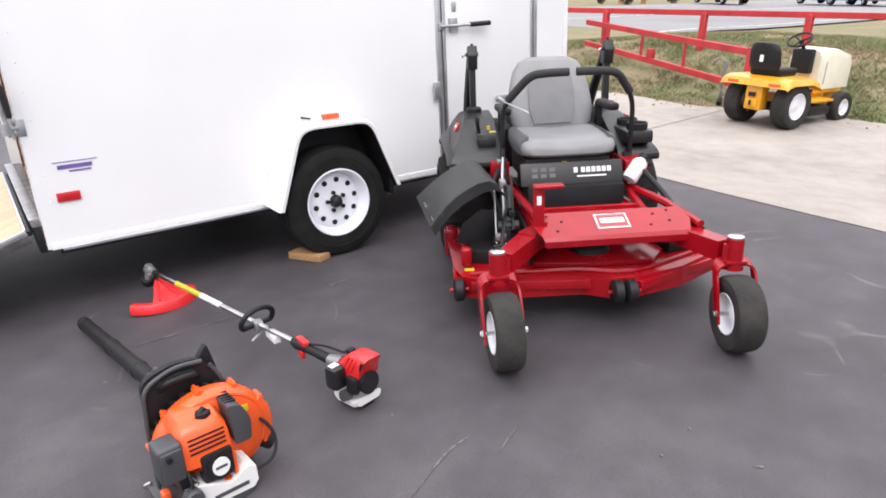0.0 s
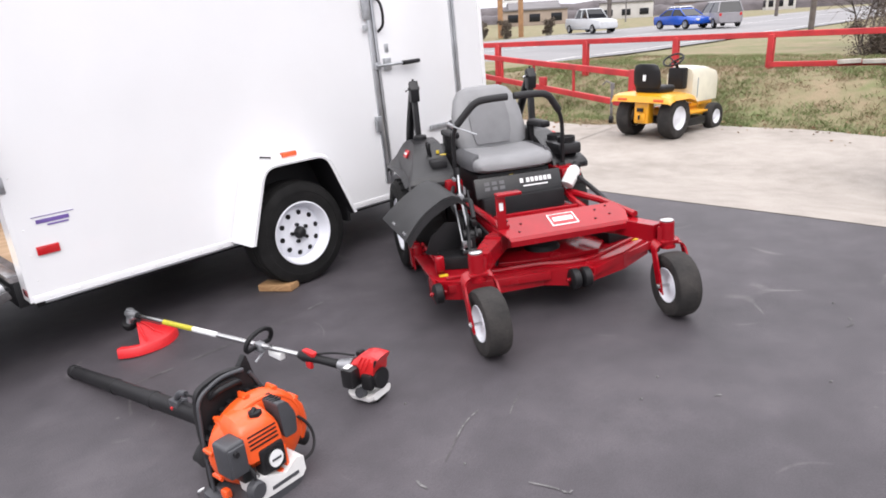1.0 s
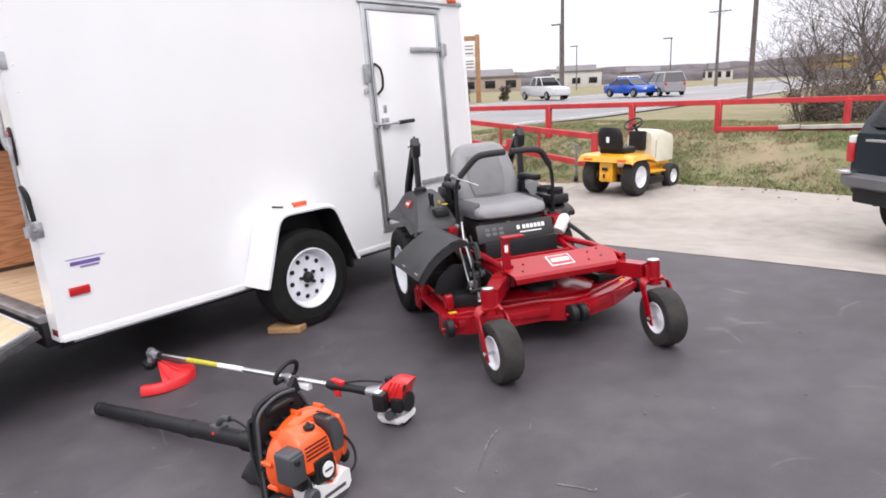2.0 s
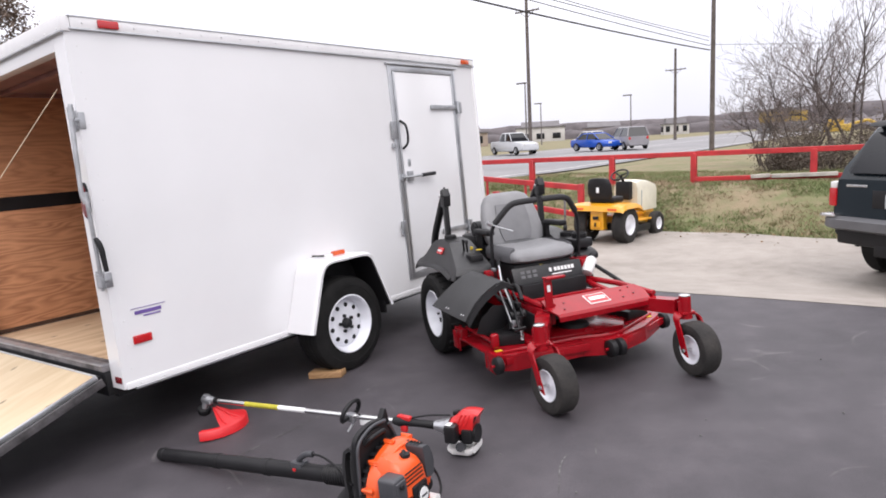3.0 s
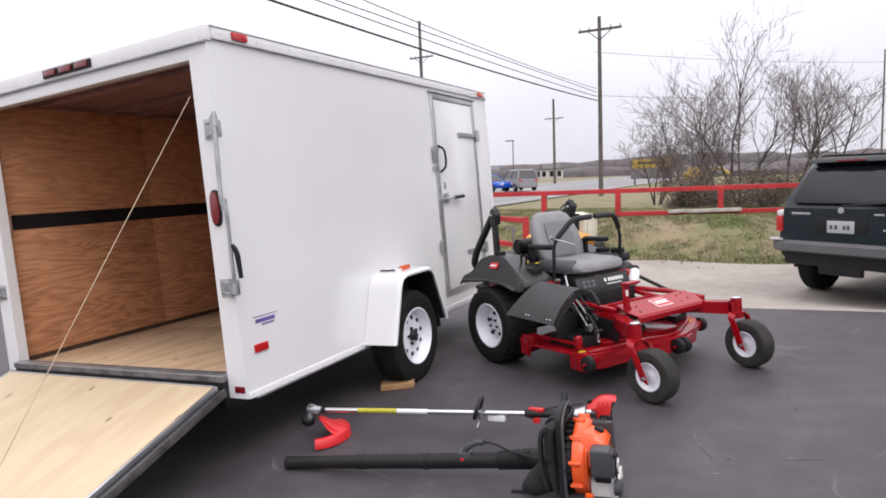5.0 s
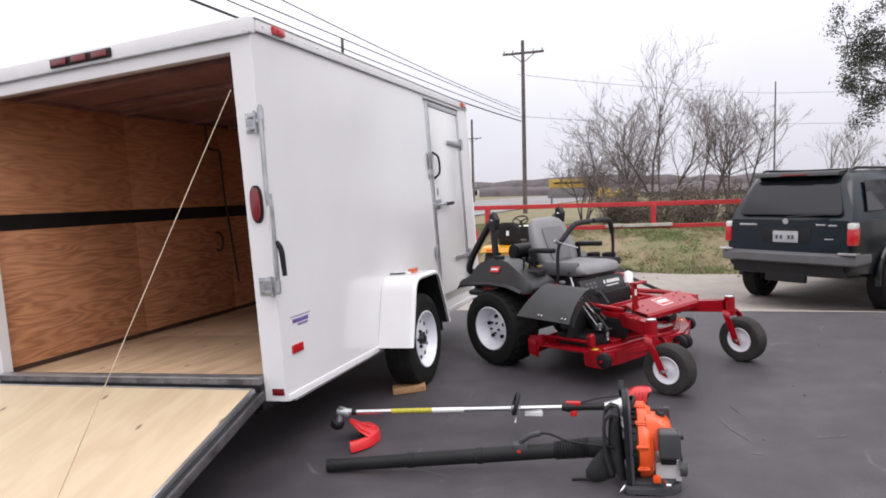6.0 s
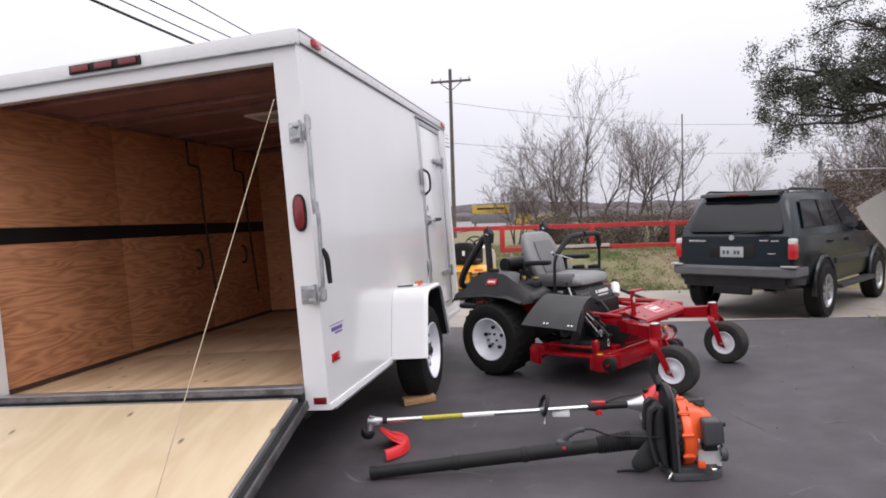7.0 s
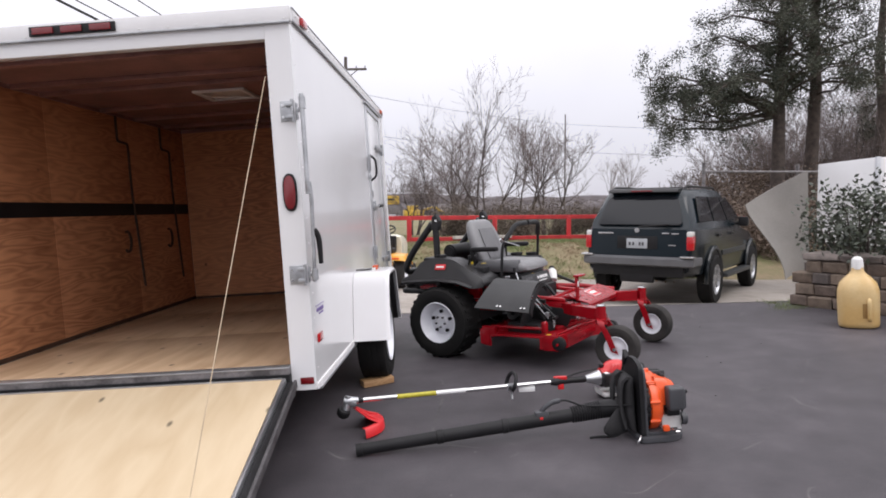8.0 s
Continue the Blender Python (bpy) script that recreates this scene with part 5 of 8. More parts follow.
TANK_WHITE = surface("translucent_fuel_tank", (0.70, 0.69, 0.68), 0.4, var=0.05, grain=50, bump=0.03)
TOOL_RED = surface("red_tool_plastic", (0.58, 0.018, 0.020), 0.34, var=0.06, grain=80, bump=0.03, coat=0.25)
GUARD_RED = surface("red_guard_plastic", (0.64, 0.02, 0.025), 0.38, var=0.05, grain=80, bump=0.03)


def build_blower():
    M0 = pose(0.13, 1.862, height(0.13, 1.862), 0, 0, 5) @ Matrix.Diagonal((1, 1, 1.13, 1))
    t = thing("backpack_blower", M0, "orange and grey backpack leaf blower with long black tube on asphalt", "leaf blower")
    V = Vector
    inv = M0.inverted()
    L = lambda x, y, z: inv @ V((x, y, z))
    EDGE = Matrix(((1, 0, 0, 0), (0, 0, -1, 0), (0, 1, 0, 0), (0, 0, 0, 1)))
    # foot, back frame and harness
    made("foot", t, TOOL_GREY, (prism, rounded_poly([(-0.10, -0.06), (-0.06, -0.135), (0.16, -0.135), (0.20, -0.06), (0.20, 0.12), (-0.10, 0.12)], 0.04), 0.0, 0.026, None, 0.006), (prism, rounded_poly([(-0.07, -0.06), (-0.04, -0.115), (0.14, -0.115), (0.17, -0.06), (0.16, 0.08), (-0.07, 0.08)], 0.03), 0.026, 0.042, None, 0.006), label="grey moulded foot plate")
    made("foot_hook", t, CHROME, (tube, rounded([(-0.085, 0.11, 0.03), (-0.105, 0.125, 0.02), (-0.10, 0.135, 0.008)], 0.01), 0.006, 8), label="bright foot hook")
    fr = bmesh.new()
    prism(fr, rounded_poly([(-0.075, 0.02), (-0.068, 0.20), (-0.062, 0.345), (-0.035, 0.366), (0.04, 0.381), (0.125, 0.372), (0.150, 0.345), (0.190, 0.28), (0.205, 0.18), (0.195, 0.02)], 0.02), -0.098, -0.076, EDGE, 0.006)
    frame_ob = part("back_frame", fr, BLACK, t, "dark grey back frame", 45)
    made("frame_lip", frame_ob, TOOL_GREY, (tube, rounded([(-0.072, 0.07, 0.03), (-0.070, 0.07, 0.20), (-0.060, 0.07, 0.34), (0.04, 0.072, 0.372), (0.128, 0.072, 0.362)], 0.04), 0.007, 10), (tube, rounded([(0.19, 0.07, 0.03), (0.203, 0.07, 0.16), (0.185, 0.07, 0.285), (0.15, 0.072, 0.345)], 0.05), 0.007, 10))
    made("handle_recess", frame_ob, PAD_GREY, (prism, rounded_poly([(-0.02, 0.315), (-0.012, 0.342), (0.04, 0.352), (0.10, 0.345), (0.115, 0.318), (0.05, 0.325)], 0.008), -0.0765, -0.070, EDGE, 0.002))
    made("carry_handle", t, BLACK, (tube, rounded([(-0.01, 0.075, 0.32), (0.005, 0.045, 0.345), (0.09, 0.045, 0.345), (0.11, 0.075, 0.32)], 0.03), 0.009, 10))
    made("frame_horn", t, BLACK, (prism, [(0.118, 0.362), (0.165, 0.318), (0.176, 0.322), (0.158, 0.397), (0.150, 0.397)], -0.110, -0.084, EDGE, 0.003))
    made("back_pad", t, PAD_GREY, (loft, [[(0.058 + 0.088 * math.copysign(abs(math.cos(a)) ** 0.5, math.cos(a)), y + d * math.copysign(abs(math.sin(a)) ** 0.7, math.sin(a)), z) for a in np.linspace(0, 2 * math.pi, 20, endpoint=False)]
                                          for z, y, d in ((0.03, 0.115, 0.012), (0.05, 0.125, 0.022), (0.12, 0.135, 0.030), (0.19, 0.138, 0.032), (0.25, 0.136, 0.028), (0.285, 0.13, 0.020), (0.296, 0.127, 0.010))]), label="black padded back cushion", sharp=60)
    for s in (-1, 1):
        made("shoulder_strap", t, PAD_GREY, (sheet, [[(0.058 + s * 0.06 - 0.026, y, z), (0.058 + s * 0.06 + 0.026, y, z)] for y, z in ((0.115, 0.292), (0.15, 0.305), (0.180, 0.285), (0.192, 0.24), (0.196, 0.17), (0.19, 0.11), (0.17, 0.05))], 0.014), label="black shoulder strap", sharp=60)
    made("hip_belt", t, PAD_GREY, (loft, [[(x + 0.018 * math.cos(a), y, z + h * math.sin(a)) for a in np.linspace(0, 2 * math.pi, 12, endpoint=False)] for x, y, z, h in ((0.02, 0.14, 0.10, 0.02), (0.015, 0.15, 0.10, 0.075), (0.005, 0.20, 0.085, 0.065), (-0.005, 0.25, 0.06, 0.045), (-0.01, 0.28, 0.05, 0.015))]), label="black folded hip belt", sharp=60)
    # fan housing
    hm = pose(0.102, 0.052, 0.155, 90, 0, 0) @ Matrix.Diagonal((1.0, 0.80, 1, 1))
    made("fan_intake", t, BLACK, (lathe, [(0.06, -0.022), (0.160, -0.020), (0.170, -0.012), (0.170, 0.014), (0.06, 0.014)], hm, 40), label="black slotted fan intake")
    for i in range(30):
        a = 2 * math.pi * i / 30
        made("intake_slat", t, BLACK, (box, (0.174, 0, -0.004), (0.012, 0.016, 0.026), 0.0, hm @ pose(0, 0, 0, 0, 0, math.degrees(a))))
    hs = bmesh.new()
    lathe(hs, [(0.08, 0.010), (0.172, 0.010), (0.183, 0.016), (0.185, 0.036), (0.180, 0.060), (0.166, 0.076), (0.12, 0.084), (0.0, 0.084)], hm, 52)
    house = part("fan_housing", hs, ORANGE, t, "orange round fan housing", 45)
    for i in range(9):
        a = math.radians(-12 + 36 * i)
        q = hm @ pose(0, 0, 0, 0, 0, math.degrees(a))
        made("clamp_boss", house, ORANGE, (box, (0.183, 0, 0.030), (0.016, 0.026, 0.042), 0.005, q), (cyl, q @ V((0.189, 0, 0.004)), q @ V((0.189, 0, 0.056)), 0.007, 10))
    made("housing_rib", house, ORANGE, (tube, [hm @ V((0.164 * math.cos(a), 0.164 * math.sin(a), 0.072)) for a in np.linspace(-0.5, 3.5, 34)], 0.007, 8))
    made("outlet_scroll", house, ORANGE, (loft, [[(x + r * math.cos(a), 0.012 + 0.036 * math.sin(a), z + r * 0.25 * math.cos(a)) for a in np.linspace(0, 2 * math.pi, 14, endpoint=False)] for x, z, r in ((0.255, 0.225, 0.010), (0.27, 0.18, 0.026), (0.272, 0.13, 0.034), (0.268, 0.095, 0.030), (0.262, 0.078, 0.015))]), label="orange outlet bulge", sharp=60)
    made("scroll_mount", t, BLACK, (cyl, (0.235, 0.01, 0.095), (0.285, 0.005, 0.055), 0.026, 16), label="black rubber mount")
    # engine side
    cov = bmesh.new()
    loft(cov, [[(-0.045, y, 0.16), (-0.035, y, zt - 0.022), (-0.015, y, zt), (0.095, y, zt - 0.004), (0.113, y, zt - 0.024), (0.122, y, 0.14), (0.06, y, 0.13)] for y, zt in ((0.0, 0.288), (-0.05, 0.281), (-0.092, 0.268), (-0.108, 0.248), (-0.120, 0.165))])
    cover = part("engine_cover", cov, ORANGE, t, "orange engine cover with louvres", 40)
    for i in range(4):
        made("louvre", cover, BLACK, (box, (0.045, -0.1105 - 0.0019 * i, 0.236 - 0.0130 * i), (0.110, 0.006, 0.0036), 0.0, None))
    made("plug_recess", cover, BLACK, (prism, rounded_poly([(0.034, -0.075), (0.046, -0.045), (0.072, -0.045), (0.086, -0.075), (0.06, -0.088)], 0.008), 0.25, 0.2815, None, 0.002), (cyl, (0.045, -0.07, 0.276), (0.068, -0.055, 0.284), 0.009, 10), label="black spark plug boot")
    made("cover_skirt", cover, ORANGE, (box, (0.055, -0.095, 0.068), (0.12, 0.05, 0.018), 0.005), (box, (0.115, -0.10, 0.11), (0.012, 0.045, 0.09), 0.004))
    made("side_shroud", t, TOOL_GREY, (prism, rounded_poly([(0.130, 0.165), (0.120, 0.290), (0.162, 0.282), (0.188, 0.228), (0.182, 0.165)], 0.012), 0.0, 0.112, EDGE, 0.006), label="grey side shroud")
    for i in range(5):
        made("shroud_slot", t, BLACK, (box, (0.141, -0.018 - 0.016 * i, 0.2865), (0.034, 0.007, 0.006), 0.0, None))
    made("warning_tag", t, YELLOW, (box, (0.195, -0.034, 0.222), (0.036, 0.004, 0.022), 0.001, None))
    made("filter_box", t, TOOL_GREY, (box, (-0.066, -0.088, 0.198), (0.074, 0.085, 0.108), 0.014, None, 3), (box, (-0.066, -0.132, 0.196), (0.060, 0.012, 0.090), 0.005), label="grey air filter box")
    made("filter_knob", t, BLACK, (cyl, (-0.075, -0.134, 0.226), (-0.075, -0.150, 0.226), 0.009, 12))
    made("starter", t, BLACK, (box, (0.062, -0.104, 0.138), (0.10, 0.05, 0.088), 0.014), (cyl, (0.066, -0.12, 0.138), (0.066, -0.134, 0.138), 0.040, 28), label="black recoil starter")
    made("starter_disc", t, LABEL_WHITE, (cyl, (0.066, -0.132, 0.138), (0.066, -0.138, 0.138), 0.027, 28), label="silvery starter disc")
    made("disc_bar", t, TOOL_GREY, (box, (0.066, -0.1385, 0.138), (0.036, 0.003, 0.007), 0.0))
    made("carburettor", t, BLACK_STEEL, (box, (-0.03, -0.085, 0.13), (0.05, 0.07, 0.05), 0.01), (tube, rounded([(-0.03, -0.12, 0.16), (-0.025, -0.145, 0.125), (-0.035, -0.135, 0.08)], 0.03), 0.005, 8), label="dark carburettor and lines")
    made("throttle_link", t, CHROME, (tube, [(-0.03, -0.125, 0.15), (-0.005, -0.13, 0.115), (-0.02, -0.13, 0.09)], 0.003, 6))
    tank = bmesh.new()
    loft(tank, [[(-0.022, y, 0.032), (-0.030, y, 0.105), (-0.01, y, 0.110), (0.09, y, 0.072), (0.12, y, 0.088), (0.146, y, 0.10), (0.170, y, 0.092), (0.172, y, 0.045), (0.155, y, 0.028)] for y in (-0.03, -0.122, -0.137)])
    part("fuel_tank", tank, TANK_WHITE, t, "whitish translucent fuel tank", 40)
    made("tank_bar", t, TOOL_GREY, (box, (0.085, -0.1385, 0.052), (0.11, 0.003, 0.011), 0.0))
    made("fuel_cap", t, TOOL_GREY, (lathe, [(0.030, 0), (0.030, 0.026), (0.024, 0.032), (0, 0.032)], pose(-0.032, -0.130, 0.086, 90, 0, 0), 22), label="dark grey fuel cap")
    made("orange_bracket", t, ORANGE, (box, (-0.080, -0.03, 0.060), (0.026, 0.035, 0.028), 0.008), label="orange lower bracket")
    made("grip_lever", t, CHROME, (tube, [(-0.085, -0.06, 0.055), (-0.118, -0.075, 0.05)], 0.006, 8), (cyl, (-0.118, -0.085, 0.05), (-0.118, -0.065, 0.05), 0.009, 10))
    made("fuel_hose", t, BLACK, (tube, rounded([(0.20, 0.0, 0.19), (0.26, -0.03, 0.16), (0.285, -0.06, 0.10), (0.25, -0.09, 0.05), (0.17, -0.09, 0.045)], 0.06), 0.0055, 8), label="black hose loop")
    # blow tube
    tip, joint, mid = L(0.058, 3.480, height(0.06, 3.48) + 0.034), L(0.228, 2.13, 0.082), L(0.205, 2.30, 0.066)
    made("elbow", t, BLACK, (tube, rounded([(0.06, 0.08, 0.128), (0.09, 0.17, 0.126), joint], 0.05), 0.044, 18), label="black outlet elbow")
    d = (mid - joint)
    bel, rad = [], []
    for i in range(25):
        bel.append(joint + d * (i / 24))
        rad.append((0.046 if i % 2 else 0.041) - 0.005 * i / 24)
    made("bellows", t, BLACK, (tube, bel, rad, 18), label="black ribbed flexible hose")
    k0 = mid
    d = tip - k0
    tp, tr = [mid - V((0, 0.01, 0))], [0.034]
    for f, r in ((0, 0.034), (0.30, 0.034), (0.302, 0.037), (0.325, 0.037), (0.327, 0.033), (0.60, 0.032), (0.602, 0.035), (0.63, 0.035), (0.632, 0.031), (0.97, 0.029), (0.972, 0.032), (1.0, 0.032)):
        tp.append(k0 + d * f)
        tr.append(r)
    made("blow_tube", t, BLACK, (tube, tp, tr, 20, True), label="long black blow tube in sections")
    g = mid + V((-0.005, 0.135, -0.008))
    made("throttle_grip", t, TOOL_GREY, (tube, rounded([g + V((0, 0.04, 0.02)), g + V((-0.005, 0.02, 0.055)), g + V((-0.01, -0.035, 0.085)), g + V((-0.01, -0.075, 0.088))], 0.03), 0.013, 10), (box, g + V((0, 0.03, 0.022)), (0.055, 0.075, 0.04), 0.012), label="grey throttle grip")
    made("stop_switch", t, TOOL_RED, (box, g + V((-0.030, 0.035, 0.012)), (0.008, 0.018, 0.012), 0.003))
    made("throttle_cable", t, BLACK, (tube, rounded([g + V((-0.01, -0.075, 0.088)), g + V((0.0, -0.12, 0.085)), g + V((0.01, -0.20, 0.045)), V((-0.04, 0.14, 0.17))], 0.07), 0.005, 8))
    made("loose_strap", t, BLACK, (tube, rounded([(0.02, 0.16, 0.03), (0.01, 0.22, 0.008), (0.04, 0.28, 0.007), (0.03, 0.35, 0.007)], 0.05), 0.006, 8))
    return t


def rounded_poly(poly, rad):
    """A closed flat outline with rounded corners."""
    n = len(poly)
    out = []
    for i in range(n):
        a, b, c = (Vector((*poly[(i + k) % n], 0)) for k in (-1, 0, 1))
        u, w = a - b, c - b
        r1, r2 = min(rad, u.length * 0.45), min(rad, w.length * 0.45)
        p, q = b + u.normalized() * r1, b + w.normalized() * r2
        for k in range(4):
            s = k / 3
            v = p * (1 - s) ** 2 + b * 2 * s * (1 - s) + q * s * s
            out.append((v.x, v.y))
    return out


blower = build_blower()


# ---- string trimmer ----
def build_trimmer():
    M0 = pose(0.76, 2.10, 0)
    t = thing("string_trimmer", M0, "red string trimmer with silver shaft lying on asphalt", "string trimmer")
    V = Vector
    o = V((0.76, 2.10, 0))
    W = lambda x, y, z: V((x, y, z)) - o
    h, e = W(0.430, 3.545, 0.146), W(0.738, 2.215, 0.112)
    d = e - h
    made("shaft", t, CHROME, (tube, [h, e], 0.0135, 14), label="bright metal shaft")
    made("shaft_label", t, LABEL_YELLOW, (tube, [h + d * 0.19, h + d * 0.365], 0.0139, 14), label="yellow label sleeve")
    made("shaft_label", t, LABEL_WHITE, (tube, [h + d * 0.366, h + d * 0.50], 0.0139, 14), label="white label sleeve")
    made("shaft_collar", t, BLACK, (tube, [h + d * 0.015, h + d * 0.04], 0.017, 14))
    # head
    gb = h - d.normalized() * 0.03
    made("gear_case", t, GALV, (tube, [h + d * 0.02, gb, gb - d.normalized() * 0.03 + V((0.0, 0.0, 0.005))], [0.019, 0.028, 0.022], 14), (cyl, gb + V((0.0, 0.0, 0.03)), gb + V((-0.01, 0.02, -0.05)), 0.020, 12), label="grey gear case")
    made("cutting_head", t, BLACK, (lathe, [(0, -0.038), (0.026, -0.038), (0.038, -0.025), (0.040, 0.0), (0.034, 0.010), (0.018, 0.014), (0, 0.014)], Matrix.Translation(gb + V((-0.012, 0.03, -0.055))) @ pose(0, 0, 0, 25, -12, 0), 24), label="black bump-feed head")
    # debris guard: a fan-shaped plate with a deep curved rim that runs on past the plate
    g = bmesh.new()
    c = W(0.437, 3.566, -0.033)
    fan = lambda a, rz: [c + V((r * math.cos(a), r * math.sin(a), z)) for r, z in rz]
    rim_r = lambda k: 0.192 + 0.016 * abs(k - 0.45)
    rows = []
    for i in range(12):
        a = math.radians(250 + 97 * i / 11)
        r = rim_r(0.3 + 0.7 * i / 11)
        rows.append(fan(a, ((0.030, 0.128), (0.065, 0.108), (0.11, 0.078), (r - 0.012, 0.056), (r - 0.004, 0.048), (r, 0.002))))
    sheet(g, rows, 0.004)
    rows = []
    for i in range(6):
        a = math.radians(213 + 38 * i / 5)
        r = rim_r(0.3 * i / 5)
        rows.append(fan(a, ((r - 0.045, 0.052), (r - 0.012, 0.055), (r - 0.004, 0.048), (r, 0.002))))
    sheet(g, rows, 0.004)
    gd = part("debris_guard", g, GUARD_RED, t, "red fan-shaped debris guard with a curved rim", 50)
    for a in (262, 300):
        made("guard_rib", gd, GUARD_RED, (tube, fan(math.radians(a), ((0.03, 0.132), (0.11, 0.083), (0.165, 0.062))), 0.006, 8))
    made("guard_bracket", gd, GALV, (box, W(0.428, 3.549, 0.136), (0.05, 0.045, 0.02), 0.005), label="grey guard bracket")
    # loop handle
    lp = h + d * 0.715
    ax = d.normalized()
    side = V((0, 0, 1)).cross(ax).normalized()
    upv = ax.cross(side)
    q = lambda a, ru, rs: lp + upv * (0.022 + ru * math.sin(a)) + side * (rs * math.cos(a)) + ax * 0.02 * math.sin(a)
    made("loop_handle", t, BLACK, (tube, [q(a, 0.058, 0.080) for a in np.linspace(-0.5, math.pi + 0.5, 26)] , 0.012, 10, True, True), label="black loop handle")
    made("handle_clamp", t, GALV, (box, lp + V((0, 0, -0.008)), (0.04, 0.05, 0.045), 0.008), (cyl, lp + V((0.03, 0, -0.03)), lp + V((-0.035, 0.0, -0.075)), 0.006, 8))
    made("shaft_ticket", t, LABEL_WHITE, (box, lp + ax * 0.10 + V((0.005, 0.0, -0.03)), (0.03, 0.10, 0.03), 0.003, None))
    # throttle grip
    tr = h + d * 0.93
    made("rear_grip", t, BLACK, (tube, [tr - ax * 0.035, tr, tr + ax * 0.03, tr + ax * 0.10, tr + ax * 0.19, tr + ax * 0.20], [0.018, 0.027, 0.022, 0.019, 0.021, 0.018], 14), label="black rubber rear grip")
    made("trigger", t, TOOL_RED, (box, tr + ax * 0.03 + V((0, 0, 0.022)), (0.03, 0.085, 0.022), 0.008), (box, tr + ax * 0.03 + V((-0.01, 0, -0.032)), (0.02, 0.04, 0.035), 0.008), label="red trigger and lock")
    # clutch cone and engine
    c0 = tr + ax * 0.20
    made("clutch_cover", t, ALU, (tube, [c0, c0 + ax * 0.05, c0 + ax * 0.09], [0.022, 0.036, 0.050], 18), label="cast aluminium clutch cover")
    made("throttle_line", t, BLACK, (tube, rounded([tr + ax * 0.06 + V((0, 0, 0.02)), tr + ax * 0.16 + V((0.01, 0, 0.045)), c0 + ax * 0.08 + V((0.01, 0, 0.055))], 0.05), 0.005, 8))
    em = Matrix.Translation(c0 + ax * 0.085) @ pose(0, 0, 0, 0, 0, math.degrees(math.atan2(ax.y, ax.x))) @ Matrix.Diagonal((0.88, 0.88, 0.97, 1))
    # engine frame: +x away from the shaft, z up
    eb = lambda x0, x1, y0, y1, z0, z1, bev=0.006: (box, ((x0 + x1) / 2, (y0 + y1) / 2, (z0 + z1) / 2), (x1 - x0, y1 - y0, z1 - z0), bev, em)
    made("crankcase", t, BLACK_STEEL, eb(0.0, 0.12, -0.045, 0.045, -0.055, 0.03, 0.012), label="dark engine block")
    made("air_filter_cover", t, POD_GREY, eb(0.005, 0.075, -0.115, -0.04, -0.045, 0.045, 0.014), label="grey air filter cover")
    made("filter_label", t, LABEL_WHITE, eb(0.015, 0.045, -0.10, -0.06, 0.0445, 0.048, 0.0015))
    sh = bmesh.new()
    ring = lambda x, lean, z0, z1, w0, w1: [em @ V(p) for p in ((x, -w0, z0), (x, w0 + 0.012, z0), (x + lean * 0.6, w0 + 0.010, z0 * 0.35 + z1 * 0.65), (x + lean * 0.9, w1 + 0.008, z1 - 0.008), (x + lean, w1 - 0.006, z1),
                                                                  (x + lean, 0.014 - w1, z1), (x + lean * 0.9, -w1, z1 - 0.008), (x + lean * 0.6, -w0 - 0.002, z0 * 0.35 + z1 * 0.65))]
    loft(sh, [ring(0.012, 0.006, 0.015, 0.052, 0.046, 0.036), ring(0.040, 0.010, 0.0, 0.074, 0.050, 0.036), ring(0.070, 0.010, -0.012, 0.094, 0.053, 0.036), ring(0.100, 0.010, -0.018, 0.103, 0.053, 0.037),
              ring(0.130, 0.012, -0.015, 0.104, 0.051, 0.039), ring(0.150, 0.022, 0.010, 0.100, 0.049, 0.042), ring(0.158, 0.036, 0.045, 0.096, 0.046, 0.043)])
    part("engine_shroud", sh, TOOL_RED, t, "red arched engine shroud with a flared tail", 35)
    made("shroud_hatch", t, BLACK, eb(0.022, 0.052, -0.005, 0.035, 0.060, 0.086, 0.008), label="black choke knob")
    for i in range(3):
        made("shroud_rib", t, TOOL_RED, (tube, [em @ V((0.062 + 0.024 * i, -0.0535, 0.030)), em @ V((0.078 + 0.024 * i, -0.0545, 0.056)), em @ V((0.094 + 0.024 * i, -0.0425, 0.086))], 0.0045, 6))
    made("tail_recess", t, BLACK, (loft, [[em @ V((x, y, z)) for x, z in ((0.154, 0.052), (0.171, 0.083), (0.184, 0.086), (0.166, 0.050))] for y in (-0.0505, -0.0465)]))
    made("starter_cover", t, BLACK, (cyl, em @ V((0.135, 0.0, -0.02)), em @ V((0.165, 0.0, -0.02)), 0.045, 22), eb(0.09, 0.15, -0.075, -0.045, -0.055, 0.015, 0.01), label="black starter cover")
    tk = bmesh.new()
    loft(tk, [[em @ V((x, y, z)) for y, z in ((-0.055, zb), (-0.068, zb + 0.010), (-0.070, zb + 0.026), (-0.060, zb + 0.034), (0.055, zb + 0.034), (0.065, zb + 0.026), (0.063, zb + 0.010), (0.05, zb))] for x, zb in ((0.0, -0.108), (0.02, -0.124), (0.12, -0.124), (0.155, -0.105))])
    part("fuel_tank", tk, TANK_WHITE, t, "white translucent fuel tank", 40)
    made("fuel_cap", t, TOOL_GREY, (cyl, em @ V((0.085, -0.055, -0.072)), em @ V((0.085, -0.090, -0.066)), 0.022, 18), label="grey fuel cap")
    made("engine_stand", t, BLACK, eb(0.02, 0.14, -0.03, 0.03, -0.132, -0.120, 0.003))
    return t


trimmer = build_trimmer()

# ---- vehicles ----
def far_pose(x, y, z=0.0, yaw=0.0):
    return FAR @ pose(x, y, z, 0, 0, yaw)


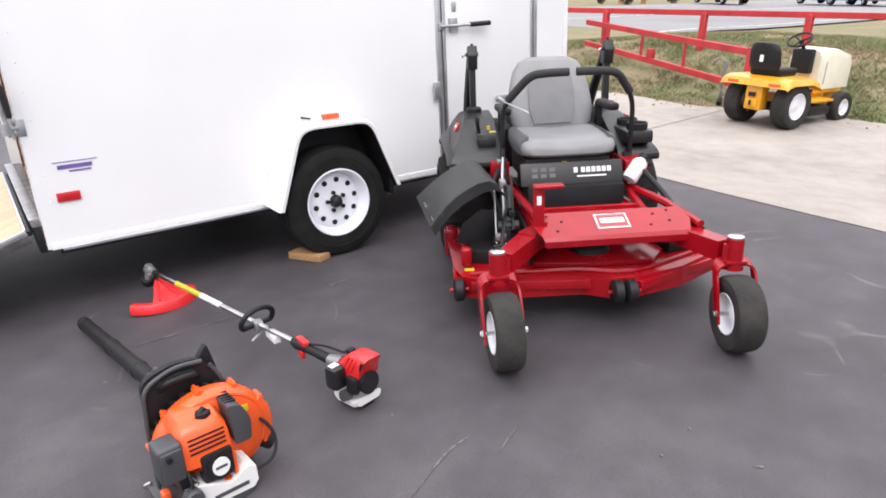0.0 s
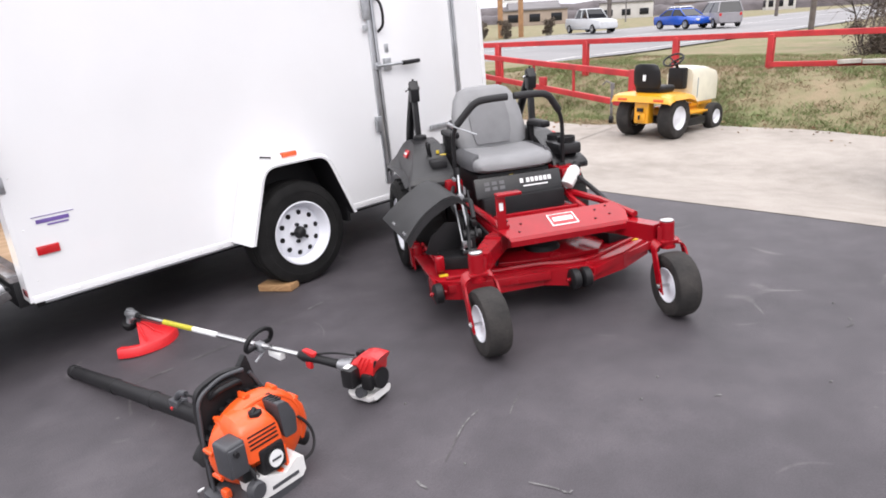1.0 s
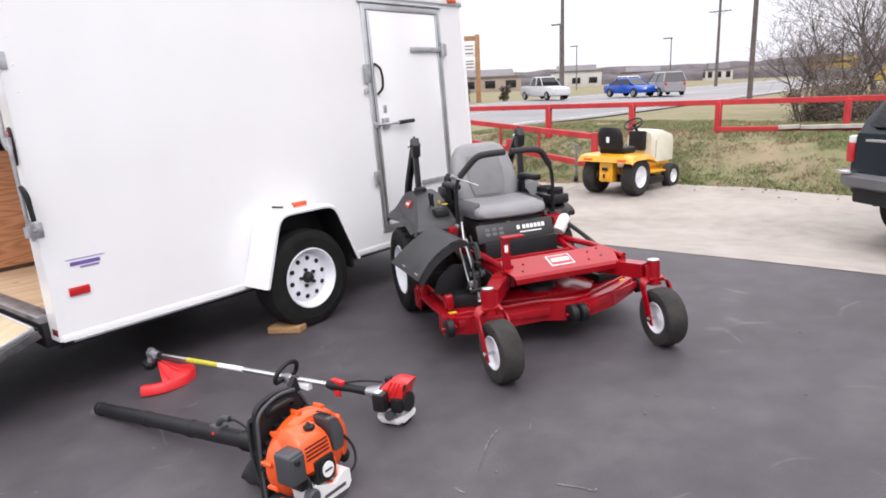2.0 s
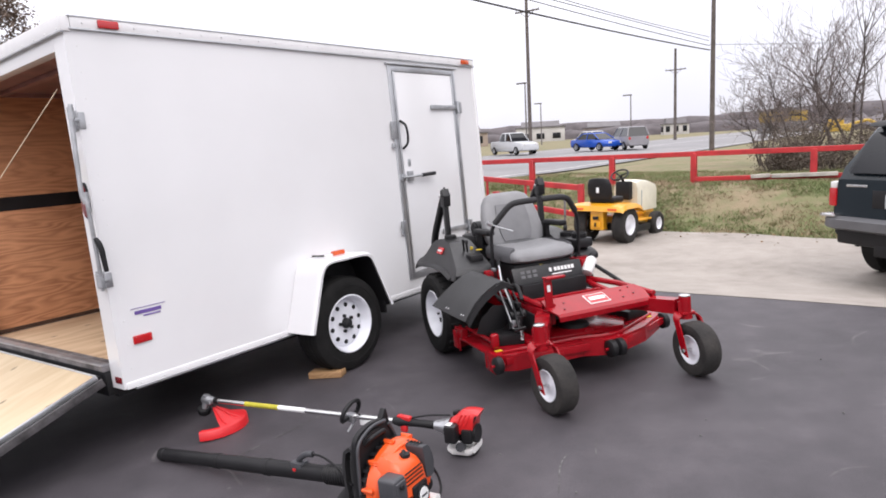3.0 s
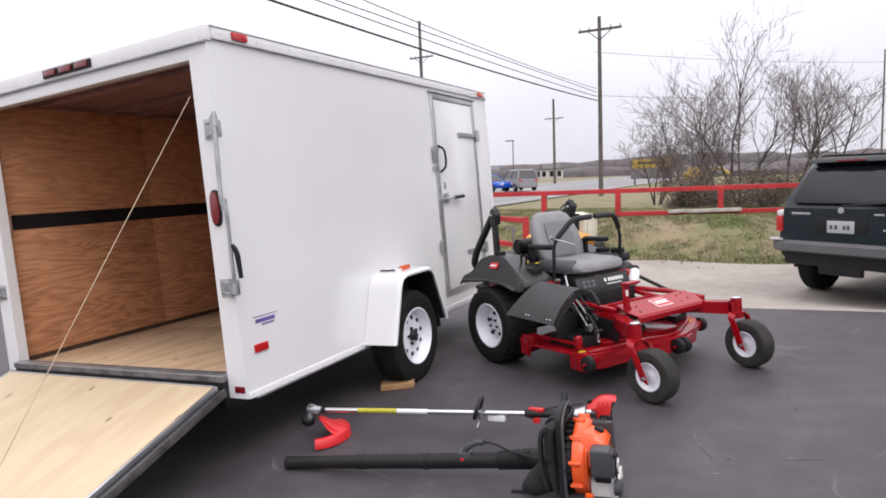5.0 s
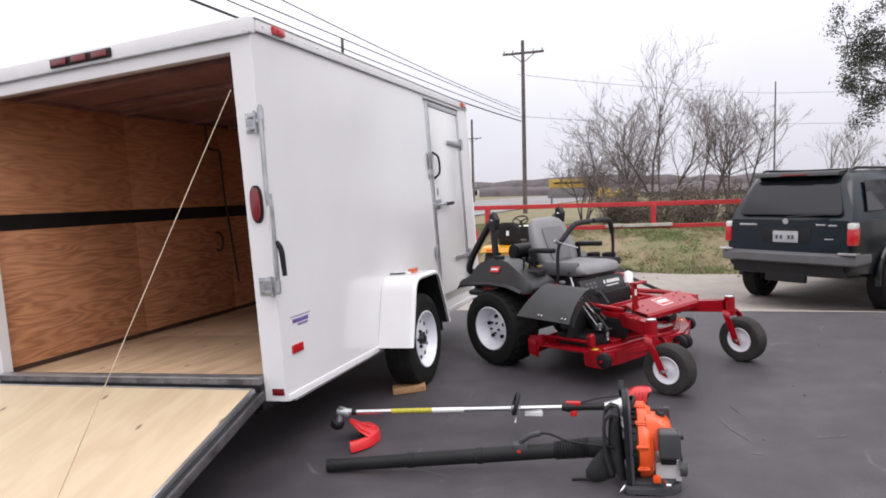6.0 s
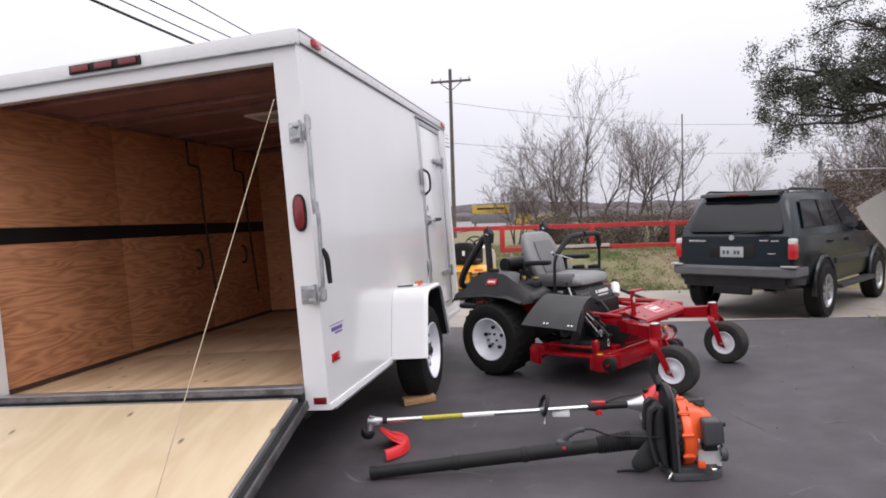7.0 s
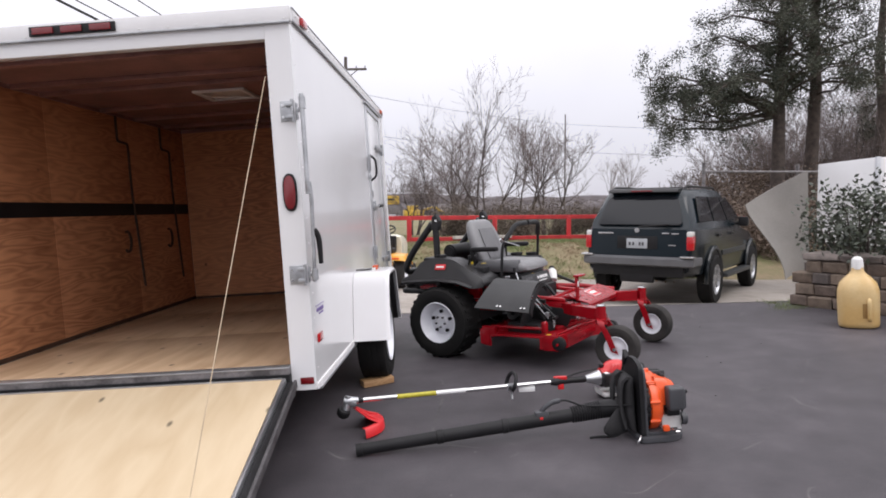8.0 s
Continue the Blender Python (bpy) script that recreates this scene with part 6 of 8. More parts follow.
def car_paint(name, colour, rough=0.25):
    return surface(name, colour, rough, var=0.04, scale=3, grain=40, bump=0.0, coat=0.15, rv=0.03, spec=0.35)


CAR_GLASS = glass("tinted_car_glass", (0.012, 0.013, 0.016))
CAR_GREY = surface("grey_bumper_plastic", (0.115, 0.115, 0.122), 0.5, var=0.08, grain=120, bump=0.05)
ALLOY = surface("alloy_wheel", (0.45, 0.46, 0.48), 0.3, 0.8, var=0.08)


def body_ring(y, w0, w1, w2, z0, z1, z2):
    """A car section: sill, waist and shoulder half-widths with their heights."""
    half = [(w0 * 0.9, z0), (w0, z0 + 0.05), (w1, z1), (w2, z2 - 0.02), (w2 * 0.93, z2)]
    return [(x, y, z) for x, z in half] + [(-x, y, z) for x, z in reversed(half)]


def car_wheel(t, x, y, r, w, s):
    wh = new("wheel")
    wh.parent = t
    m = pose(x, y, r, 0, 90 * s, 0)
    made("tyre", wh, RUBBER, (lathe, [(r * 0.62, -w * 0.5), (r * 0.9, -w * 0.5), (r, -w * 0.36), (r, w * 0.36), (r * 0.92, w * 0.5), (r * 0.62, w * 0.46), (r * 0.6, 0), (r * 0.62, -w * 0.5)], m, 36))
    made("rim", wh, ALLOY, (lathe, [(r * 0.6, -w * 0.3), (r * 0.63, w * 0.46), (r * 0.58, w * 0.44), (r * 0.52, w * 0.2), (0, w * 0.16)], m, 30), *[(box, (r * 0.31, 0, w * 0.30), (r * 0.55, r * 0.16, 0.03), 0.006, m @ pose(0, 0, 0, 0, 0, 60 * i)) for i in range(6)])


def build_suv():
    t = thing("suv", far_pose(5.80, 0.477, 0.0, -124.3) @ Matrix.Diagonal((0.95, 0.951, 0.968, 1)), "dark green sport utility vehicle parked on concrete", "car")
    PAINT = car_paint("dark_green_car_paint", (0.0085, 0.0155, 0.0215))
    SIDE = car_paint("grey_green_car_paint", (0.010, 0.0135, 0.0165))
    DARKTRIM = surface("dark_grey_trim", (0.035, 0.037, 0.038), 0.5, var=0.1, grain=100, bump=0.05)
    PLATE = surface("dull_plate", (0.42, 0.44, 0.46), 0.5, var=0.08)
    B = lambda x0, x1, y0, y1, z0, z1, bev=0.01: (box, ((x0 + x1) / 2, (y0 + y1) / 2, (z0 + z1) / 2), (x1 - x0, y1 - y0, z1 - z0), bev)
    body = bmesh.new()
    loft(body, [body_ring(*r) for r in ((0.02, 0.74, 0.775, 0.735, 0.50, 0.80, 1.12), (0.12, 0.79, 0.82, 0.785, 0.46, 0.80, 1.14), (0.5, 0.81, 0.84, 0.81, 0.43, 0.80, 1.14), (1.4, 0.82, 0.85, 0.815, 0.42, 0.78, 1.13), (3.0, 0.82, 0.85, 0.81, 0.42, 0.78, 1.11),
                                         (3.25, 0.82, 0.845, 0.77, 0.42, 0.78, 1.08), (4.1, 0.80, 0.82, 0.72, 0.45, 0.76, 1.00), (4.30, 0.74, 0.76, 0.66, 0.50, 0.72, 0.93))])
    part("body", body, SIDE, t, "grey-green lower body", 40)
    cab = bmesh.new()
    def cab_ring(yb, yt, wb, wt, zt):
        return [(wb, yb, 1.10), (wb * 0.99, yb * 0.75 + yt * 0.25, 1.24), (wt + 0.03, yb * 0.12 + yt * 0.88, zt - 0.09), (wt - 0.03, yt, zt), (-wt + 0.03, yt, zt), (-wt - 0.03, yb * 0.12 + yt * 0.88, zt - 0.09), (-wb * 0.99, yb * 0.75 + yt * 0.25, 1.24), (-wb, yb, 1.10)]
    loft(cab, [cab_ring(0.03, 0.30, 0.735, 0.54, 1.645), cab_ring(0.10, 0.42, 0.77, 0.60, 1.70), cab_ring(1.4, 1.4, 0.80, 0.635, 1.725), cab_ring(2.5, 2.15, 0.795, 0.625, 1.70), cab_ring(3.05, 2.36, 0.77, 0.60, 1.66)])
    part("cabin", cab, PAINT, t, "dark green cabin and roof", 40)
    # tailgate
    made("tailgate", t, PAINT, (loft, [[(x, y, z) for x, z in ((0.72, 0.60), (0.735, 0.85), (0.70, 1.13), (-0.70, 1.13), (-0.735, 0.85), (-0.72, 0.60))] for y in (-0.012, 0.05)]), label="dark green tailgate", sharp=30)
    gl = pose(0, 0.165, 1.385, -27.0, 0, 0)
    made("rear_window", t, CAR_GLASS, (prism, rounded_poly([(-0.64, -0.235), (0.64, -0.235), (0.515, 0.225), (-0.515, 0.225)], 0.07), -0.012, 0.012, gl @ pose(0, -0.028, 0, 90, 0, 0), 0.003), label="dark tinted rear window")
    made("wiper", t, BLACK, (tube, [(0.02, -0.035, 1.165), (0.25, -0.015, 1.185), (0.45, 0.0, 1.20)], 0.012, 8))
    made("spoiler", t, BLACK, (loft, [[(x, 0.16, 1.665), (x, 0.20, 1.70), (x, 0.44, 1.725), (x, 0.44, 1.70), (x, 0.26, 1.655)] for x in (-0.52, -0.3, 0.3, 0.52)]), label="black roof spoiler")
    made("high_stop_lamp", t, DARK_LENS, B(-0.16, 0.16, 0.148, 0.165, 1.668, 1.69, 0.003))
    made("plate_recess", t, BLACK, B(-0.30, 0.30, -0.018, -0.008, 0.85, 1.03, 0.004), label="black plate recess")
    reg = made("registration_plate", t, PLATE, B(-0.155, 0.155, -0.026, -0.017, 0.855, 0.995, 0.006), label="white registration plate with plain bars")
    for x in (-0.12, -0.065, 0.03, 0.075):
        made("plate_bar", reg, TOOL_GREY, B(x, x + 0.03, -0.0285, -0.0255, 0.895, 0.945, 0.0))
    made("badge", t, CHROME, (cyl, (0, -0.012, 1.115), (0, -0.022, 1.115), 0.036, 20), label="round chrome badge")
    for x0, x1, z0, z1 in ((-0.60, -0.36, 1.055, 1.08), (0.36, 0.47, 1.065, 1.085), (0.50, 0.60, 1.06, 1.08), (0.46, 0.56, 0.90, 0.915)):
        made("name_bar", t, CHROME, B(x0, x1, -0.017, -0.011, z0, z1, 0.002), label="chrome name plate as a bar")
    made("bumper", t, CAR_GREY, (loft, [[(s * 0.855, y1, z), (s * 0.84, y2, z), (s * 0.70, y3, z), (0, y3 - 0.02, z), (-s * 0.70, y3, z), (-s * 0.84, y2, z), (-s * 0.855, y1, z)] for s, y1, y2, y3, z in ((0.95, 0.34, -0.02, -0.075, 0.605), (0.975, 0.36, -0.045, -0.115, 0.628), (0.975, 0.36, -0.045, -0.12, 0.715), (0.96, 0.34, -0.01, -0.06, 0.742))]), label="grey rear bumper", sharp=30)
    made("under_valance", t, BLACK, B(-0.68, 0.68, -0.03, 0.5, 0.45, 0.63, 0.03), B(-0.25, 0.25, -0.03, 0.05, 0.36, 0.50, 0.02), label="black underbody")
    for s in (1, -1):
        lamp = made("tail_lamp", t, RED_LENS, (box, (s * 0.755, 0.050, 0.940), (0.092, 0.16, 0.20), 0.025, pose(0, 0, 0)), label="red and clear tail lamp")
        made("clear_lens", lamp, CLEAR_LENS, (box, (s * 0.750, 0.052, 1.068), (0.082, 0.155, 0.075), 0.022))
        made("chrome_corner", t, CHROME, (box, (s * 0.74, -0.03, 0.752), (0.19, 0.16, 0.03), 0.012))
        # side windows
        for ya, yb, yt0, yt1 in ((0.30, 1.06, 0.50, 1.08), (1.13, 1.92, 1.14, 1.80), (1.98, 2.88, 1.87, 2.30)):
            P = lambda y, f: Vector((s * (0.804 - 0.118 * f), y, 1.235 + 0.365 * f))
            made("side_window", t, CAR_GLASS, (sheet, [[P(ya, 0), P((ya + yb) / 2, 0), P(yb, 0)], [P((ya + yt0) / 2, 0.5), P((ya + yb + yt0 + yt1) / 4, 0.5), P((yb + yt1) / 2, 0.5)], [P(yt0, 1), P((yt0 + yt1) / 2, 1), P(yt1, 1)]], 0.008 * s), label="tinted side window")
        made("roof_rail", t, BLACK, (tube, rounded([(s * 0.55, 0.42, 1.69), (s * 0.55, 0.52, 1.748), (s * 0.56, 2.0, 1.752), (s * 0.55, 2.12, 1.69)], 0.06), 0.016, 8), label="black roof rail")
        for y in (0.95, 3.62):
            bm = bmesh.new()
            arc = [(0.43 * math.cos(a), 0.43 * math.sin(a)) for a in np.linspace(-0.12, math.pi + 0.12, 18)]
            prism(bm, arc, 0, 0.012, Matrix(((0, 0, s, s * 0.845), (1, 0, 0, y), (0, 1, 0, 0.40), (0, 0, 0, 1))))
            part("wheel_arch", bm, BLACK, t)
            made("arch_flare", t, SIDE, (tube, [(s * 0.858, y + 0.445 * math.cos(a), 0.40 + 0.445 * math.sin(a)) for a in np.linspace(-0.15, math.pi + 0.15, 18)], 0.032, 8), label="dark wheel arch flare")
            car_wheel(t, s * 0.80, y, 0.365, 0.22, s)
        made("running_board", t, DARKTRIM, B(0.80 * s if s > 0 else -0.95, 0.95 if s > 0 else -0.80, 1.42, 3.15, 0.36, 0.42, 0.012), label="dark running board")
        made("door_mirror", t, BLACK, (box, (s * 0.92, 2.62, 1.20), (0.16, 0.10, 0.16), 0.03), (cyl, (s * 0.80, 2.66, 1.16), (s * 0.90, 2.63, 1.18), 0.03, 8), label="black door mirror")
        made("side_moulding", t, DARKTRIM, B(0.846 * s if s > 0 else -0.866, 0.866 if s > 0 else -0.846, 1.45, 3.12, 0.70, 0.78, 0.006))
        for y in (1.22, 2.05):
            made("door_handle", t, BLACK, B(0.835 * s if s > 0 else -0.855, 0.855 if s > 0 else -0.835, y, y + 0.14, 1.0, 1.035, 0.006))
    made("roof_bar", t, BLACK, B(-0.55, 0.55, 1.30, 1.34, 1.742, 1.760, 0.006))
    return t


suv = build_suv()


def street_car(name, m, paint, label, kind="sedan"):
    """A car far down the street: body, glass, four wheels and lamps."""
    t = thing(name, m, label, "car", "cars on the street")
    tall = {"sedan": 1.42, "van": 1.75, "pickup": 1.80, "wagon": 1.65}[kind]
    belt = {"sedan": 0.92, "van": 1.02, "pickup": 1.10, "wagon": 1.0}[kind]
    ln = {"sedan": 4.6, "van": 4.9, "pickup": 5.6, "wagon": 4.6}[kind]
    made("body", t, paint, (loft, [body_ring(*r) for r in ((0.0, 0.70, 0.78, 0.72, 0.34, 0.6, belt - 0.06), (0.15, 0.82, 0.88, 0.82, 0.28, 0.6, belt), (ln * 0.6, 0.84, 0.90, 0.84, 0.26, 0.6, belt), (ln * 0.78, 0.83, 0.88, 0.78, 0.28, 0.6, belt - 0.06), (ln - 0.1, 0.78, 0.82, 0.68, 0.30, 0.55, belt - 0.2), (ln, 0.70, 0.72, 0.60, 0.36, 0.5, belt - 0.3))]), sharp=40)
    y0, y1, y2, y3 = {"sedan": (0.75, 1.45, 2.75, 3.5), "van": (0.06, 0.35, 3.0, 3.95), "pickup": (1.75, 2.0, 3.25, 3.9), "wagon": (0.08, 0.45, 2.7, 3.4)}[kind]
    g = bmesh.new()
    vs = [(0.82, y0, belt - 0.02), (0.80, y3, belt - 0.02), (-0.80, y3, belt - 0.02), (-0.82, y0, belt - 0.02)], [(0.64, y1, tall - 0.06), (0.63, y2, tall - 0.06), (-0.63, y2, tall - 0.06), (-0.64, y1, tall - 0.06)]
    loft(g, vs)
    part("windows", g, CAR_GLASS, t, "dark car windows", 30)
    made("roof", t, paint, (loft, [[(0.645, y1 - 0.02, tall - 0.065), (0.635, y2 + 0.02, tall - 0.065), (-0.635, y2 + 0.02, tall - 0.065), (-0.645, y1 - 0.02, tall - 0.065)], [(0.56, y1 + 0.06, tall), (0.56, y2 - 0.08, tall), (-0.56, y2 - 0.08, tall), (-0.56, y1 + 0.06, tall)]]), sharp=30)
    for s in (1, -1):
        for (xa, ya, za), (xb, yb, zb) in (((0.83, y0, belt), (0.65, y1, tall - 0.06)), ((0.81, y3, belt), (0.64, y2, tall - 0.06)), ((0.83, (y0 + y3) / 2, belt), (0.645, (y1 + y2) / 2, tall - 0.06))):
            made("pillar", t, paint, (tube, [(s * xa, ya, za), (s * xb, yb, zb)], 0.035, 6))
        for y in (0.85, ln - 0.95):
            car_wheel(t, s * 0.80, y, 0.33, 0.22, s)
        made("head_lamp", t, CLEAR_LENS, (box, (s * 0.55, ln - 0.03, belt - 0.30), (0.25, 0.1, 0.14), 0.02))
        made("tail_lamp", t, RED_LENS, (box, (s * 0.68, 0.02, belt - 0.16), (0.16, 0.08, 0.2), 0.02))
    return t


SILVER = car_paint("silver_car_paint", (0.50, 0.51, 0.53))
street_car("pickup_truck", far_pose(47.0, 31.2, 0.25, 150), SILVER, "silver pickup truck driving on the street", "pickup")
street_car("blue_sedan", far_pose(49.0, 24.6, 0.25, 155), car_paint("blue_car_paint", (0.01, 0.07, 0.40)), "bright blue sedan driving on the street")
street_car("minivan", far_pose(47.0, 18.6, 0.25, -50), car_paint("taupe_car_paint", (0.28, 0.27, 0.29)), "grey minivan driving on the street", "van")
street_car("white_sedan", far_pose(66.0, 30.2, 0.2, -35), car_paint("white_car_paint", (0.70, 0.71, 0.73)), "white sedan driving on the street", "wagon")


# ---- lawn tractor ----
def build_tractor():
    t = thing("lawn_tractor", far_pose(7.93, 4.335, 0.0, -95.0) @ pose(0, 0, 0, -1.5, 0, 0) @ Matrix.Diagonal((0.93, 1, 1, 1)), "yellow and cream lawn tractor with black seat", "lawn tractor")
    YEL = surface("yellow_tractor_paint", (0.78, 0.36, 0.015), 0.35, var=0.08, scale=5, grain=50, bump=0.03, coat=0.3)
    CREAM = surface("cream_tractor_paint", (0.72, 0.69, 0.56), 0.38, var=0.06, scale=5, grain=50, coat=0.2)
    BLUEGREY = surface("blue_grey_stripe", (0.16, 0.22, 0.30), 0.4, var=0.08)
    for s in (1, -1):
        for y, x, r, w, rr in ((0, 0.35, 0.28, 0.22, 0.150), (1.10, 0.34, 0.195, 0.15, 0.098)):
            wh = new("wheel")
            wh.parent = t
            m = pose(s * x, y, r, 0, 90 * s, 0)
            fat_tyre(wh, m, r, w, rr, 0.035)
    # rear fenders as one moulding
    fd = bmesh.new()
    rows = []
    for x in (-0.49, -0.46, -0.30, 0.30, 0.46, 0.49):
        drop = 0.07 if abs(x) > 0.47 else 0.012 if abs(x) > 0.4 else 0
        rows.append([(x, -0.33, 0.50 - drop * 0.3), (x, -0.31, 0.575 - drop), (x, -0.20, 0.60 - drop), (x, 0.15, 0.60 - drop), (x, 0.32, 0.55 - drop), (x, 0.40, 0.46 - drop)])
    sheet(fd, rows, 0.014)
    fender = part("rear_fender", fd, YEL, t, "yellow rear fender with red lamps", 50)
    for s in (1, -1):
        made("rear_lamp", fender, AMBER_LENS, (box, (s * 0.30, -0.335, 0.535), (0.16, 0.02, 0.035), 0.008))
    made("rear_frame", t, YEL, (box, (0, -0.22, 0.36), (0.24, 0.14, 0.30), 0.02), (box, (0, -0.30, 0.30), (0.16, 0.03, 0.10), 0.008), (box, (0, 0.5, 0.34), (0.34, 0.9, 0.10), 0.02), label="yellow rear frame plate")
    made("tow_plate", t, BLACK_STEEL, (box, (0, -0.32, 0.40), (0.10, 0.02, 0.05), 0.005), (cyl, (0, -0.34, 0.27), (0, -0.34, 0.33), 0.015, 8))
    for s in (1, -1):
        made("foot_board", t, YEL, (box, (s * 0.27, 0.62, 0.30), (0.20, 0.55, 0.03), 0.01))
    made("mid_deck", t, BLACK_STEEL, (box, (0, 0.58, 0.18), (0.8, 0.45, 0.12), 0.04))
    made("seat_cushion", t, BLACK, (box, (0, 0.02, 0.66), (0.44, 0.36, 0.10), 0.04, None, 3), label="black vinyl seat")
    bk = bmesh.new()
    loft(bk, [[(w * math.copysign(abs(math.cos(a)) ** 0.5, math.cos(a)), y + 0.05 * math.sin(a), z) for a in np.linspace(0, 2 * math.pi, 16, endpoint=False)] for z, w, y in ((0.68, 0.20, -0.16), (0.75, 0.225, -0.18), (0.90, 0.215, -0.205), (0.98, 0.18, -0.22), (1.0, 0.12, -0.22))])
    sb = part("seat_back", bk, BLACK, t, "black vinyl seat back", 60)
    made("seat_label", sb, LABEL_WHITE, (box, (0.0, -0.262, 0.82), (0.05, 0.004, 0.08), 0.0))
    hood = bmesh.new()
    loft(hood, [[(w, y, 0.42), (w, y, zt - 0.10), (w * 0.85, y, zt - 0.02), (w * 0.5, y, zt), (-w * 0.5, y, zt), (-w * 0.85, y, zt - 0.02), (-w, y, zt - 0.10), (-w, y, 0.42)] for y, w, zt in ((0.66, 0.22, 0.90), (0.80, 0.225, 0.93), (1.15, 0.215, 0.90), (1.40, 0.205, 0.84), (1.47, 0.17, 0.78))])
    part("hood", hood, CREAM, t, "cream painted hood", 40)
    for s in (1, -1):
        made("hood_stripe", t, BLUEGREY, (box, (s * 0.224, 1.00, 0.765), (0.012, 0.56, 0.028), 0.002, pose(0, 0, 0, 0, 0, 1.0 * s)))
        made("hood_seam", t, BLUEGREY, (box, (s * 0.224, 0.80, 0.62), (0.010, 0.014, 0.28), 0.002), (box, (s * 0.222, 1.02, 0.485), (0.010, 0.46, 0.012), 0.002, pose(0, 0, 0, 0, 0, 1.0 * s)))
        for i in range(6):
            made("hood_louvre", t, TOOL_GREY, (box, (s * 0.222, 1.16 + 0.03 * i, 0.60), (0.010, 0.010, 0.14), 0.0, pose(0, 0, 0, 0, 0, 1.0 * s)))
        made("side_skirt", t, YEL, (box, (s * 0.19, 0.98, 0.40), (0.03, 0.60, 0.07), 0.01))
    made("dash", t, BLACK, (box, (0, 0.60, 0.76), (0.26, 0.14, 0.30), 0.03), (cyl, (0, 0.58, 0.90), (0, 0.48, 1.0), 0.025, 10), label="black dashboard")
    sw = pose(0, 0.45, 1.02, 32, 0, 0)
    made("steering_wheel", t, BLACK, (tube, [sw @ Vector((0.145 * math.cos(a), 0.145 * math.sin(a), 0)) for a in np.linspace(0, 2 * math.pi, 28, endpoint=False)], 0.014, 8, True, True), *[(tube, [sw @ Vector((0, 0, -0.02)), sw @ Vector((0.14 * math.cos(a), 0.14 * math.sin(a), 0))], 0.012, 6) for a in (0.5, 2.6, 4.7)], label="black steering wheel")
    made("front_axle", t, YEL, (box, (0, 1.10, 0.24), (0.5, 0.06, 0.06), 0.01), (box, (0, 1.15, 0.34), (0.3, 0.4, 0.16), 0.02))
    return t


tractor = build_tractor()

# a leaning jack stand by the rail
jk = thing("hitch_jack", far_pose(8.75, 5.45, 0.0, 20), "small dark steel jack leaning by the red rail", "jack")
made("shaft", jk, FRAME_GREY, (tube, [(0.0, 0, 0.05), (-0.03, 0.0, 0.35), (0.03, 0.0, 0.62)], 0.02, 8))
made("wheel", jk, BLACK, (cyl, (-0.02, -0.03, 0.06), (-0.02, 0.03, 0.06), 0.06, 14))
made("crank", jk, FRAME_GREY, (tube, [(0.03, 0, 0.62), (0.03, 0.10, 0.66), (0.03, 0.16, 0.60)], 0.012, 8), (box, (0.03, 0.0, 0.58), (0.06, 0.06, 0.10), 0.01))

# ---- red pipe fence ----
FENCE_RED = surface("faded_red_fence_paint", (0.50, 0.028, 0.032), 0.5, var=0.12, scale=4, grain=30, bump=0.1, tint=(0.36, 0.02, 0.025))
FENCE_WHITE = surface("bare_pale_board", (0.50, 0.46, 0.42), 0.8, var=0.15, scale=5, grain=40, bump=0.15)


def fence_line(y):
    return 13.3 - 0.29 * y


fence = thing("fence", FAR, "faded red steel rail fence along the lawn", "fence")
ys = [17.5, 15.4, 13.3, 11.2, 9.3, 7.45, 5.78, 4.22, 2.155, 0.25, -1.6, -3.6, -5.6]
for i, y in enumerate(ys):
    x = fence_line(y)
    b = berm(x, y)
    made("post", fence, FENCE_RED, (box, (x, y, (1.17 + b - 0.10) / 2), (0.11, 0.11, 1.17 - b + 0.10), 0.01, None, 1))
    if i:
        y0 = ys[i - 1]
        for z, h in ((1.16, 0.10),):
            bm = bmesh.new()
            bar_between(bm, (fence_line(y0), y0, z), (x, y, z), 0.075, h)
            part("rail", bm, FENCE_RED, fence)
        if y < 4.0:
            bm = bmesh.new()
            b0 = berm(fence_line(y0), y0)
            bar_between(bm, (fence_line(y0) - 0.04, y0, b0 + 0.05), (x - 0.04, y, b + 0.05), 0.08, 0.09)
            part("low_rail", bm, FENCE_RED, fence)
for a, b in (((12.48, 2.85), (12.38, 3.18)), ((12.79, 1.75), (12.48, 2.83))):
    bm = bmesh.new()
    bar_between(bm, (a[0] - 0.12, a[1], berm(*a) + 0.09), (b[0] - 0.12, b[1], berm(*b) + 0.075), 0.10, 0.07)
    solo("fallen_board", bm, FENCE_WHITE, FAR, "pale bare board lying along the fence", "board", "boards by the fence")

rail = thing("gate_rail", FAR, "red two-bar barrier running down to the concrete", "barrier")
ga, gb_ = (9.30, 5.40), (10.55, 9.75)
bm = bmesh.new()
bar_between(bm, (*ga, 0.72), (*gb_, 0.93), 0.06, 0.10)
part("top_bar", bm, FENCE_RED, rail)
bm = bmesh.new()
bar_between(bm, (*ga, 0.22), (*gb_, 0.52), 0.06, 0.10)
part("bottom_bar", bm, FENCE_RED, rail)
made("end_post", rail, FENCE_RED, (box, (ga[0], ga[1], 0.48), (0.09, 0.10, 0.62), 0.008))
for f in (0.32, 0.58, 0.82):
    x, y = ga[0] + (gb_[0] - ga[0]) * f, ga[1] + (gb_[1] - ga[1]) * f
    made("upright", rail, FENCE_RED, (box, (x, y, 0.47 + 0.25 * f), (0.04, 0.04, 0.52), 0.006))
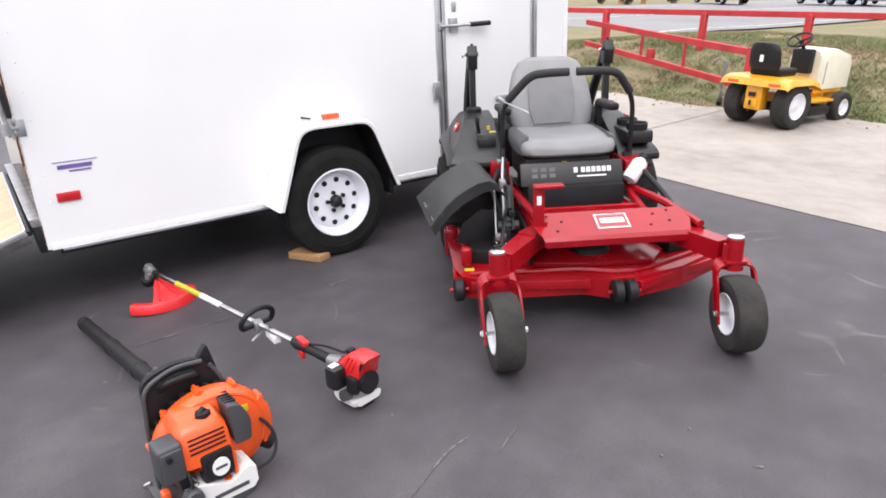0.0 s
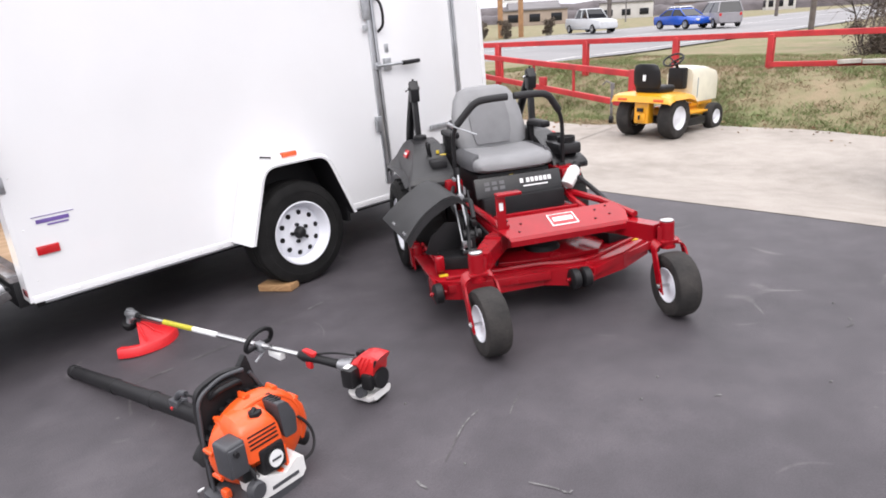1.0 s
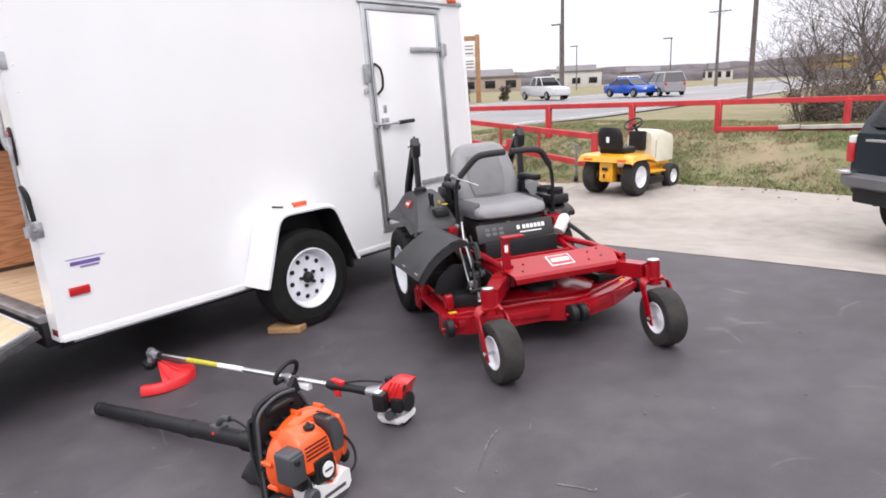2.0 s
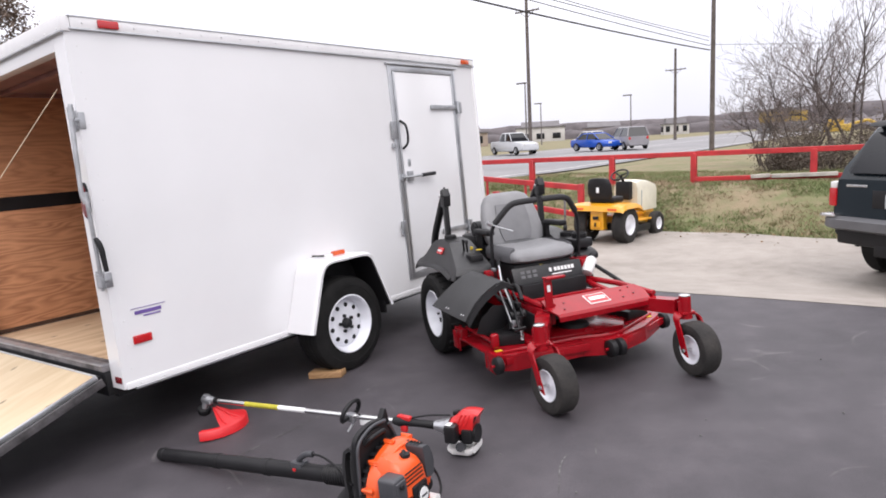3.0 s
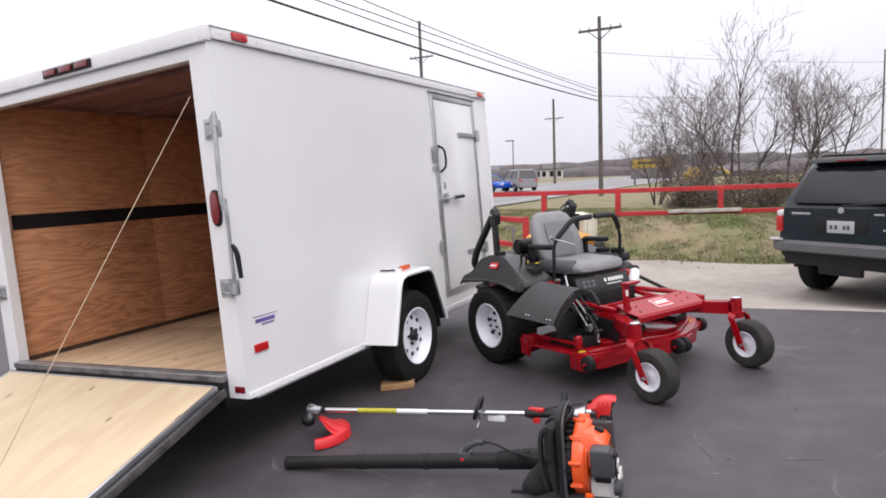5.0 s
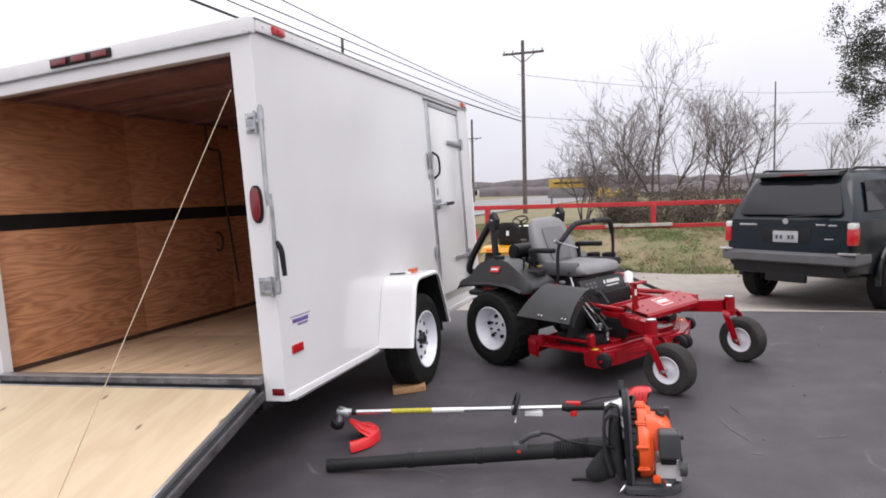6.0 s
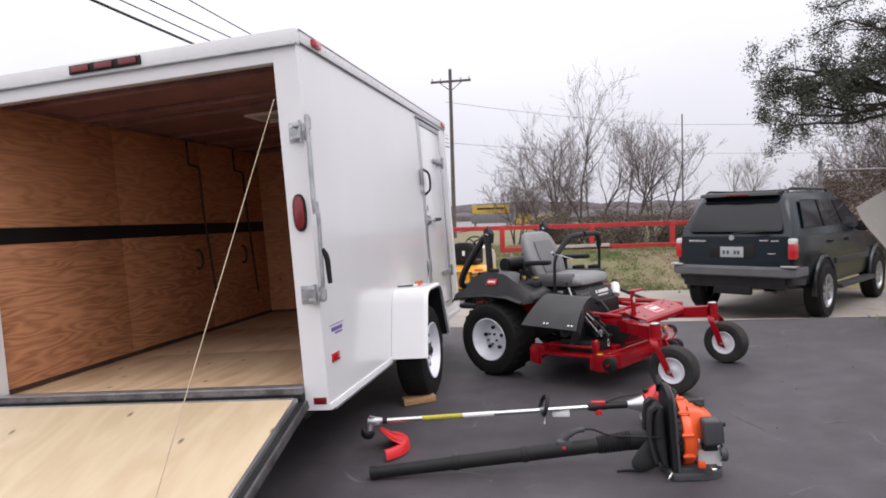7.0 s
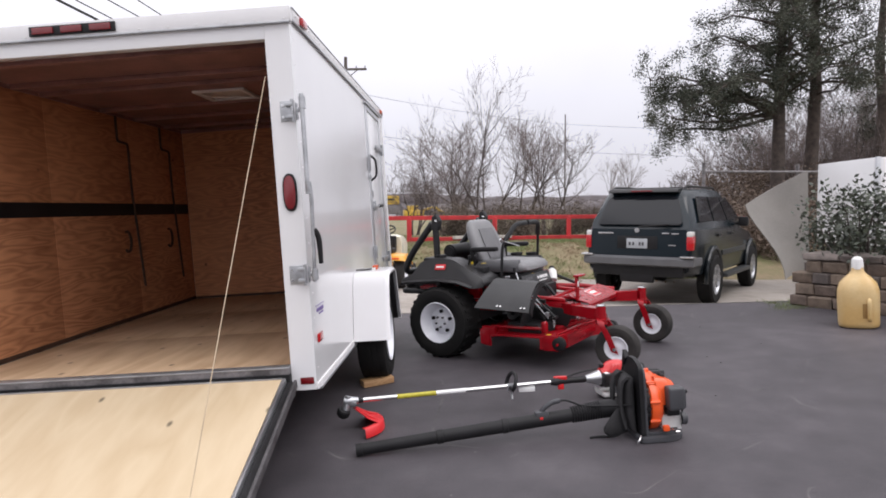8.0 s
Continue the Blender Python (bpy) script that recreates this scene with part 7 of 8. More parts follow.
made("stub", rail, FENCE_RED, (box, (9.95, 7.65, 0.50), (0.08, 0.14, 0.16), 0.006))

# ---- poles and wires ----
POLE_WOOD = surface("weathered_pole_wood", (0.13, 0.11, 0.10), 0.9, var=0.2, scale=3, grain=30, bump=0.2)
WIRE = surface("black_cable", (0.03, 0.03, 0.032), 0.6, var=0.1)


def utility_pole(x, y, h, r, arms, label, lean=0.0):
    t = thing("utility_pole", far_pose(x, y, 0, 0) @ pose(0, 0, 0, lean, 0, 0), label, "utility pole", "utility poles")
    made("pole", t, POLE_WOOD, (tube, [(0, 0, -0.5), (0, 0, h)], [r, r * 0.7], 12))
    for z, w in arms:
        made("crossarm", t, POLE_WOOD, (box, (0.1, 0, z), (0.10, w, 0.12), 0.01))
        for k in (-0.46, -0.25, 0.25, 0.46):
            made("insulator", t, GALV, (cyl, (0.1, k * w, z + 0.06), (0.1, k * w, z + 0.20), 0.04, 8))
        for s in (1, -1):
            made("brace", t, POLE_WOOD, (tube, [(0.1, s * w * 0.3, z), (0.05, 0, z - 0.55)], 0.025, 6))
    return t


utility_pole(32.85, 9.47, 9.75, 0.13, ((9.1, 2.3),), "tall weathered wooden utility pole with a crossarm")
utility_pole(46.0, 27.4, 14.5, 0.17, ((11.6, 2.2),), "tall weathered wooden utility pole with a crossarm")
utility_pole(84.0, 27.8, 11.6, 0.2, ((9.0, 2.6),), "distant wooden utility pole with a crossarm")
utility_pole(52.0, -5.6, 9.2, 0.07, (), "thin distant bare wooden pole")
utility_pole(-20.0, 12.6, 9.0, 0.16, ((8.4, 2.2),), "weathered wooden utility pole with a crossarm")


def wire(a, b, sag, r, n=26):
    a, b = Vector(a), Vector(b)
    bm = bmesh.new()
    tube(bm, [a + (b - a) * (i / n) - Vector((0, 0, sag * 4 * (i / n) * (1 - i / n))) for i in range(n + 1)], r, 5)
    solo("overhead_wire", bm, WIRE, Matrix.Identity(4), "black overhead wire between poles", "wire", "overhead wires")


for z0, y1, z1, sag, r in ((5.64, 12.72, 7.68, 0.56, 0.030), (5.85, 17.9, 11.2, 0.65, 0.018), (6.08, 11.83, 6.63, 0.01, 0.015), (6.27, 9.6, 7.22, 0.63, 0.013)):
    wire((32.85, 9.3, z0), (-20, y1, z1), sag, r)
for dz in (0, 2.3):
    wire((32.85, 9.3, 5.9 + dz), (52.0, -5.9, 5.4 + dz), 0.2, 0.011)
    wire((52.0, -5.9, 5.4 + dz), (60, -60, 2 + dz), 0.5, 0.011)


def street_lamp(x, y, h):
    t = thing("street_lamp", far_pose(x, y), "distant grey street lamp on a tall pole", "street lamp", "street lamps")
    made("pole", t, FRAME_GREY, (tube, [(0, 0, 0), (0, 0, h)], [0.12, 0.08], 8))
    made("head", t, FRAME_GREY, (box, (0, 0.5, h), (0.35, 1.3, 0.18), 0.04))


for x, y, h in ((68, 40.5, 8.0), (95, 53.3, 6.9), (92, 36.8, 6.8)):
    street_lamp(x, y, h)

# ---- plants ----
def twig_mesh(name, segs, material, sides=(6, 5, 4, 3)):
    """One mesh out of many tapered twigs: (a, b, ra, rb, level)."""
    verts, faces = [], []
    for a, b, ra, rb, lv in segs:
        n = sides[min(lv, len(sides) - 1)]
        d = (b - a).normalized()
        s = d.orthogonal().normalized()
        u = d.cross(s)
        k = len(verts)
        for p, r in ((a, ra), (b, rb)):
            for j in range(n):
                w = 2 * math.pi * j / n
                verts.append(p + (s * math.cos(w) + u * math.sin(w)) * r)
        for j in range(n):
            faces.append((k + j, k + (j + 1) % n, k + n + (j + 1) % n, k + n + j))
    me = bpy.data.meshes.new(name)
    me.from_pydata(verts, [], faces)
    for p in me.polygons:
        p.use_smooth = True
    me.materials.append(material)
    return me


def grow(rng, p, d, length, r, level, top, segs, tips, spread=0.55, up=0.25, kids=(5, 5, 4, 3)):
    """A branch in three bends that carries side branches."""
    n = 4 if level < 2 else 3
    pts = [p]
    for i in range(n):
        d = (d + Vector((rng.uniform(-1, 1), rng.uniform(-1, 1), rng.uniform(-0.6, 1))) * 0.24 + Vector((0, 0, up * 0.25))).normalized()
        q = pts[-1] + d * (length / n)
        ra, rb = r * (1 - i / n * 0.75), r * (1 - (i + 1) / n * 0.75)
        segs.append((pts[-1], q, ra, rb, level))
        pts.append(q)
    tips.append((pts[-1], d))
    if level >= top:
        return
    for k in range(kids[min(level, len(kids) - 1)]):
        f = rng.uniform(0.25, 0.98) if level else rng.uniform(0.35, 0.98)
        i = min(n - 1, int(f * n))
        base = pts[i] + (pts[i + 1] - pts[i]) * (f * n - i)
        ang = rng.uniform(0, 2 * math.pi)
        side = d.orthogonal().normalized()
        side = side * math.cos(ang) + d.cross(side) * math.sin(ang)
        nd = (d * rng.uniform(0.7, 1.1) + side * spread * rng.uniform(0.6, 1.4) + Vector((0, 0, up))).normalized()
        grow(rng, base, nd, length * rng.uniform(0.42, 0.68) * (1.1 - 0.35 * f), r * (1 - f * 0.6) * 0.55, level + 1, top, segs, tips, spread, up, kids)


BARK = surface("grey_brown_bark", (0.105, 0.086, 0.080), 0.92, var=0.2, scale=6, grain=40, bump=0.3)
TWIG = surface("brown_twigs", (0.215, 0.175, 0.168), 0.9, var=0.2, scale=3, grain=20)


def bare_tree(x, y, h, stems, seed, spread=0.5, label="bare multi-stemmed winter tree behind the fence"):
    rng = random.Random(seed)
    t = thing("bare_tree", far_pose(x, y, 0.3), label, "tree", "bare trees")
    segs, tips = [], []
    for i in range(stems):
        a = 2 * math.pi * i / stems + rng.uniform(-0.4, 0.4)
        lean = rng.uniform(0.12, 0.50) * spread / 0.5
        d = Vector((math.cos(a) * lean, math.sin(a) * lean, 1)).normalized()
        grow(rng, Vector((0.12 * math.cos(a), 0.12 * math.sin(a), 0)), d, h * rng.uniform(0.72, 0.98), 0.016 * h * rng.uniform(0.6, 1.0) / math.sqrt(stems) + 0.02, 0, 3, segs, tips, spread, 0.14, (9, 6, 4, 3))
    trunk = new("trunk", twig_mesh("trunk", [s for s in segs if s[4] == 0], BARK))
    trunk.parent = t
    for lv, nm in ((1, "limb_mass"), (2, "twig_mass")):
        ob = new(nm, twig_mesh(nm, [(a, b, max(ra, 0.005), max(rb, 0.0035), l) for a, b, ra, rb, l in segs if (l == 1 if lv == 1 else l >= 2)], TWIG if lv == 2 else BARK))
        ob.parent = t
        tagged(ob, kind="stuff")
    return t


bare_tree(21.5, 4.8, 2.7, 5, 3, 1.1)
bare_tree(20.5, 3.5, 3.2, 6, 8, 1.05)
bare_tree(22.0, 2.8, 4.6, 3, 5, 0.75)
bare_tree(20.5, 2.1, 3.8, 3, 11, 0.8)
bare_tree(22.5, 0.5, 4.2, 3, 14, 0.75)
bare_tree(21.0, -0.1, 3.4, 3, 21, 0.7)
bare_tree(48.0, -9.0, 5.0, 3, 31, 0.6, "distant bare winter tree beyond")
bare_tree(24.0, -12.5, 5.0, 5, 35, 0.6, "bare tree beyond the parked car")


def leaf_mesh(name, spots, size, material, rng, flat=0.5):
    """Many small pointed leaves, each its own island."""
    verts, faces = [], []
    for p, d in spots:
        a = Vector((rng.gauss(0, 1), rng.gauss(0, 1), rng.gauss(0, 1) * flat)).normalized()
        a = (a + d * 0.6).normalized()
        b = a.orthogonal().normalized()
        w = rng.uniform(0, 2 * math.pi)
        b = b * math.cos(w) + a.cross(b) * math.sin(w)
        s = size * rng.uniform(0.6, 1.35)
        k = len(verts)
        verts += [p, p + a * s * 0.5 + b * s * 0.28, p + a * s, p + a * s * 0.5 - b * s * 0.28]
        faces.append((k, k + 1, k + 2, k + 3))
    me = bpy.data.meshes.new(name)
    me.from_pydata(verts, [], faces)
    me.materials.append(material)
    return me


def leaf_material(name, dark, light, rough=0.6):
    m = bpy.data.materials.new(name)
    m.use_nodes = True
    n, l = m.node_tree.nodes, m.node_tree.links
    b = n["Principled BSDF"]
    g = n.new("ShaderNodeNewGeometry")
    r = n.new("ShaderNodeValToRGB")
    r.color_ramp.elements[0].color, r.color_ramp.elements[1].color = (*dark, 1), (*light, 1)
    l.new(g.outputs["Random Per Island"], r.inputs["Fac"])
    l.new(r.outputs["Color"], b.inputs["Base Color"])
    b.inputs["Roughness"].default_value = rough
    return m


CEDAR_BARK = surface("dark_cedar_bark", (0.085, 0.066, 0.058), 0.95, var=0.25, scale=8, grain=40, bump=0.4)
CEDAR = leaf_material("cedar_foliage", (0.020, 0.028, 0.019), (0.098, 0.104, 0.072))
BROADLEAF = leaf_material("evergreen_shrub_leaves", (0.022, 0.030, 0.020), (0.075, 0.088, 0.058), 0.45)
BRUSH = leaf_material("dry_brush", (0.110, 0.078, 0.060), (0.200, 0.150, 0.118), 0.9)
GRASS = leaf_material("winter_grass_blades", (0.185, 0.195, 0.085), (0.125, 0.178, 0.058), 0.8)
HEDGE = leaf_material("low_hedge_leaves", (0.098, 0.078, 0.062), (0.150, 0.118, 0.092), 0.9)


def cedar(x, y, h, crown_from, reach, seed, clumps, label, low_limbs=0):
    rng = random.Random(seed)
    t = thing("cedar_tree", far_pose(x, y, 0.0), label, "tree", "cedar trees")
    segs = []
    top = Vector((rng.uniform(-0.3, 0.3), rng.uniform(-0.3, 0.3), h))
    pts = [Vector((0, 0, -0.3)) + (top + Vector((0, 0, 0.3))) * (i / 8) + Vector((rng.uniform(-0.08, 0.08), rng.uniform(-0.08, 0.08), 0)) for i in range(9)]
    for i in range(8):
        segs.append((pts[i], pts[i + 1], 0.21 * (1 - i / 8.5), 0.21 * (1 - (i + 1) / 8.5), 0))
    trunk = new("trunk", twig_mesh("trunk", segs, CEDAR_BARK, (10,)))
    trunk.parent = t
    limbs, spots = [], []
    for k in range(clumps):
        f = crown_from + (1 - crown_from) * (k / clumps) ** 1.35
        z = f * h
        base = pts[min(7, int(f * 8))].lerp(pts[min(8, int(f * 8) + 1)], f * 8 % 1)
        a = rng.uniform(0, 2 * math.pi)
        ln = reach * (1 - 0.45 * (f - crown_from) / (1 - crown_from)) * rng.uniform(0.55, 1.1)
        d = Vector((math.cos(a), math.sin(a), rng.uniform(-0.05, 0.35))).normalized()
        if k < low_limbs:
            d, ln = Vector((rng.uniform(-0.35, 0.15), 1, rng.uniform(-0.10, 0.36))).normalized(), rng.uniform(2.3, 3.35)
        q = base + d * ln
        bow = [base.lerp(q, i / 5) + Vector((rng.gauss(0, 0.07), rng.gauss(0, 0.07), rng.gauss(0, 0.06) + 0.22 * ln * math.sin(math.pi * i / 5) * (0.5 if k % 3 else -0.4))) * (1 if i else 0) for i in range(6)]
        limbs += [(bow[i], bow[i + 1], (0.012 + 0.013 * ln) * (1 - i / 6), (0.012 + 0.013 * ln) * (1 - (i + 1) / 6), 1) for i in range(5)]
        tall = 0.30 if k < low_limbs else 0.21
        for c in range(11 if k < low_limbs else 7):
            g = rng.uniform(0.3, 1.05) if k < low_limbs else rng.uniform(0.12, 1.05)
            at = bow[min(4, int(g * 5))].lerp(bow[min(5, int(g * 5) + 1)], g * 5 % 1 if g < 1 else 1.0)
            cen = at + Vector((rng.gauss(0, 0.2), rng.gauss(0, 0.2), rng.gauss(-0.06, tall)))
            limbs.append((at, cen, 0.012, 0.005, 2))
            for _ in range(240 if k < low_limbs else 170):
                off = Vector((rng.gauss(0, 0.095), rng.gauss(0, 0.095), rng.gauss(0, 0.10)))
                spots.append((cen + off, (off + d * 0.1).normalized()))
    ob = new("limb_mass", twig_mesh("limb_mass", limbs, CEDAR_BARK))
    ob.parent = t
    tagged(ob, kind="stuff")
    ob = new("crown", leaf_mesh("crown", spots, 0.047, CEDAR, rng))
    ob.parent = t
    tagged(ob, "drooping dark green cedar foliage", kind="stuff")


cedar(12.8, -4.7, 10.5, 0.355, 2.45, 41, 88, "tall dark green cedar with drooping limbs", 10)
cedar(13.2, -5.75, 12.0, 0.36, 2.2, 43, 36, "tall dark green cedar with bare lower trunk")
cedar(14.6, -8.2, 11.0, 0.34, 2.4, 47, 16, "tall dark green cedar behind the others")
cedar(9.9, 36.0, 15.0, 0.05, 3.4, 53, 84, "dark evergreen across the street")


def brush(name, x, y, z, sx, sy, sz, count, size, material, seed, label, category, far=True, flat=0.5):
    """A loose shrub: crossing stems with leaves thinning towards an uneven rim."""
    rng = random.Random(seed)
    t = thing(name, (far_pose(x, y, z) if far else pose(x, y, z)), label, category)
    stems, spots = [], []
    lumps = [(Vector((rng.uniform(-0.8, 0.8) * sx, rng.uniform(-0.8, 0.8) * sy, rng.uniform(0.15, 0.95) * sz)), rng.uniform(0.16, 0.34) * min(max(sx, sy), sz * 1.4)) for _ in range(26)]
    for c, r in lumps:
        root = Vector((c.x * 0.5, c.y * 0.6, 0))
        mid = root.lerp(c, 0.5) + Vector((rng.uniform(-0.06, 0.06), rng.uniform(-0.06, 0.06), 0))
        stems += [(root, mid, 0.014, 0.010, 1), (mid, c, 0.010, 0.004, 1)]
        for _ in range(count // 26):
            off = Vector((rng.gauss(0, 0.55), rng.gauss(0, 0.55), rng.gauss(0, 0.5))) * r
            if (c + off).z > 0.01:
                spots.append((c + off, off.normalized()))
    ob = new("stems", twig_mesh("stems", stems, BARK))
    ob.parent = t
    tagged(ob, kind="stuff")
    ob = new("leaves", leaf_mesh("leaves", spots, size, material, rng, flat))
    ob.parent = t
    tagged(ob, kind="stuff")
    return t


for i, (x, y, sx, sy, sz, m) in enumerate(((15.5, 3.15, 0.7, 0.7, 0.7, HEDGE), (15.2, 1.9, 0.7, 1.1, 0.7, HEDGE), (15.8, 0.2, 0.7, 1.0, 0.7, HEDGE), (16.0, -1.4, 0.8, 1.0, 0.8, HEDGE), (17.8, 2.6, 0.8, 1.2, 0.95, HEDGE), (18.0, 0.8, 0.8, 1.3, 1.05, HEDGE), (18.5, -1.4, 0.8, 1.3, 1.0, HEDGE), (17.0, -3.0, 0.8, 1.1, 1.0, HEDGE), (19.5, -3.6, 0.9, 1.4, 1.2, BRUSH))):
    brush("low_shrub", x, y, 0.5, sx, sy, sz, 11000, 0.042, m, 60 + i, "low tangled shrub behind the red fence", "shrub")
for i, (x, y, sx, sy, sz) in enumerate(((11.8, -2.7, 1.2, 1.1, 1.2), (12.4, -4.2, 1.3, 1.5, 1.7), (11.2, -3.9, 1.0, 1.0, 1.3), (13.5, -6.6, 1.5, 1.8, 2.1), (14.8, -4.6, 1.5, 1.5, 2.2), (16.0, -6.5, 1.6, 1.8, 2.6), (16.5, -9.0, 1.8, 2.0, 2.8))):
    brush("brush_bank", x, y, 0.1, sx, sy, sz, 7800, 0.065, BRUSH, 70 + i, "brown dry brush beyond the parked car", "shrub")

# ---- far street side ----
for i, (x, y, h) in enumerate(((17.5, -4.9, 2.0), (17.0, -6.4, 3.0), (18.5, -7.8, 3.8), (16.5, -8.6, 3.8), (19.5, -9.8, 4.6), (17.5, -10.8, 4.4), (15.5, -7.4, 2.8), (16.5, -12.0, 4.5))):
    bare_tree(x, y, h, 8, 120 + i, 1.0, "tangled brown thicket beyond the chain fence")

HAZE_WOODS = surface("far_winter_woods", (0.115, 0.10, 0.105), 0.95, var=0.2, scale=0.25, grain=2.5, bump=0.0)
TAN_WALL = surface("tan_facade", (0.36, 0.29, 0.24), 0.85, var=0.1, scale=0.5)
PALE_WALL = surface("pale_facade", (0.55, 0.53, 0.51), 0.8, var=0.08, scale=0.5)
ROOF_GREY = surface("grey_roofing", (0.16, 0.15, 0.155), 0.9, var=0.1, scale=0.5)
SIGN_WOOD = surface("tan_sign_wood", (0.36, 0.20, 0.10), 0.8, var=0.12, scale=3)
SIGN_YELLOW = surface("yellow_sign", (0.52, 0.34, 0.05), 0.5, var=0.05)


def hill_band(dist, a0, a1, base_h, amp, seed, label):
    """A wooded ridge far off, with an uneven top and real depth."""
    rng = random.Random(seed)
    bm = bmesh.new()
    rings = []
    n = 110
    for i in range(n + 1):
        a = math.radians(a0 + (a1 - a0) * i / n)
        h = base_h + amp * (noise.noise((i * 0.11, seed, 0)) + 0.35 * noise.noise((i * 0.9, seed, 3))) + rng.uniform(-0.25, 0.25)
        c, s = math.cos(a), math.sin(a)
        rings.append([(dist * c, dist * s, -6), (dist * c, dist * s, h * 0.5), ((dist + 6) * c, (dist + 6) * s, h), ((dist + 60) * c, (dist + 60) * s, h * 0.8), ((dist + 60) * c, (dist + 60) * s, -6)])
    loft(bm, rings)
    solo("wooded_ridge", bm, HAZE_WOODS, FAR, label, "hill", kind="structure", sharp=80)


hill_band(300, -60, 120, 6.6, 2.2, 5, "far wooded ridge under the sky")
hill_band(92, -32, 7.5, 2.1, 0.7, 13, "strip of brown bare woods across the field")
hill_band(190, 8, 70, 2.9, 1.2, 9, "nearer strip of bare winter woods")


def far_building(x, y, w, d, h, yaw, wall, label, rows=1, cols=6):
    t = thing("building", far_pose(x, y, 0, yaw), label, "building", "far buildings")
    made("wall", t, wall, (box, (0, 0, h / 2), (w, d, h), 0.02))
    made("roof", t, ROOF_GREY, (box, (0, 0, h + 0.15), (w + 0.6, d + 0.6, 0.3), 0.02), (prism, [(-w / 2, 0), (w / 2, 0), (w * 0.3, 1.3), (-w * 0.3, 1.3)], -d * 0.4, d * 0.4, pose(0, 0, h + 0.3, 90, 0, 0)))
    for r in range(rows):
        for c in range(cols):
            for s in (-1, 1):
                wx = -w / 2 + w * (c + 0.5) / cols
                made("window", t, CAR_GLASS, (box, (wx, s * (d / 2 + 0.02), 1.5 + r * 3), (w / cols * 0.55, 0.08, 1.5), 0.02))
            if c < 3:
                made("window", t, CAR_GLASS, (box, (-w / 2 - 0.02, -d / 2 + d * (c + 0.5) / 3, 1.5 + r * 3), (0.08, d / 6, 1.4), 0.02))


far_building(112, 84, 24, 12, 2.8, 40, TAN_WALL, "low tan building across the street")
far_building(150, 84, 14, 12, 3.6, 30, PALE_WALL, "pale building across the street")
far_building(190, 84, 18, 12, 3.0, 25, TAN_WALL, "low far tan building across the street")
far_building(165, 54, 6, 6, 2.6, 25, PALE_WALL, "small white far building")

sg = thing("pylon_sign", far_pose(44.5, 35.8, 0, 38), "tall tan wooden pylon sign with white panels", "sign")
for s in (1, -1):
    made("post", sg, SIGN_WOOD, (box, (0, s * 0.85, 2.9), (0.45, 0.42, 5.8), 0.02))
for z, h in ((4.55, 1.1), (3.35, 0.95)):
    pn = made("panel", sg, LABEL_WHITE, (box, (0, 0, z), (0.30, 1.30, h), 0.02))
    for k in (-0.25, 0.05, 0.3):
        made("text_bar", pn, FRAME_GREY, (box, (-0.155, 0, z + k * h), (0.02, 1.0, 0.10), 0.0))
made("crown", sg, SIGN_WOOD, (box, (0, 0, 5.5), (0.35, 1.4, 0.4), 0.02))

bb = thing("road_sign", far_pose(62.0, 11.4, -0.4, 5) @ Matrix.Diagonal((1, 1.25, 1.1, 1)), "yellow and dark sign board behind the trees", "sign")
made("board", bb, SIGN_YELLOW, (box, (0, 0, 2.35), (0.2, 3.0, 0.8), 0.02))
made("lower_board", bb, FRAME_GREY, (box, (0, 0, 1.45), (0.2, 3.2, 0.8), 0.02))
made("text_bar", bb, BLACK, (box, (-0.11, 0, 2.4), (0.02, 2.2, 0.16), 0.0))
for s in (1, -1):
    made("post", bb, FRAME_GREY, (box, (0.05, s * 1.3, 1.0), (0.15, 0.15, 2.0), 0.01))
eq = thing("loader", far_pose(85.0, 9.9, -0.3, 10) @ Matrix.Diagonal((1, 1.5, 1, 1)), "yellow construction machine parked far off", "construction machine")
made("body", eq, SIGN_YELLOW, (box, (0, 0, 1.0), (2.4, 1.8, 0.8), 0.1), (box, (-0.2, 0.1, 1.65), (1.1, 1.0, 0.7), 0.08))
made("boom", eq, SIGN_YELLOW, (tube, rounded([(0.3, -0.8, 1.3), (0.3, -2.0, 1.8), (0.3, -2.9, 0.8)], 0.3), 0.16, 8))
made("tracks", eq, BLACK, (box, (0, 0.0, 0.35), (2.6, 2.0, 0.6), 0.2))
for i, (x, y) in enumerate(((41.8, 34.2), (46.8, 33.6), (42.6, 37.4))):
    brush("round_shrub", x, y, 0.0, 0.5, 0.5, 1.5, 1500, 0.14, HEDGE, 90 + i, "dark clipped shrub beside the pylon sign", "shrub")

for i, (x, sz) in enumerate(((9.6, 9.0), (6.0, 9.5))):
    brush("evergreen_bank", x, 34.0, 0.0, 3.0, 1.6, sz, 26000, 0.17, (BRUSH, CEDAR)[i], 95 + i, "tall dense dark thicket across the street", "shrub")

# ---- wall corner by the parked car ----
STONES = [surface("wall_block", (0.150, 0.112, 0.092), 0.9, var=0.22, scale=9, grain=60, bump=0.5), surface("wall_block_tan", (0.195, 0.148, 0.115), 0.9, var=0.22, scale=9, grain=60, bump=0.5), surface("wall_block_grey", (0.118, 0.098, 0.090), 0.9, var=0.22, scale=9, grain=60, bump=0.5)]
CAPSTONE = surface("wall_cap", (0.235, 0.198, 0.180), 0.9, var=0.2, scale=9, grain=60, bump=0.4)


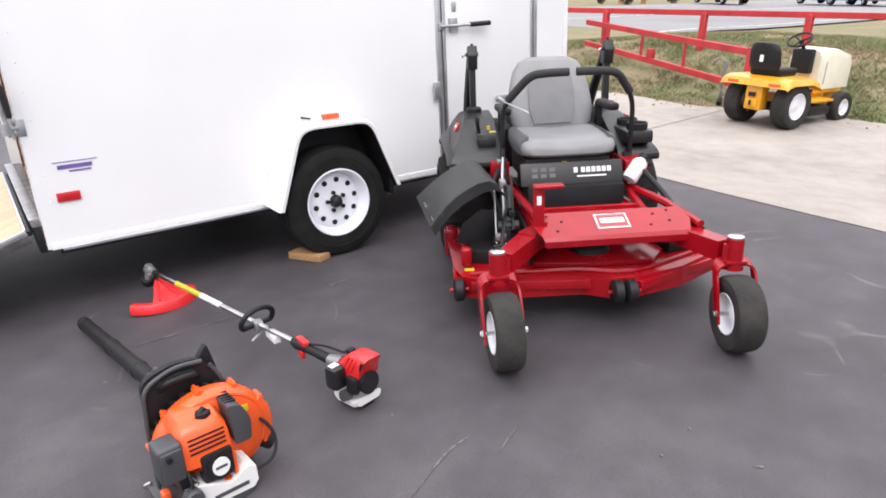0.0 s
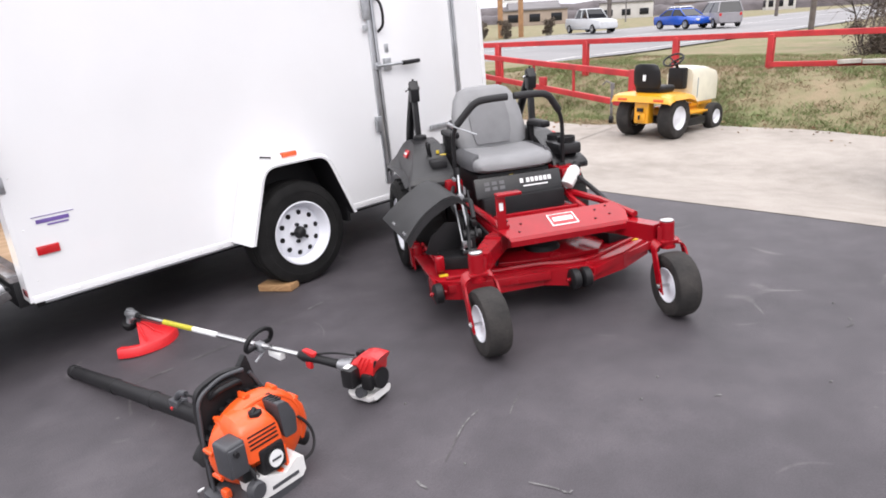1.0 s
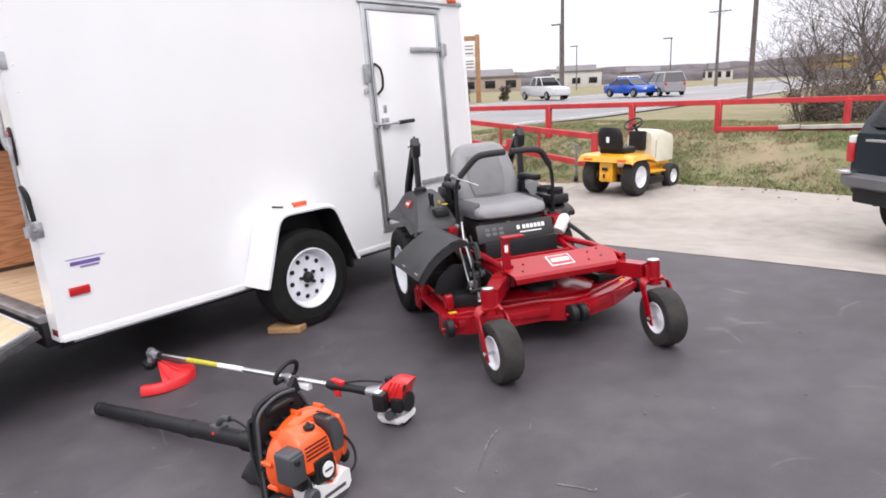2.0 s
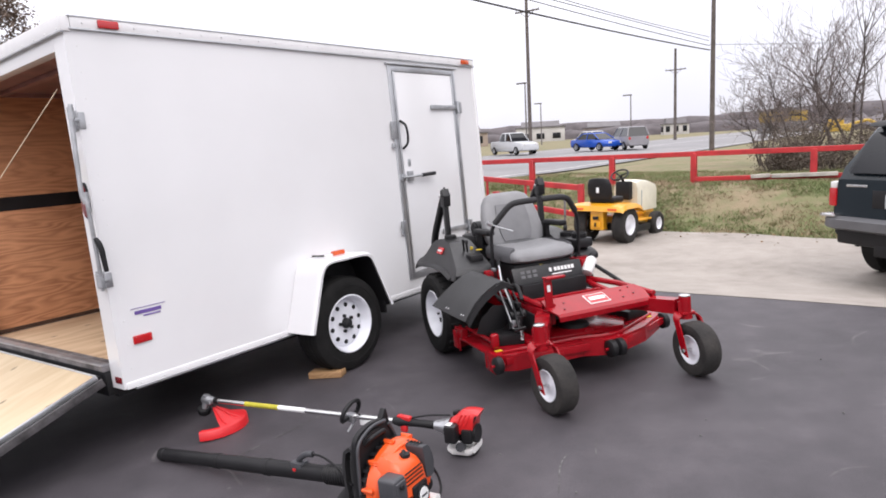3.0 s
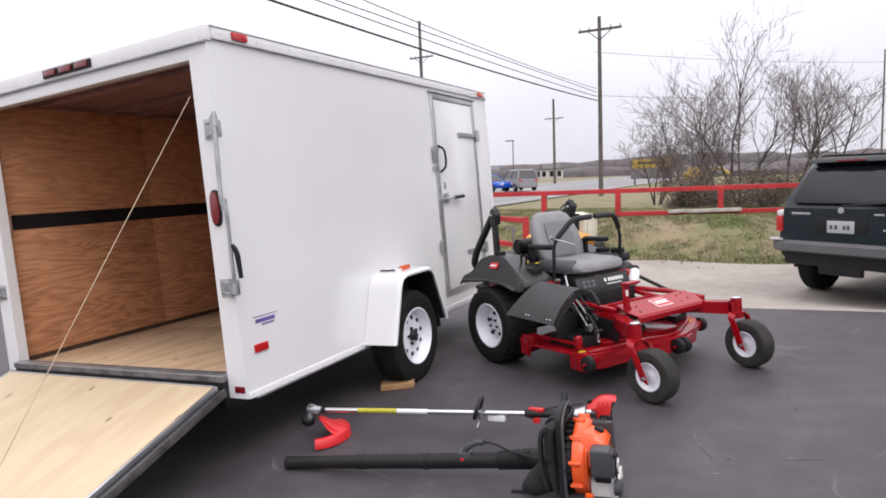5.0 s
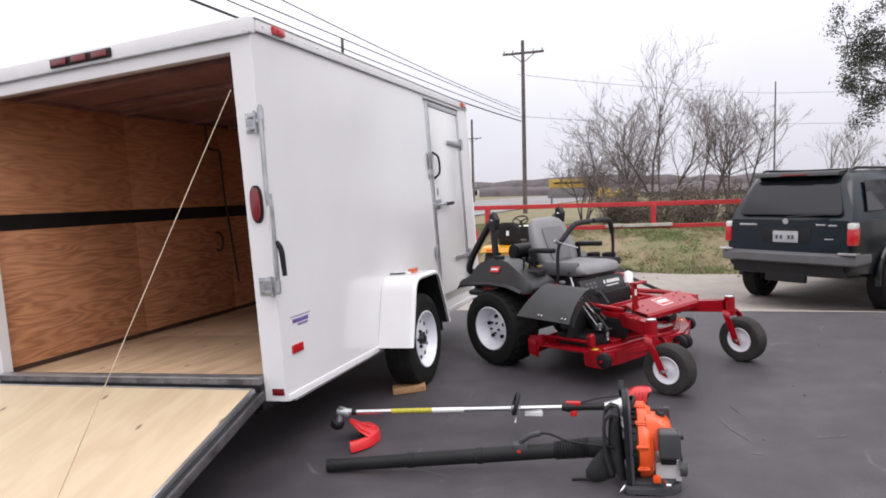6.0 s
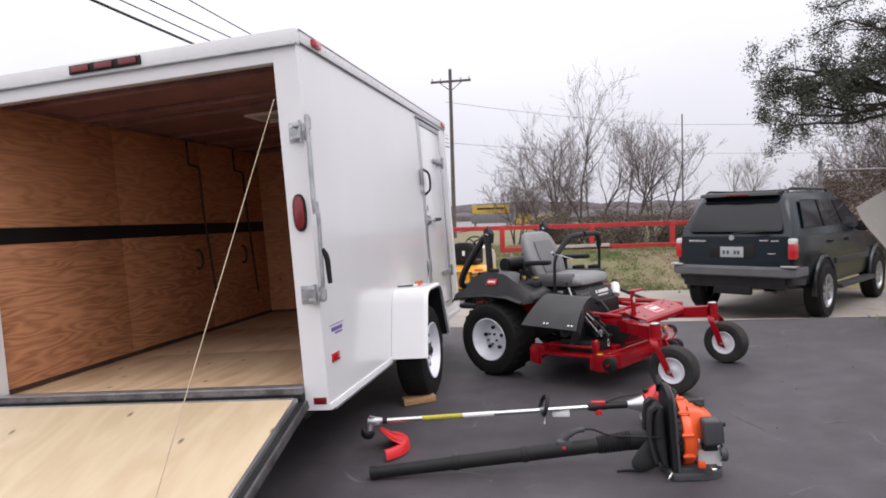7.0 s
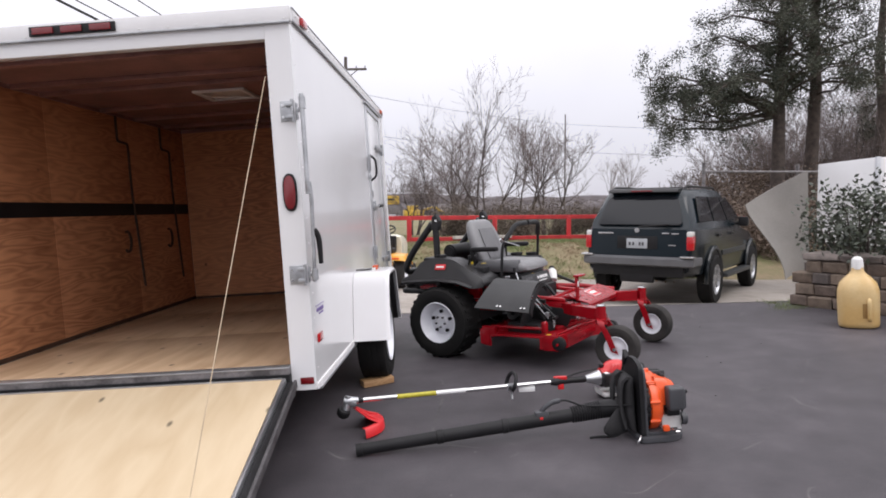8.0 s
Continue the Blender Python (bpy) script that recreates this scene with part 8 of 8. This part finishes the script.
def block_mesh(w, h, d, seed):
    rng = random.Random(seed)
    bm = bmesh.new()
    box(bm, (0, 0, 0), (w, d, h), 0.012, None, 1)
    for v in bm.verts:
        if v.co.y < 0:
            v.co.y += rng.uniform(-0.012, 0.012)
        v.co.z += rng.uniform(-0.004, 0.004)
    return bm


wall = thing("block_wall", pose(3.56, -0.56, 0, 0, 0, 207.0), "low tan split-face block retaining wall", "wall", kind="structure")
made("core", wall, STONES[2], (box, (1.7, 0.26, 0.22), (3.3, 0.2, 0.44), 0.0), label="rough wall core")
rngw = random.Random(4)
for course in range(4):
    x = -0.02 + 0.05 * (course % 2) + (0.10 if course == 3 else 0.0)
    while x < 3.3:
        w = rngw.uniform(0.17, 0.30)
        bm = block_mesh(w - 0.008, 0.112, 0.20, int(x * 1000) + course)
        for v in bm.verts:
            v.co += Vector((x + w / 2, 0.10 + 0.02 * course, 0.058 + course * 0.119))
        part("block", bm, rngw.choice(STONES), wall)
        x += w
for course in range(4):
    y = 0.22
    while y < 1.3:
        w = rngw.uniform(0.17, 0.30)
        bm = block_mesh(w - 0.008, 0.112, 0.20, int(y * 1000) + 50 + course)
        q = pose(0, 0, 0, 0, 0, -90)
        for v in bm.verts:
            v.co = q @ v.co + Vector((0.10 + 0.02 * course, y + w / 2, 0.058 + course * 0.119))
        part("block", bm, rngw.choice(STONES), wall)
        y += w
x = 0.10
while x < 3.3:
    bm = block_mesh(0.395, 0.07, 0.30, int(x * 100))
    for v in bm.verts:
        v.co += Vector((x + 0.2, 0.20, 0.515))
    part("cap_block", bm, CAPSTONE, wall)
    x += 0.402
MULCH = ground_surface("brown_mulch", ((0.09, 0.05, 0.03), (0.13, 0.075, 0.045), (0.17, 0.10, 0.06)), 2.0, 70, 0.95, 0.8)
bm = bmesh.new()
prism(bm, [(0.32, 0.30), (3.3, 0.30), (3.3, 2.4), (0.32, 2.4)], 0.3, 0.50)
solo("planting_bed", bm, MULCH, pose(3.56, -0.56, 0, 0, 0, 207.0), "brown mulch bed behind the block wall", "planting bed", kind="structure")
brush("evergreen_shrub", 3.40, -1.20, 0.48, 0.74, 0.54, 0.66, 3000, 0.055, BROADLEAF, 101, "leafy evergreen shrub in the mulch bed", "shrub", False, 0.8)
brush("evergreen_shrub", 2.55, -1.85, 0.48, 0.6, 0.5, 0.9, 2300, 0.058, BROADLEAF, 102, "leafy evergreen shrub in the mulch bed", "shrub", False, 0.8)
pt = thing("bed_lamp", pose(3.25, -1.0, 0.50), "short black post lamp on the wall bed", "garden lamp")
made("post", pt, BLACK, (cyl, (0, 0, 0), (0, 0, 0.10), 0.02, 10))
made("lantern", pt, BLACK, (box, (0, 0, 0.16), (0.07, 0.07, 0.13), 0.01), (lathe, [(0.06, 0.225), (0.02, 0.26), (0, 0.262)], None, 12))

# big yellow jug
JUG = surface("amber_jug_plastic", (0.55, 0.355, 0.135), 0.42, var=0.08, scale=4, grain=40, bump=0.03, tint=(0.60, 0.44, 0.22))
jug = thing("plastic_jug", pose(2.35, -0.54, 0, 0, 0, 60) @ Matrix.Diagonal((0.75, 0.75, 0.92, 1)), "large yellowed plastic jug with white cap", "jug")
bm = bmesh.new()
rings = []
for z, r in ((0.0, 0.165), (0.015, 0.20), (0.05, 0.208), (0.28, 0.212), (0.35, 0.208), (0.41, 0.188), (0.455, 0.145), (0.495, 0.095), (0.525, 0.066), (0.56, 0.058)):
    rings.append([(r * math.copysign(abs(math.cos(a)) ** 0.62, math.cos(a)), r * 0.92 * math.copysign(abs(math.sin(a)) ** 0.62, math.sin(a)), z) for a in np.linspace(0, 2 * math.pi, 32, endpoint=False)])
loft(bm, rings)
part("body", bm, JUG, jug, "yellowed plastic body", 60)
made("handle", jug, JUG, (tube, rounded([(-0.105, 0.180, 0.27), (-0.105, 0.215, 0.26), (-0.105, 0.215, 0.10), (-0.105, 0.180, 0.09)], 0.03), 0.022, 10))
# shade of the handle hollow, put into the colour of a darker amber block
made("handle_recess", jug, surface("jug_recess_shade", (0.30, 0.17, 0.05), 0.5, var=0.1), (box, (-0.075, 0.187, 0.17), (0.075, 0.018, 0.14), 0.008))
made("cap", jug, MWHITE, (lathe, [(0.062, 0.545), (0.062, 0.60), (0.055, 0.64), (0.03, 0.66), (0, 0.662)], None, 20), label="white screw cap")

# grey curved sheet and a white truck box
SHEET_GREY = surface("grey_plastic_sheet", (0.265, 0.250, 0.232), 0.55, var=0.10, scale=2, grain=40, bump=0.03)
bm = bmesh.new()
rows = []
for f in np.linspace(0, 1, 9):
    f = float(f)
    left = Vector((5.0, -0.73 - 0.47 * math.sin(f * math.pi / 2) ** 1.5, 1.05 - 0.98 * f))
    right = Vector((5.15, -1.60 + 0.02 * f, 1.44 - 1.30 * f))
    rows.append([left.lerp(right, k / 5) + Vector((0.10 * math.sin(math.pi * k / 5), 0, 0)) for k in range(6)])
sheet(bm, rows, 0.01)
solo("leaning_sheet", bm, SHEET_GREY, Matrix.Identity(4), "curved grey plastic sheet leaning behind the wall", "sheet", sharp=60)
tk = thing("white_truck_box", far_pose(7.3, -5.0, 0.30, 0), "white box body of a parked truck behind shrubs", "truck")
made("box_body", tk, WHITE, (box, (0, 0, 1.15), (1.6, 3.6, 1.35), 0.03))
made("corner_post", tk, ALU, (box, (-0.8, 1.78, 1.15), (0.06, 0.06, 1.36), 0.01))
made("side_batten", tk, ALU, (box, (-0.81, 0.95, 1.15), (0.03, 0.05, 1.30), 0.004))
made("chassis", tk, BLACK, (box, (0, 0, 0.40), (1.4, 3.3, 0.16), 0.02))
for y in (-1.1, 1.1):
    made("wheel", tk, RUBBER, (cyl, (-0.75, y, 0.36), (0.75, y, 0.36), 0.36, 24))
cf = thing("chain_fence", FAR, "grey chain-link fence frame in front of the cedars", "fence")
for x, y in ((9.45, -1.75), (10.1, -3.87), (10.3, -5.0)):
    made("post", cf, FRAME_GREY, (cyl, (x, y, 0), (x, y, 2.25), 0.035, 10))
made("top_rail", cf, FRAME_GREY, (tube, [(9.45, -1.75, 2.08), (9.9, -3.3, 2.09), (10.3, -5.0, 2.1)], 0.025, 8))


# ---- grass and leaf litter ----
def grass_field(name, count, seed, x0, x1, y0, y1, size, material, keep, label):
    rng = random.Random(seed)
    verts, faces = [], []
    while len(faces) < count:
        x, y = rng.uniform(x0, x1), rng.uniform(y0, y1)
        n = noise.noise((x * 0.8, y * 0.8, seed)) + 0.6 * noise.noise((x * 3.1, y * 3.1, seed))
        if not keep(x, y, n + rng.uniform(-0.35, 0.35)):
            continue
        z = height(x, y) - 0.035
        for _ in range(5):
            px, py = x + rng.gauss(0, 0.04), y + rng.gauss(0, 0.04)
            a, s = rng.uniform(0, 2 * math.pi), size * rng.uniform(0.5, 1.4)
            dx, dy = math.cos(a) * 0.007, math.sin(a) * 0.007
            k = len(verts)
            lean = Vector((rng.gauss(0, 0.8), rng.gauss(0, 0.8), 1)) * s
            verts += [(px - dx, py - dy, z), (px + dx, py + dy, z), (px + lean.x, py + lean.y, z + lean.z)]
            faces.append((k, k + 1, k + 2))
    me = bpy.data.meshes.new(name)
    me.from_pydata(verts, [], faces)
    me.materials.append(material)
    return tagged(new(name, me), label, "grass", kind="stuff")


STRAW = leaf_material("dead_grass_blades", (0.31, 0.235, 0.150), (0.215, 0.168, 0.10), 0.9)
verge = lambda x, y: x > 9.15 - 0.7 * ease(y, 4, 6) + 0.10 * math.sin(3 * y) + 0.05 * math.sin(11 * y)
grass_field("green_grass", 90000, 5, 8.3, 15.5, -2.0, 12.0, 0.055, GRASS, lambda x, y, n: verge(x, y) and n > 0.16, "short green winter grass in patches")
grass_field("dead_grass", 70000, 8, 8.3, 15.5, -2.0, 12.0, 0.045, STRAW, lambda x, y, n: verge(x, y) and n < 0.02, "dead straw grass between the green")
grass_field("edge_grass", 3200, 6, 3.3, 5.2, -2.4, -0.25, 0.05, GRASS, lambda x, y, n: -0.75 - 0.55 * (x - 3.6) < y < -0.38 - 0.22 * (x - 3.6) and n > -0.1, "green weeds along the concrete edge")
LITTER = leaf_material("fallen_leaves", (0.16, 0.09, 0.05), (0.30, 0.19, 0.11), 0.9)
rl = random.Random(77)
spots = []
for _ in range(380):
    y = rl.uniform(-1.0, 9.0)
    x = 9.05 - 0.7 * ease(y, 4, 6) + abs(rl.gauss(0, 0.35)) * (1 if rl.random() < 0.8 else -1)
    spots.append((Vector((x, y, height(x, y) + 0.012)), Vector((0, 0, 0.2))))
tagged(new("leaf_litter", leaf_mesh("leaf_litter", spots, 0.05, LITTER, rl, 0.15)), "brown fallen leaves along the lawn edge", "leaf litter", kind="stuff")
